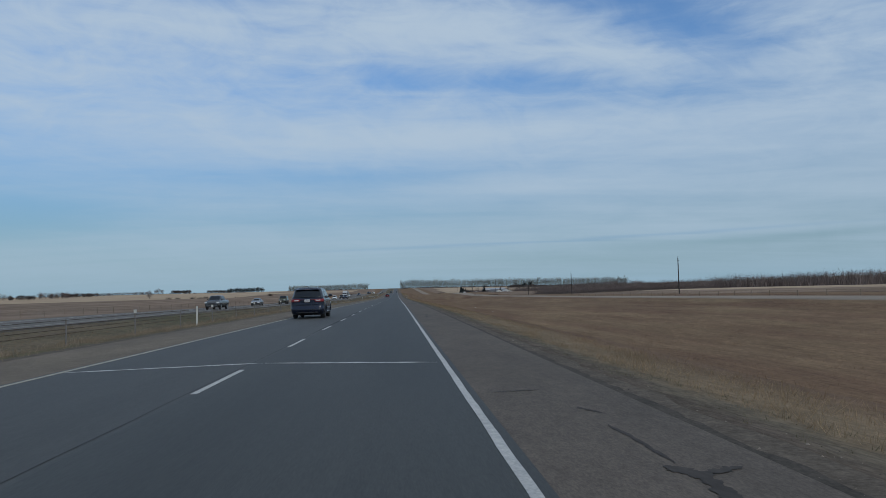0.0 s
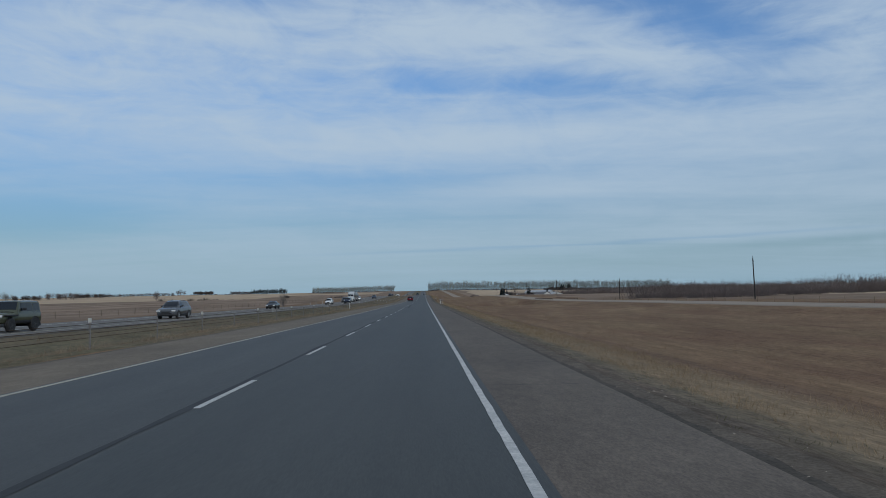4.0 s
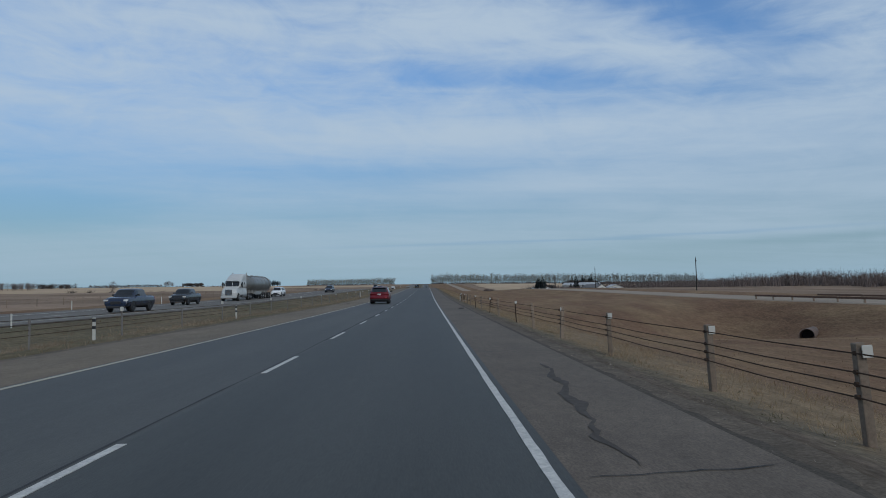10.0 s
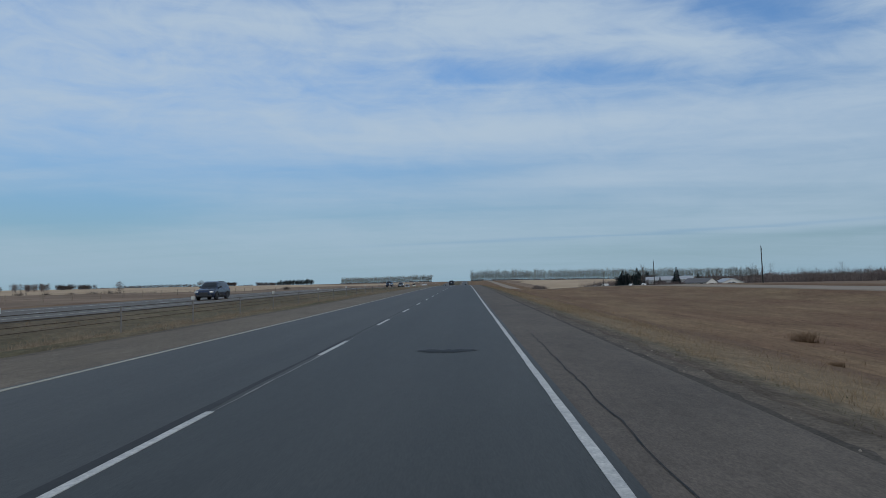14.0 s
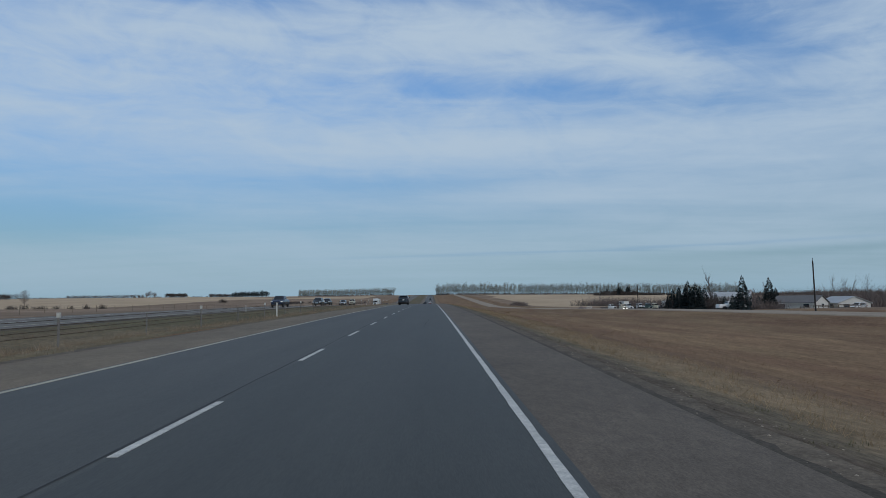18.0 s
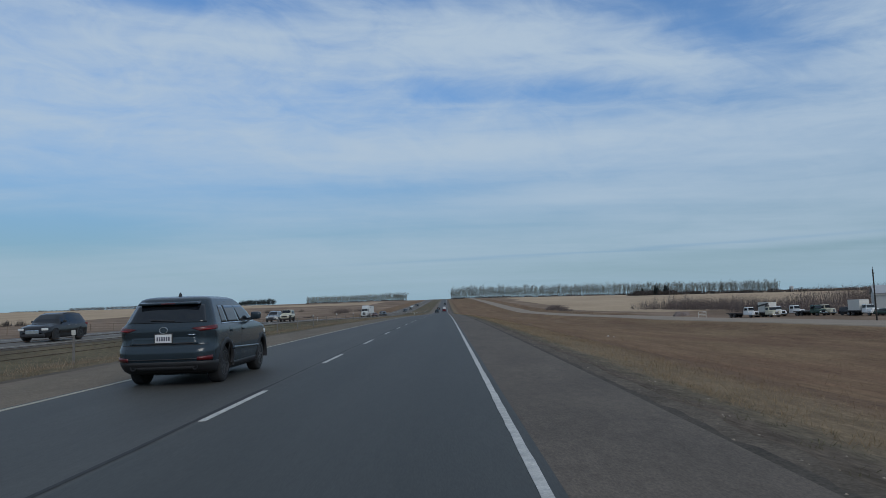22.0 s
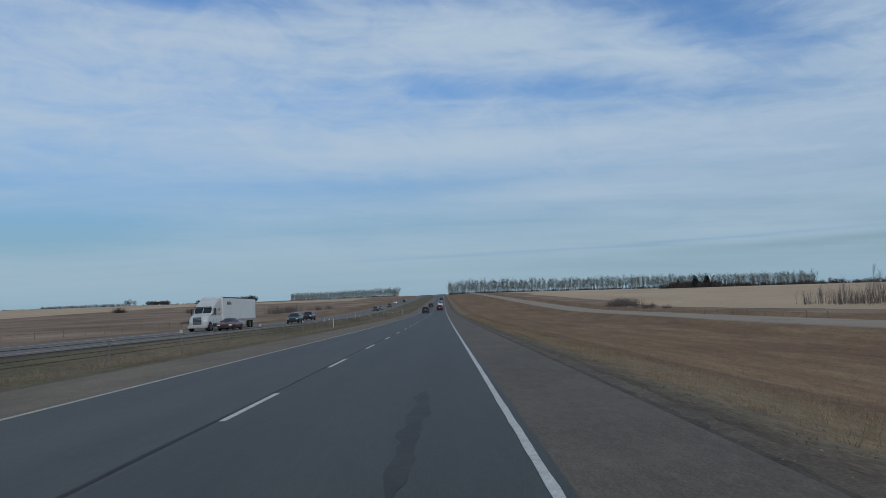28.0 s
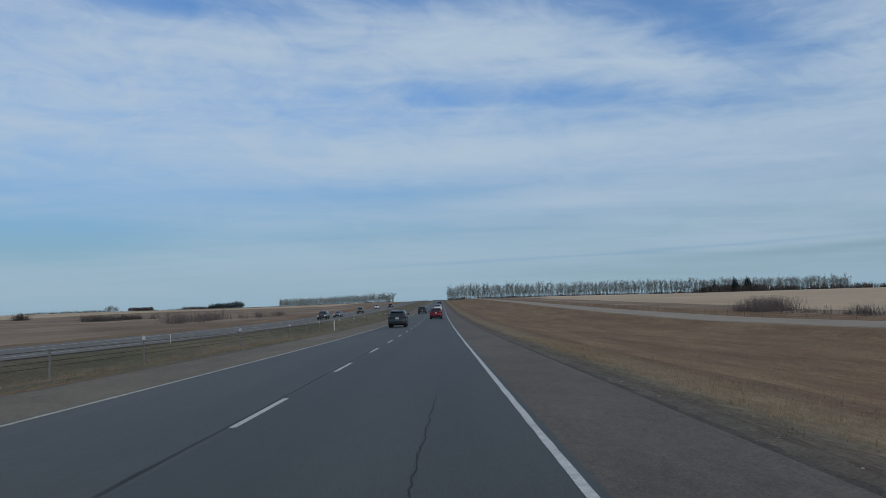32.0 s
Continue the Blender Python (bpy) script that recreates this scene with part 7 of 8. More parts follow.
    def mesh(self, wheels, r):
        bm = bmesh.new()
        top = self.rows[-1][0]
        zs = sorted(set([self.rows[0][0] + (top - self.rows[0][0]) * i / 40 for i in range(41)] + [row[0] for row in self.rows]))
        rings = []
        for z in zs:
            xs, ds, _ = self.outline(z)
            pts = list(zip(xs, ds))
            loop = pts + [(-x, d) for x, d in reversed(pts[1:-1])]
            rings.append([bm.verts.new((x, d - self.length / 2, z)) for x, d in loop])
        n = len(rings[0])
        hole = r * 1.13
        for a, b in zip(rings, rings[1:]):
            for i in range(n):
                j = (i + 1) % n
                c = (a[i].co + a[j].co + b[j].co + b[i].co) / 4
                if abs(c.x) > 0.6 and any(math.hypot(c.y + self.length / 2 - d, c.z - r) < hole for d in wheels):
                    continue
                bm.faces.new((a[i], a[j], b[j], b[i]))
        bm.faces.new(list(reversed(rings[0])))
        bm.faces.new(rings[-1])
        bmesh.ops.recalc_face_normals(bm, faces=bm.faces)
        return bm


def wheel_arch(root, hull, d, r, s, lip_mat, wide):
    """The dark well behind a wheel and the lip round its opening."""
    n = 24
    R = r * 1.13
    bm = bmesh.new()
    rows = []
    for x in (0.5, 0.9):
        rows.append([bm.verts.new((s * x, d - hull.length / 2 + (R + 0.03) * math.cos(a), r + (R + 0.03) * math.sin(a))) for a in (math.pi * (1.12 * i / n - 0.06) for i in range(n + 1))])
    for i in range(n):
        bm.faces.new((rows[0][i], rows[0][i + 1], rows[1][i + 1], rows[1][i]))
    bm.faces.new(rows[0])
    part("wheel_well", bm, M["opening"], root, "dark wheel well")
    bm = bmesh.new()
    rows = []
    for rad, out in ((R - 0.03, -0.03), (R - 0.02, 0.012), (R + wide, 0.012), (R + wide + 0.012, -0.004)):
        row = []
        for i in range(n + 1):
            a = math.pi * (1.16 * i / n - 0.08)
            z = max(r + rad * math.sin(a), 0.24)
            dd = d + rad * math.cos(a)
            row.append(bm.verts.new((s * (hull.side_x(z, dd) + out), dd - hull.length / 2, z)))
        rows.append(row)
    for p, q in zip(rows, rows[1:]):
        for i in range(n):
            bm.faces.new((p[i], p[i + 1], q[i + 1], q[i]))
    bmesh.ops.recalc_face_normals(bm, faces=bm.faces)
    if sum(f.normal.x for f in bm.faces) * s < 0:
        bmesh.ops.reverse_faces(bm, faces=bm.faces)
    part("arch_lip", bm, lip_mat, root, smooth=True)


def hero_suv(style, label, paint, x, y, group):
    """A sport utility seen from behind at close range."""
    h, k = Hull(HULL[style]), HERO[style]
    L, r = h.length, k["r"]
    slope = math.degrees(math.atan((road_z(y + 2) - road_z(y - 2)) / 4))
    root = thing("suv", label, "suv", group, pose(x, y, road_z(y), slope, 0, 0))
    body = part("body", h.mesh(k["wheels"], r), paint, root, smooth=True)
    body.modifiers.new("edges", "EDGE_SPLIT").split_angle = radians(50)
    glass, black = M["car_glass"], M["trim_black"]

    def tail(z, w=0.0):
        return h.at(z, w).y

    def panel(name, corners, mat, note="", lift=0.008, side=1, ns=10, nz=5, parent=None):
        return part(name, h.patch(corners, lift, ns, nz, side), mat, parent or root, note, smooth=True)

    z0, z1, w0, w1 = k["rear"]
    panel("rear_window", ((-w0, z0), (w0, z0), (w1, z1), (-w1, z1)), glass, "dark tinted rear window", 0.006, 1, 18, 8)
    panel("tailgate", ((-0.62, 0.77), (0.62, 0.77), (0.58, 0.9), (-0.58, 0.9)), paint, "", 0.012, 1, 16, 4)
    panel("bumper_seam", ((-0.8, 0.752), (0.8, 0.752), (0.8, 0.764), (-0.8, 0.764)), M["opening"], "", 0.004, 1, 20, 1)
    b0, b1 = k["side"]
    inner, lo, hi, wrap = k["lamp"]
    for s in (1, -1):
        # side glass, one dark band with the pillars in it
        for i, (a, b, lean) in enumerate(k["panes"]):
            f0, f1 = h.run_at(b0, a), h.run_at(b0, b)
            g0, g1 = h.run_at(b1, a + lean * (1 if i == 0 else 0.4)), h.run_at(b1, b + (lean if i == 2 else lean * 0.4))
            panel("side_window", ((f0, b0), (f1, b0), (g1, b1), (g0, b1)), glass, "tinted side window", 0.006, s, 10, 6)
        for i, (a, b, lean) in enumerate(k["panes"][1:]):
            q = h.run_at(0.9, a - 0.045)
            panel("door_seam", ((q, 0.34), (q + 0.012, 0.34), (q + 0.012, b0 - 0.02), (q, b0 - 0.02)), M["opening"], "", 0.002, s, 1, 8)
            hz = b0 - 0.16
            p = h.at(hz, h.run_at(hz, a + 0.14))
            bm = bmesh.new()
            box(bm, (s * (p.x + 0.018), p.y, hz), (0.035, 0.2, 0.035), 0.012)
            part("door_handle", bm, paint if style != "trim" else black, root)
        a, b = k["panes"][0][0], k["panes"][2][1]
        panel("window_strip", ((h.run_at(b0, a), b0 - 0.022), (h.run_at(b0, b), b0 - 0.022), (h.run_at(b0, b), b0 - 0.006), (h.run_at(b0, a), b0 - 0.006)),
              M["chrome"] if style == "low" else black, "thin strip under the side windows", 0.009, s, 20, 1)
        # lamps, wrapped round the corner
        wl = h.run_at(hi, h.at(hi, 0.75).y + L / 2 + wrap)
        if style == "plain":
            panel("tail_lamp", ((inner + 0.05, lo + 0.012), (wl, lo), (wl - 0.03, hi), (inner, hi - 0.01)), M["tail_red"], "bright red tail lamp", 0.014, s, 14, 4)
            panel("reverse_lamp", ((inner + 0.1, lo + 0.055), (inner + 0.34, lo + 0.05), (inner + 0.34, hi - 0.055), (inner + 0.06, hi - 0.05)), M["lamp_clear"], "pale reversing lamp", 0.022, s, 6, 2)
        else:
            panel("tail_lamp", ((inner + 0.16, lo), (wl - 0.02, lo + 0.03), (wl, hi), (inner, hi - 0.05)), M["tail_dark"], "slim dark red tail lamp", 0.016, s, 14, 4)
            panel("lamp_line", ((inner + 0.2, lo + 0.016), (inner + 0.42, lo + 0.026), (inner + 0.42, lo + 0.042), (inner + 0.14, lo + 0.036)), M["tail_red"], "thin red lamp line", 0.024, s, 6, 1)
        if style == "trim":
            panel("lamp_spear", ((0.2, 0.985), (inner + 0.1, lo + 0.01), (inner + 0.1, hi - 0.04), (0.2, 1.0)), M["tail_dark"], "", 0.014, s, 6, 2)
            panel("bumper_vent", ((0.78, 0.66), (0.98, 0.66), (0.98, 0.678), (0.78, 0.678)), black, "", 0.006, s, 4, 1)
        if style == "low":
            panel("rear_reflector", ((0.62, 0.48), (0.92, 0.48), (0.92, 0.56), (0.62, 0.54)), M["tail_dark"], "dark red reflector in the bumper", 0.014, s, 6, 2)
        panel("head_lamp", ((h.run_at(0.9, L - 0.75), 0.84), (h.run_at(0.9, L - 0.3), 0.8), (h.run_at(0.9, L - 0.3), 0.9), (h.run_at(0.9, L - 0.75), 0.92)), M["lamp_clear"], "clear head lamp", 0.008, s, 6, 2)
        # sill and cladding
        a, b = k["wheels"][0] + r * 1.1, k["wheels"][1] - r * 1.1
        panel("sill_trim", ((h.run_at(0.3, a), 0.24), (h.run_at(0.3, b), 0.24), (h.run_at(0.3, b), 0.36), (h.run_at(0.3, a), 0.36)), black, "black lower sill", 0.012, s, 14, 3)
        if style != "low":
            panel("sill_strip", ((h.run_at(0.4, a), 0.385), (h.run_at(0.4, b), 0.385), (h.run_at(0.4, b), 0.402), (h.run_at(0.4, a), 0.402)), M["steel"], "thin bright sill strip", 0.016, s, 14, 1)
        # a crease along the doors
        panel("door_crease", ((h.run_at(0.6, a - 0.1), 0.6), (h.run_at(0.6, b + 0.1), 0.56), (h.run_at(0.6, b + 0.1), 0.6), (h.run_at(0.6, a - 0.1), 0.66)), paint, "", 0.012, s, 14, 2)
        for d in k["wheels"]:
            wheel_arch(root, h, d, r, s, paint if k["lip"] == "paint" else black, 0.025 if k["lip"] == "paint" else 0.07)
            add_wheel(root, s * (h.side_x(r, d) - 0.15), d - L / 2, r, 0.25, "rim_dark", 7)
        # mirror
        d = k["panes"][2][1] - 0.22
        p = h.at(b0 + 0.05, h.run_at(b0 + 0.05, d))
        bm = bmesh.new()
        box(bm, (s * (p.x + 0.15), p.y, p.z + 0.05), (0.22, 0.13, 0.16), 0.055)
        box(bm, (s * (p.x + 0.03), p.y + 0.01, p.z - 0.01), (0.16, 0.07, 0.05), 0.015)
        part("wing_mirror", bm, black if style == "trim" else paint, root)
        if k["rails"]:
            pts = [Vector((s * 0.66, dd - L / 2, zz)) for dd, zz in ((0.8, 1.63), (0.98, 1.69), (1.5, 1.715), (2.1, 1.7), (2.5, 1.655), (2.66, 1.59))]
            bm = bmesh.new()
            for p, q in zip(pts, pts[1:]):
                tube(bm, p, q, 0.02, n=8)
            part("roof_rail", bm, black, root)
        for e in ((0.0, 0.13) if style == "trim" else (0.0,)):
            bm = bmesh.new()
            ring(bm, (s * (0.56 + e), tail(0.36, 0.6) - 0.02, 0.36), 0.045, 0.045, 0.012, Matrix.Identity(3))
            part("exhaust_tip", bm, M["rim_dark"], root, "dark exhaust tip")
    # lower bumper
    if k["clad"]:
        wr = h.run_at(0.35, k["wheels"][0] - r * 1.16)
        panel("bumper_skirt", ((-wr, 0.24), (wr, 0.24), (wr, k["clad"]), (-wr, k["clad"])), black, "dark lower bumper skirt", 0.01, 1, 30, 4)
    # raised near-black panel in place of the recess's shade
    panel("bumper_recess", ((-0.5, 0.3), (0.5, 0.3), (0.56, 0.375), (-0.56, 0.375)), M["opening"], "", 0.014, 1, 12, 2)
    panel("bumper_strip", ((-0.78, 0.5), (0.78, 0.5), (0.8, 0.515), (-0.8, 0.515)), M["rim_dark"] if style == "plain" else black, "", 0.01, 1, 20, 1)
    if style == "plain":
        panel("light_bar", ((-0.44, 1.062), (0.44, 1.062), (0.44, 1.092), (-0.44, 1.092)), M["tail_dark"], "thin dark red light bar", 0.012, 1, 14, 1)
    else:
        bm = bmesh.new()
        zb = 1.045 if style == "trim" else 1.03
        if style == "trim":
            ring(bm, (0, tail(zb) - 0.012, zb), 0.042, 0.04, 0.008, Matrix.Identity(3))
        else:
            ring(bm, (0, tail(zb) - 0.012, zb), 0.075, 0.055, 0.009, Matrix.Identity(3))
        part("badge", bm, M["chrome"], root, "plain chrome badge")
    if style == "low":
        panel("gloss_strip", ((-0.55, 0.775), (0.55, 0.775), (0.55, 0.8), (-0.55, 0.8)), M["opening"], "gloss black strip under the plate", 0.018, 1, 14, 1)
        panel("model_badge", ((0.44, 0.93), (0.57, 0.93), (0.57, 0.95), (0.44, 0.95)), M["chrome"], "", 0.012, 1, 2, 1)
    # plate
    zp = k["plate"]
    bm = bmesh.new()
    box(bm, (0, tail(zp) - 0.018, zp), (0.34, 0.024, 0.19), 0.006)
    frame_ob = part("plate_frame", bm, black, root, "black plate frame")
    bm = bmesh.new()
    box(bm, (0, tail(zp) - 0.03, zp), (0.3, 0.012, 0.15), 0.004)
    part("number_plate", bm, M["plate"], frame_ob, "white number plate")
    bm = bmesh.new()
    for i in range(6):
        box(bm, (-0.105 + 0.042 * i, tail(zp) - 0.038, zp - 0.005), (0.026, 0.006, 0.07))
    part("plate_mark", bm, M["plate_ink"], frame_ob)
    # spoiler, brake lamp, wiper, aerial, windscreen, grille
    zt = z1 + 0.035
    bm = bmesh.new()
    box(bm, (0, tail(zt) + 0.05, zt + 0.012), (2 * w1 - 0.14, 0.36, 0.04), 0.018, pose(0, 0, 0, 9, 0, 0), (0.96, 1.0))
    sp = part("roof_spoiler", bm, paint if style != "trim" else black, root)
    bm = bmesh.new()
    box(bm, (0, tail(zt) - 0.128, zt - 0.012), (0.26, 0.012, 0.018), 0.003)
    part("brake_lamp", bm, M["tail_dark"], sp, "dark high brake lamp")
    bm = bmesh.new()
    box(bm, (-0.06, tail(z0 + 0.05) - 0.03, z0 + 0.045), (0.44, 0.02, 0.024), 0.005, pose(0, 0, 0, 0, 3, 0))
    part("rear_wiper", bm, black, root)
    top = h.rows[-1][0]
    bm = bmesh.new()
    box(bm, (0, 0.95 - L / 2, top + 0.02), (0.045, 0.17, 0.1), 0.014, None, (0.35, 0.3))
    part("antenna_fin", bm, black, root)
    ends = []
    for z in (b0 + 0.02, b1 + 0.02):
        run = h.outline(z)[2]
        ends.append((run[-1] - 0.56, run[-1] - 0.004))
    for s in (1, -1):
        panel("windscreen", ((ends[0][0], b0 + 0.02), (ends[0][1], b0 + 0.02), (ends[1][1], b1 + 0.02), (ends[1][0], b1 + 0.02)), glass, "windscreen half", 0.006, s, 8, 6)
    bm = bmesh.new()
    box(bm, (0, L / 2 - 0.02, 0.66), (0.95, 0.08, 0.3), 0.03)
    part("grille", bm, black, root)
    bm = bmesh.new()
    box(bm, (0, 0, 0.27), (1.5, L - 1.2, 0.14), 0.04)
    part("underbody", bm, M["opening"], root, "dark underside")
    return root


PAINT = {"midnight": car_paint("midnight_blue_paint", (0.006, 0.011, 0.028)), "red": car_paint("deep_red_paint", (0.19, 0.009, 0.017), 0.2, 0.5),
         "slate": car_paint("slate_blue_paint", (0.018, 0.03, 0.04)), "white": car_paint("white_paint", (0.68, 0.68, 0.67), 0.18, 0.0),
         "lorry": car_paint("dusty_white_paint", (0.47, 0.47, 0.45), 0.4, 0.0), "black": car_paint("black_paint", (0.012, 0.012, 0.014)), "navy": car_paint("navy_paint", (0.015, 0.024, 0.05)),
         "grey": car_paint("grey_paint", (0.09, 0.095, 0.1)), "silver": car_paint("silver_paint", (0.36, 0.36, 0.36), 0.18, 0.6),
         "maroon": car_paint("maroon_paint", (0.1, 0.02, 0.022)), "olive": car_paint("olive_paint", (0.07, 0.075, 0.045)),
         "cream": car_paint("cream_paint", (0.5, 0.47, 0.36), 0.4, 0.0), "green": car_paint("dark_green_paint", (0.02, 0.05, 0.035))}

# cars of the near carriageway
hero_suv("plain", "midnight blue sport utility with black rims in the passing lane", PAINT["midnight"], -5.0, 34.5, "cars in the passing lane")
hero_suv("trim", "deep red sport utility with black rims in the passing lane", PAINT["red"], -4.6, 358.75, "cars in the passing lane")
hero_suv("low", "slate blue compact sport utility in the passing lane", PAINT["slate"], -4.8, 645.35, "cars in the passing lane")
# the slate and red cars again, copied here to fit a later view
hero_suv("low", "copy of the slate blue sport utility, farther up the passing lane", PAINT["slate"], -4.3, 990.5, "cars ahead")
hero_suv("trim", "copy of the red sport utility, farther up the driving lane", PAINT["red"], -0.85, 1032.0, "cars ahead")
vehicle("pickup", "white pickup far ahead in the driving lane", "pickup", PAINT["white"], -0.85, 1105.0, group="cars ahead")
vehicle("suv", "black sport utility far ahead in the passing lane", "suv", PAINT["black"], -4.6, 1095.0, group="cars ahead")
vehicle("sedan", "silver sedan far ahead near the rise", "sedan", PAINT["silver"], -0.85, 1190.0, group="cars ahead")
vehicle("suv", "dark sport utility climbing the far rise", "suv", PAINT["black"], -0.85, 1300.0, group="cars ahead")

# oncoming cars
ONCOMING = (("pickup", "dark grey pickup with pale headlamps", "grey", -24.6, 92.5), ("offroader", "olive off-roader with black fenders", "olive", -24.6, 152),
            ("suv", "dark grey sport utility", "grey", -24.6, 181), ("sedan", "black sedan", "black", -28.2, 246), ("sedan", "silver-grey sedan", "silver", -28.2, 141),
            ("suv", "white sport utility with dark windows", "white", -28.2, 327.5), 
            ("pickup", "navy pickup", "navy", -24.6, 346), ("pickup", "black pickup", "black", -28.2, 371), ("suv", "white square-built sport utility", "white", -28.2, 424.5),
            ("suv", "navy sport utility", "navy", -24.6, 471), ("pickup", "dark navy pickup", "navy", -24.6, 636), ("suv", "silver sport utility", "silver", -28.2, 752),
            ("suv", "dark sport utility with a chrome grille", "black", -24.6, 676.5), ("pickup", "black pickup with a chrome grille", "black", -28.2, 716),
            ("offroader", "cream off-roader with black fenders", "cream", -24.6, 745), ("sedan", "maroon sedan beside the lorry", "maroon", -24.6, 886),
            ("suv", "grey-blue sport utility", "slate", -24.6, 923.5), ("pickup", "black pickup", "black", -28.2, 956),
            ("suv", "dark sport utility", "black", -24.6, 1071), ("sedan", "dark grey sedan", "grey", -24.6, 1093), ("offroader", "olive off-roader", "olive", -24.6, 1141),
            ("suv", "white sport utility", "white", -28.2, 1240), ("pickup", "black pickup", "black", -24.6, 1275), ("sedan", "grey sedan", "grey", -28.2, 1330))
for kind, label, color, x, y in ONCOMING:
    vehicle(kind, label + " on the oncoming carriageway", {"suv": "suv", "sedan": "car", "pickup": "pickup", "offroader": "off-road car"}[kind], PAINT[color], x, y, 180, "oncoming cars",
            rim="rim_bright" if color in ("white", "silver", "grey") else "rim_dark", lift=-0.1, chrome="chrome" in label)


# ---- lorries ----
def lorry_wheels(root, ys, half=1.02, r=0.5):
    for y in ys:
        for s in (1, -1):
            add_wheel(root, s * half, y, r, 0.42, "rim_bright", 8)


# cab of a long-nosed tractor unit, in the same columns as the car hulls
CAB_ROWS = ((0.42, 0.10, 5.85, 1.04, 0.05, 0.5), (0.62, 0.0, 6.02, 1.16, 0.06, 0.55), (0.95, 0.0, 6.05, 1.18, 0.06, 0.62), (1.30, 0.0, 6.0, 1.15, 0.06, 0.66),
            (1.55, 0.0, 5.86, 1.10, 0.06, 0.66), (1.70, 0.0, 5.6, 1.07, 0.06, 0.6), (1.82, 0.0, 5.15, 1.06, 0.06, 0.5), (1.90, 0.0, 4.6, 1.08, 0.06, 0.42),
            (1.96, 0.0, 4.22, 1.12, 0.06, 0.36), (2.05, 0.0, 4.12, 1.15, 0.06, 0.34), (2.40, 0.0, 3.92, 1.15, 0.06, 0.34), (2.75, 0.0, 3.70, 1.14, 0.06, 0.36),
            (2.90, 0.0, 3.52, 1.13, 0.06, 0.42), (3.10, 0.0, 3.15, 1.12, 0.06, 0.5), (3.40, 0.0, 2.55, 1.10, 0.06, 0.55), (3.70, 0.0, 1.85, 1.05, 0.07, 0.55),
            (3.86, 0.04, 1.4, 0.98, 0.08, 0.5), (3.92, 0.14, 1.1, 0.86, 0.1, 0.4))


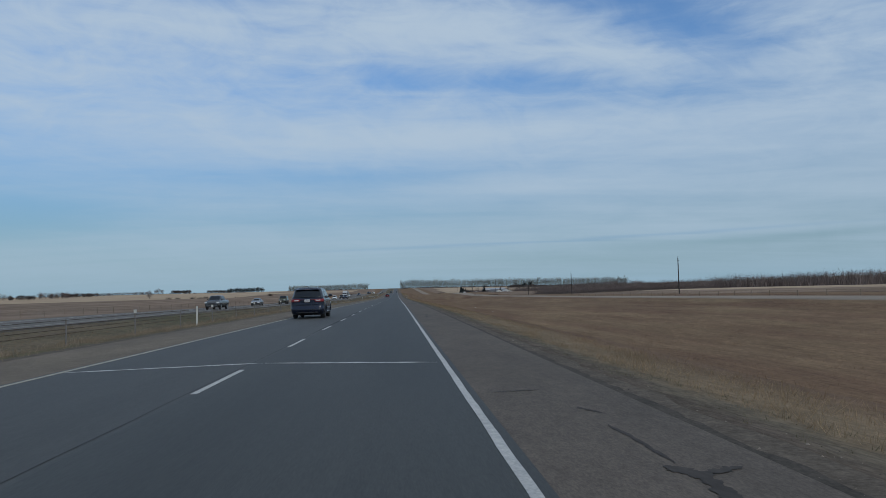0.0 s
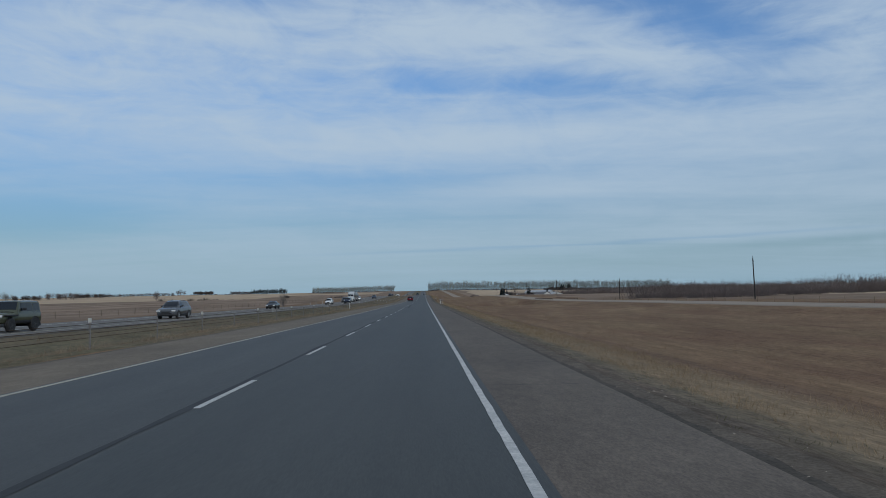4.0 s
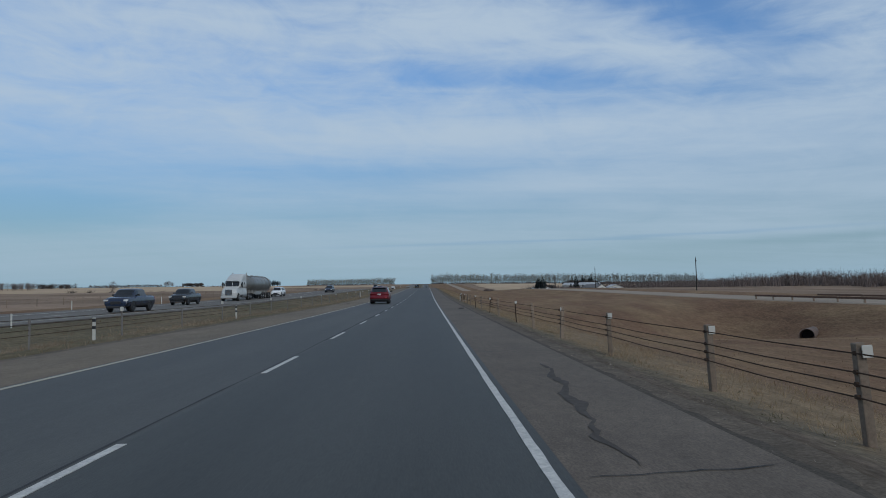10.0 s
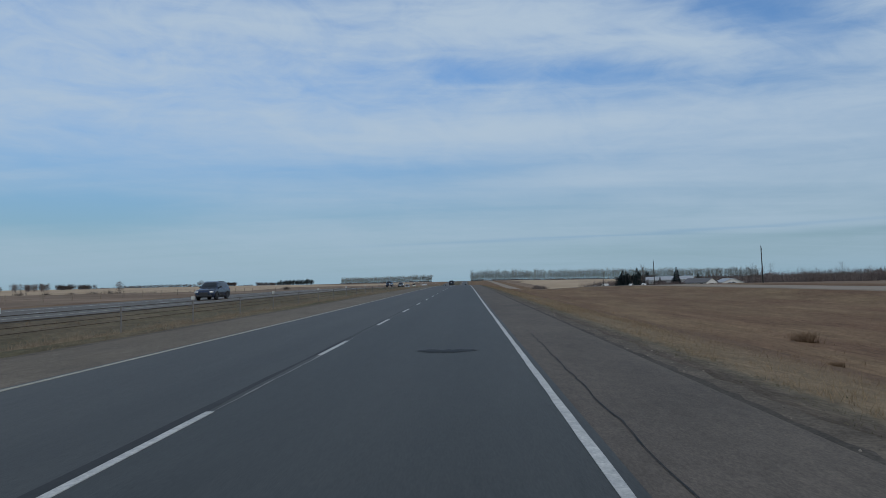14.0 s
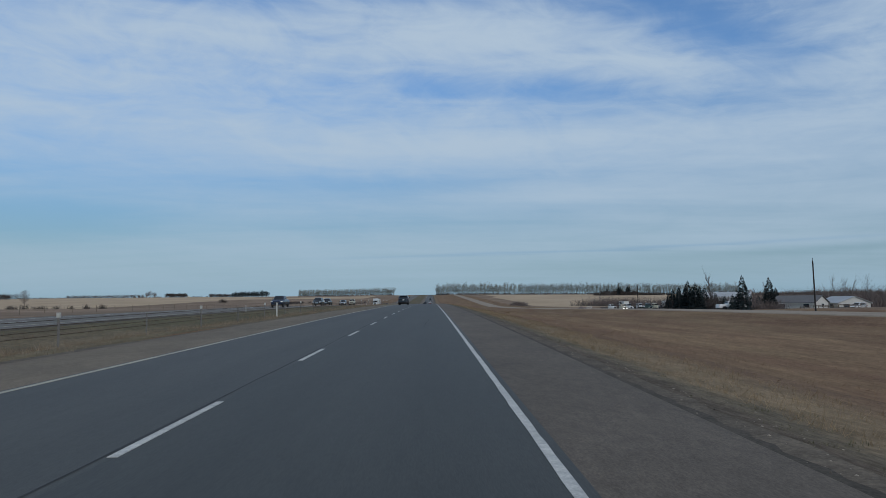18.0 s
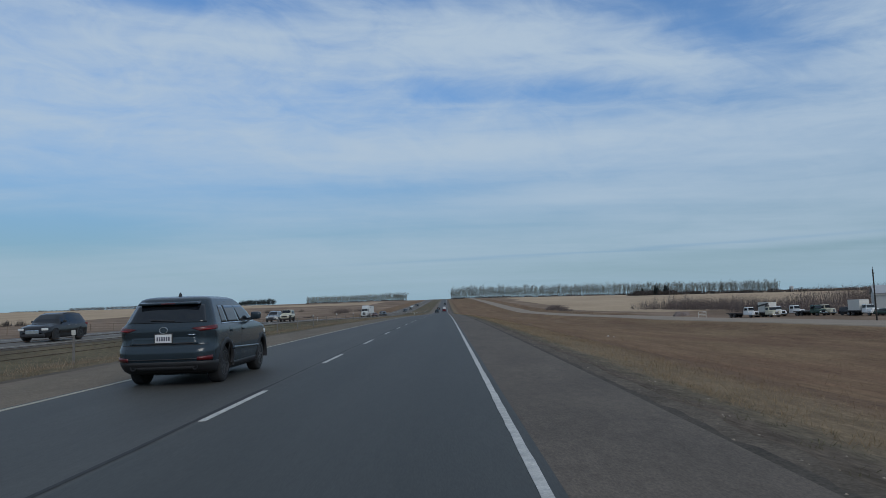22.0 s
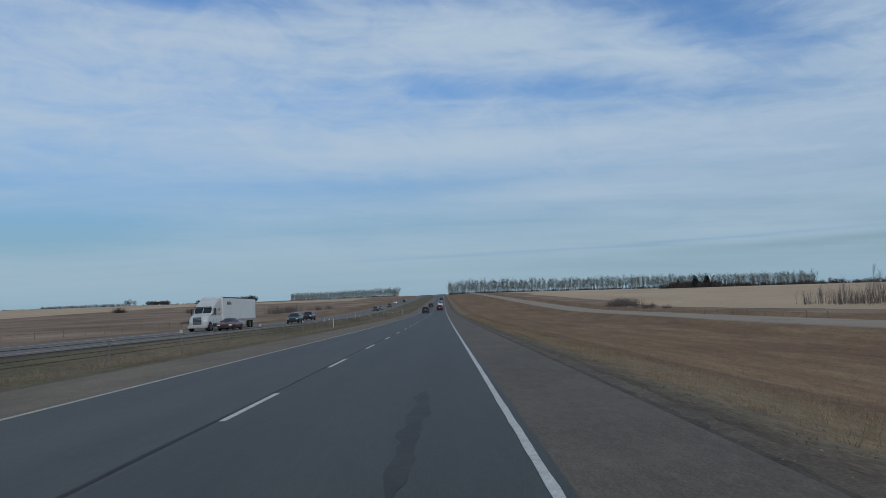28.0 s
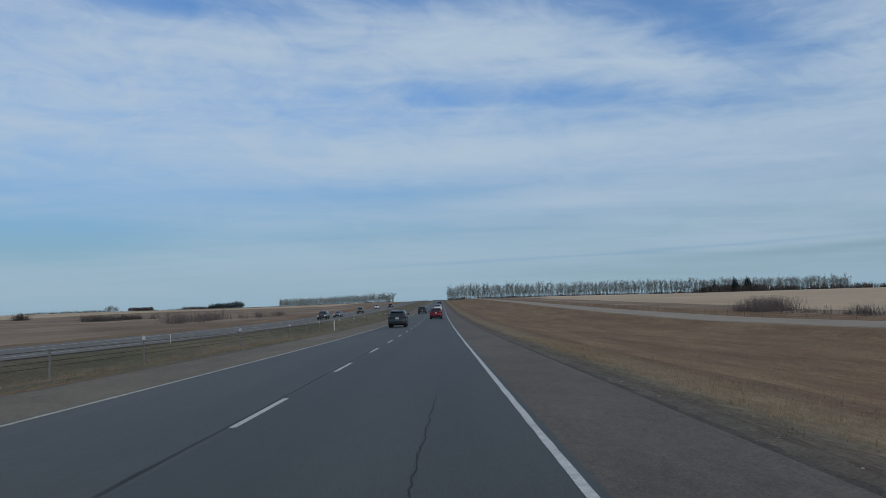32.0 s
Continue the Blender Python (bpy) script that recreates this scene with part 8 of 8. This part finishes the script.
def tractor(root, y0, paint):
    """A long-nosed tractor unit with a tall sleeper; its nose points along +y and ends at y0."""
    h = Hull(CAB_ROWS)
    off = y0 - h.length / 2

    def put(name, bm, mat, note="", parent=None, smooth=True):
        ob = part(name, bm, mat, parent or root, note, smooth=smooth)
        if parent is None:
            ob.location = (0, off, 0)
        return ob

    body = put("cab", h.mesh((4.95,), 0.5), paint)
    body.modifiers.new("edges", "EDGE_SPLIT").split_angle = radians(42)
    ends = []
    for z in (2.08, 2.72):
        run = h.outline(z)[2]
        ends.append((run[-1] - 0.98, run[-1] - 0.02))
    for s in (1, -1):
        put("windscreen", h.patch(((ends[0][0], 2.08), (ends[0][1], 2.08), (ends[1][1], 2.72), (ends[1][0], 2.72)), 0.008, 10, 6, s), M["car_glass"], "dark windscreen half")
        put("side_window", h.patch(((h.run_at(2.1, 2.75), 2.02), (h.run_at(2.1, 3.62), 2.02), (h.run_at(2.6, 3.42), 2.62), (h.run_at(2.6, 2.75), 2.62)), 0.008, 6, 5, s), M["car_glass"])
        put("sleeper_window", h.patch(((h.run_at(2.4, 1.2), 2.35), (h.run_at(2.4, 1.6), 2.35), (h.run_at(2.7, 1.6), 2.68), (h.run_at(2.7, 1.2), 2.68)), 0.008, 4, 3, s), M["car_glass"])
        for d in (2.62, 3.75):
            q = h.run_at(1.6, d)
            put("door_seam", h.patch(((q, 0.9), (q + 0.02, 0.9), (q + 0.02, 2.75), (q, 2.75)), 0.003, 1, 8, s), M["frame_grey"])
        put("step_panel", h.patch(((h.run_at(0.7, 2.6), 0.5), (h.run_at(0.7, 4.1), 0.5), (h.run_at(0.8, 4.1), 0.86), (h.run_at(0.8, 2.6), 0.86)), 0.02, 8, 3, s), M["frame_grey"], "dark side steps")
        put("head_lamp", h.patch(((h.run_at(1.1, 5.5), 1.08), (h.outline(1.1)[2][-1] - 0.62, 1.02), (h.outline(1.3)[2][-1] - 0.62, 1.28), (h.run_at(1.3, 5.42), 1.36)), 0.012, 8, 3, s), M["lamp_clear"], "swept clear head lamp")
        wheel_arch_at = 4.95
        bm = bmesh.new()
        n, R = 20, 0.565
        rows = []
        for rad, out in ((R - 0.03, -0.06), (R - 0.01, 0.015), (R + 0.05, 0.015), (R + 0.065, -0.005)):
            rows.append([bm.verts.new((s * (h.side_x(max(0.5 + rad * math.sin(a), 0.45), wheel_arch_at + rad * math.cos(a)) + out), wheel_arch_at + rad * math.cos(a) - h.length / 2,
                                       max(0.5 + rad * math.sin(a), 0.45))) for a in (math.pi * i / n for i in range(n + 1))])
        for p, q in zip(rows, rows[1:]):
            for i in range(n):
                bm.faces.new((p[i], p[i + 1], q[i + 1], q[i]))
        bmesh.ops.recalc_face_normals(bm, faces=bm.faces)
        if sum(f.normal.x for f in bm.faces) * s < 0:
            bmesh.ops.reverse_faces(bm, faces=bm.faces)
        put("fender_lip", bm, M["frame_grey"])
        bm = bmesh.new()
        box(bm, (s * 0.62, wheel_arch_at - h.length / 2, 0.75), (0.3, 1.1, 0.7), 0.05)
        put("wheel_well", bm, M["opening"])
        bm = bmesh.new()
        box(bm, (s * 1.42, y0 - 2.25, 2.3), (0.12, 0.2, 0.8), 0.04)
        tube(bm, (s * 1.1, y0 - 2.4, 2.6), (s * 1.42, y0 - 2.25, 2.6), 0.025, n=6)
        part("wing_mirror", bm, M["trim_black"], root)
        bm = bmesh.new()
        tube(bm, (s * 1.0, y0 - 6.25, 1.2), (s * 1.0, y0 - 6.25, 4.1), 0.075, n=12)
        part("exhaust_stack", bm, M["steel"], root)
        bm = bmesh.new()
        tube(bm, (s * 0.9, y0 - 5.6, 0.72), (s * 0.9, y0 - 3.6, 0.72), 0.34, n=16)
        part("fuel_tank", bm, M["tank"], root)
    bm = bmesh.new()
    box(bm, (0, y0 - 0.0, 1.22), (0.98, 0.1, 0.82), 0.04)
    gr = part("grille", bm, M["trim_black"], root)
    for i in range(5):
        bm = bmesh.new()
        box(bm, (0, y0 + 0.055, 0.92 + 0.15 * i), (0.92, 0.03, 0.04), 0.008)
        part("grille_bar", bm, M["chrome"], gr)
    bm = bmesh.new()
    box(bm, (0, y0 - 0.02, 0.55), (2.2, 0.3, 0.34), 0.09)
    part("bumper", bm, M["siding_grey"], root)
    bm = bmesh.new()
    box(bm, (0, y0 - 2.22, 2.82), (2.0, 0.2, 0.08), 0.03)
    part("sun_visor", bm, M["trim_black"], root)
    bm = bmesh.new()
    box(bm, (0, y0 - 4.6, 0.8), (0.9, 7.6, 0.28), 0.03)
    part("chassis", bm, M["frame_grey"], root)
    lorry_wheels(root, (y0 - 1.1, y0 - 6.9, y0 - 8.2))


def lorry_root(label, x, y, heading, name="lorry", group="oncoming lorries"):
    slope = math.degrees(math.atan((road_z(y + 2) - road_z(y - 2)) / 4))
    return thing(name, label, "lorry", group, pose(x, y, road_z(y) - 0.1, -slope if heading == 180 else slope, 0, heading))


def van_lorry(x, y, heading):
    root = lorry_root("white long-nosed lorry pulling a plain white box trailer", x, y, heading)
    tractor(root, 3.0, PAINT["lorry"])
    bm = bmesh.new()
    box(bm, (0, -10.6, 2.62), (2.58, 15.6, 2.85), 0.04)
    tr = part("trailer_box", bm, material("trailer_white", (0.62, 0.62, 0.6), 0.5, scales=((1.5, 0.05), (0.3, 0.08)), world_space=False), root, "dusty white trailer box")
    for s in (1, -1):
        bm = bmesh.new()
        box(bm, (s * 1.3, -10.6, 1.22), (0.04, 15.6, 0.12), 0.01)
        part("side_rail", bm, M["steel"], tr)
        bm = bmesh.new()
        box(bm, (s * 1.3, -10.6, 4.0), (0.04, 15.6, 0.1), 0.01)
        part("roof_rail", bm, M["trim_black"], tr)
        bm = bmesh.new()
        for i in range(4):
            box(bm, (s * 1.296, -4.6 - 0.5 * i, 3.3 - 0.05 * (i % 2)), (0.012, 0.34, 0.42))
        part("faded_mark", bm, PAINT["green"], tr, "faded green mark")
        bm = bmesh.new()
        box(bm, (s * 0.8, -5.2, 0.75), (0.12, 0.12, 1.1), 0.01)
        part("landing_leg", bm, M["steel"], root)
        bm = bmesh.new()
        box(bm, (s * 1.22, -10.2, 0.85), (0.05, 6.0, 0.65), 0.02)
        part("side_skirt", bm, M["siding_grey"], root)
    lorry_wheels(root, (-15.6, -17.0))


def tank_lorry(x, y, heading):
    root = lorry_root("white long-nosed lorry pulling a long dull steel tank trailer", x, y, heading)
    tractor(root, 3.0, PAINT["lorry"])
    bm = bmesh.new()
    prof = [(-17.2 / 2 - 0.12, 0.3), (-17.2 / 2, 0.9), (-17.0 / 2, 1.18), (-2, 1.24), (2, 1.24), (17.0 / 2, 1.18), (17.2 / 2, 0.9), (17.2 / 2 + 0.12, 0.3)]
    lathe(bm, prof, 32)
    bmesh.ops.transform(bm, matrix=pose(0, -11.6, 2.38, 0, 0, 90), verts=bm.verts)
    tk = part("tank", bm, M["tank"], root, "dull steel tank", smooth=True)
    for i in range(6):
        bm = bmesh.new()
        lathe(bm, [(-0.03, 1.235), (-0.02, 1.252), (0.02, 1.252), (0.03, 1.235)], 32)
        bmesh.ops.transform(bm, matrix=pose(0, -18.6 + 2.8 * i, 2.42, 0, 0, 90), verts=bm.verts)
        part("tank_band", bm, M["tank"], tk)
    bm = bmesh.new()
    box(bm, (0, -11.2, 3.66), (0.5, 13.5, 0.06), 0.01)
    part("walkway", bm, M["steel"], tk)
    for k in range(3):
        bm = bmesh.new()
        tube(bm, (0, -7.5 - 3.3 * k, 3.58), (0, -7.5 - 3.3 * k, 3.8), 0.28, n=14)
        part("hatch", bm, M["steel"], tk)
    bm = bmesh.new()
    box(bm, (0, -11.0, 1.1), (1.1, 12.5, 0.3), 0.03)
    part("chassis", bm, M["frame_grey"], root)
    for s in (1, -1):
        bm = bmesh.new()
        tube(bm, (s * 1.05, -12.5, 0.95), (s * 1.05, -7.5, 0.95), 0.12, n=10)
        part("hose_tube", bm, M["steel"], root)
    for k in range(7):
        bm = bmesh.new()
        box(bm, (0, -5.2 - 2.1 * k, 1.22), (2.0, 0.1, 0.5), 0.02)
        part("tank_saddle", bm, M["steel"], root)
    for s in (1, -1):
        bm = bmesh.new()
        box(bm, (s * 1.12, -10.6, 0.98), (0.06, 4.2, 0.5), 0.02)
        part("side_guard", bm, M["steel"], root)
    lorry_wheels(root, (-12.6, -13.9, -15.2, -17.6, -18.9))


tank_lorry(-28.2, 392.6, 180)
van_lorry(-28.2, 888.3, 180)


def flat_truck(x, y, heading, ground, label, paint, load=""):
    """A parked medium truck with a flat deck, a box or a crane behind the cab."""
    root = thing("work_truck", label, "truck", "parked work trucks", pose(x, y, ground, 0, 0, heading))
    bm = bmesh.new()
    box(bm, (0, 2.5, 1.05), (1.9, 1.5, 0.85), 0.15, None, (0.86, 0.92))
    part("bonnet", bm, paint, root)
    bm = bmesh.new()
    box(bm, (0, 1.1, 1.5), (2.1, 1.5, 1.75), 0.14, None, (0.86, 0.8))
    part("cab", bm, paint, root)
    bm = bmesh.new()
    box(bm, (0, 1.82, 1.95), (1.7, 0.06, 0.6), 0.02, pose(0, 0, 0, 12, 0, 0))
    part("windscreen", bm, M["car_glass"], root)
    for s in (1, -1):
        bm = bmesh.new()
        box(bm, (s * 1.0, 1.15, 1.9), (0.03, 0.9, 0.55), 0.01, pose(0, 0, 0, 0, s * -4, 0))
        part("side_window", bm, M["car_glass"], root)
        bm = bmesh.new()
        box(bm, (s * 0.92, 2.55, 0.85), (0.4, 1.2, 0.55), 0.12)
        part("fender", bm, paint, root)
        bm = bmesh.new()
        box(bm, (s * 0.72, 3.24, 0.95), (0.3, 0.1, 0.22), 0.04)
        part("head_lamp", bm, M["lamp_clear"], root)
    bm = bmesh.new()
    box(bm, (0, 3.26, 1.02), (0.9, 0.08, 0.55), 0.03)
    part("grille", bm, M["chrome"], root)
    bm = bmesh.new()
    box(bm, (0, 3.3, 0.55), (2.1, 0.2, 0.3), 0.05)
    part("bumper", bm, M["chrome"], root)
    bm = bmesh.new()
    box(bm, (0, -1.0, 0.72), (0.9, 7.2, 0.25), 0.03)
    part("chassis", bm, M["frame_grey"], root)
    bm = bmesh.new()
    box(bm, (0, -2.1, 1.0), (2.4, 4.7, 0.18), 0.03)
    part("deck", bm, M["frame_grey"], root, "dark flat deck")
    if load == "box":
        bm = bmesh.new()
        box(bm, (0, -1.6, 2.2), (2.3, 3.4, 2.2), 0.05)
        part("cargo_box", bm, M["siding_white"], root, "white cargo box")
    elif load == "crane":
        bm = bmesh.new()
        box(bm, (0, -0.2, 1.9), (0.7, 0.7, 1.7), 0.06)
        box(bm, (0, -1.8, 2.75), (0.32, 4.0, 0.34), 0.04, pose(0, 0, 0, 8, 0, 0))
        part("crane", bm, M["frame_grey"], root)
    elif load == "rack":
        for s in (1, -1):
            bm = bmesh.new()
            box(bm, (s * 1.1, -2.1, 1.4), (0.06, 4.4, 0.7), 0.01)
            part("stake_side", bm, M["wood_post"], root)
    for yy in (2.5, -2.2, -3.3):
        for s in (1, -1):
            add_wheel(root, s * 0.92, yy, 0.44, 0.36, "rim_bright", 8)


def yard_ground(x, y):
    return ground_z(x, y) - 0.02


for x, y, hd, label, color, load in ((69.2, 800, 205, "white flat-deck work truck parked in the yard", "white", ""), (72.7, 796, 190, "cream work truck with a crane in the yard", "cream", "crane"),
                                     (76, 801, 200, "white cargo box truck parked among work trucks", "white", "box"), (80.6, 802, 205, "white stake-sided work truck in the yard", "white", "rack"),
                                     (81.7, 794, 195, "dark green tractor truck parked in the yard", "green", ""), (85, 797, 210, "cream short-nosed work truck in the yard", "cream", ""),
                                     (86.5, 782, 190, "white box truck parked near the metal shed", "white", "box")):
    flat_truck(x, y, hd, yard_ground(x, y), label, PAINT[color], load)
for kind, label, color, x, y, hd in (("pickup", "black pickup parked near the metal shed", "black", 92.5, 780, 240), ("suv", "dark sport utility parked in the yard", "black", 87, 788, 200),
                                     ("pickup", "white pickup parked before the house", "white", 61, 664, 270), ("suv", "white van parked before the bungalow", "white", 104.5, 694, 120),
                                     ("sedan", "green car parked beside the white truck", "green", 88, 777, 200)):
    vehicle(kind, label, {"suv": "suv", "sedan": "car", "pickup": "pickup"}[kind], PAINT[color], x, y, hd, "parked cars", ground=yard_ground(x, y))
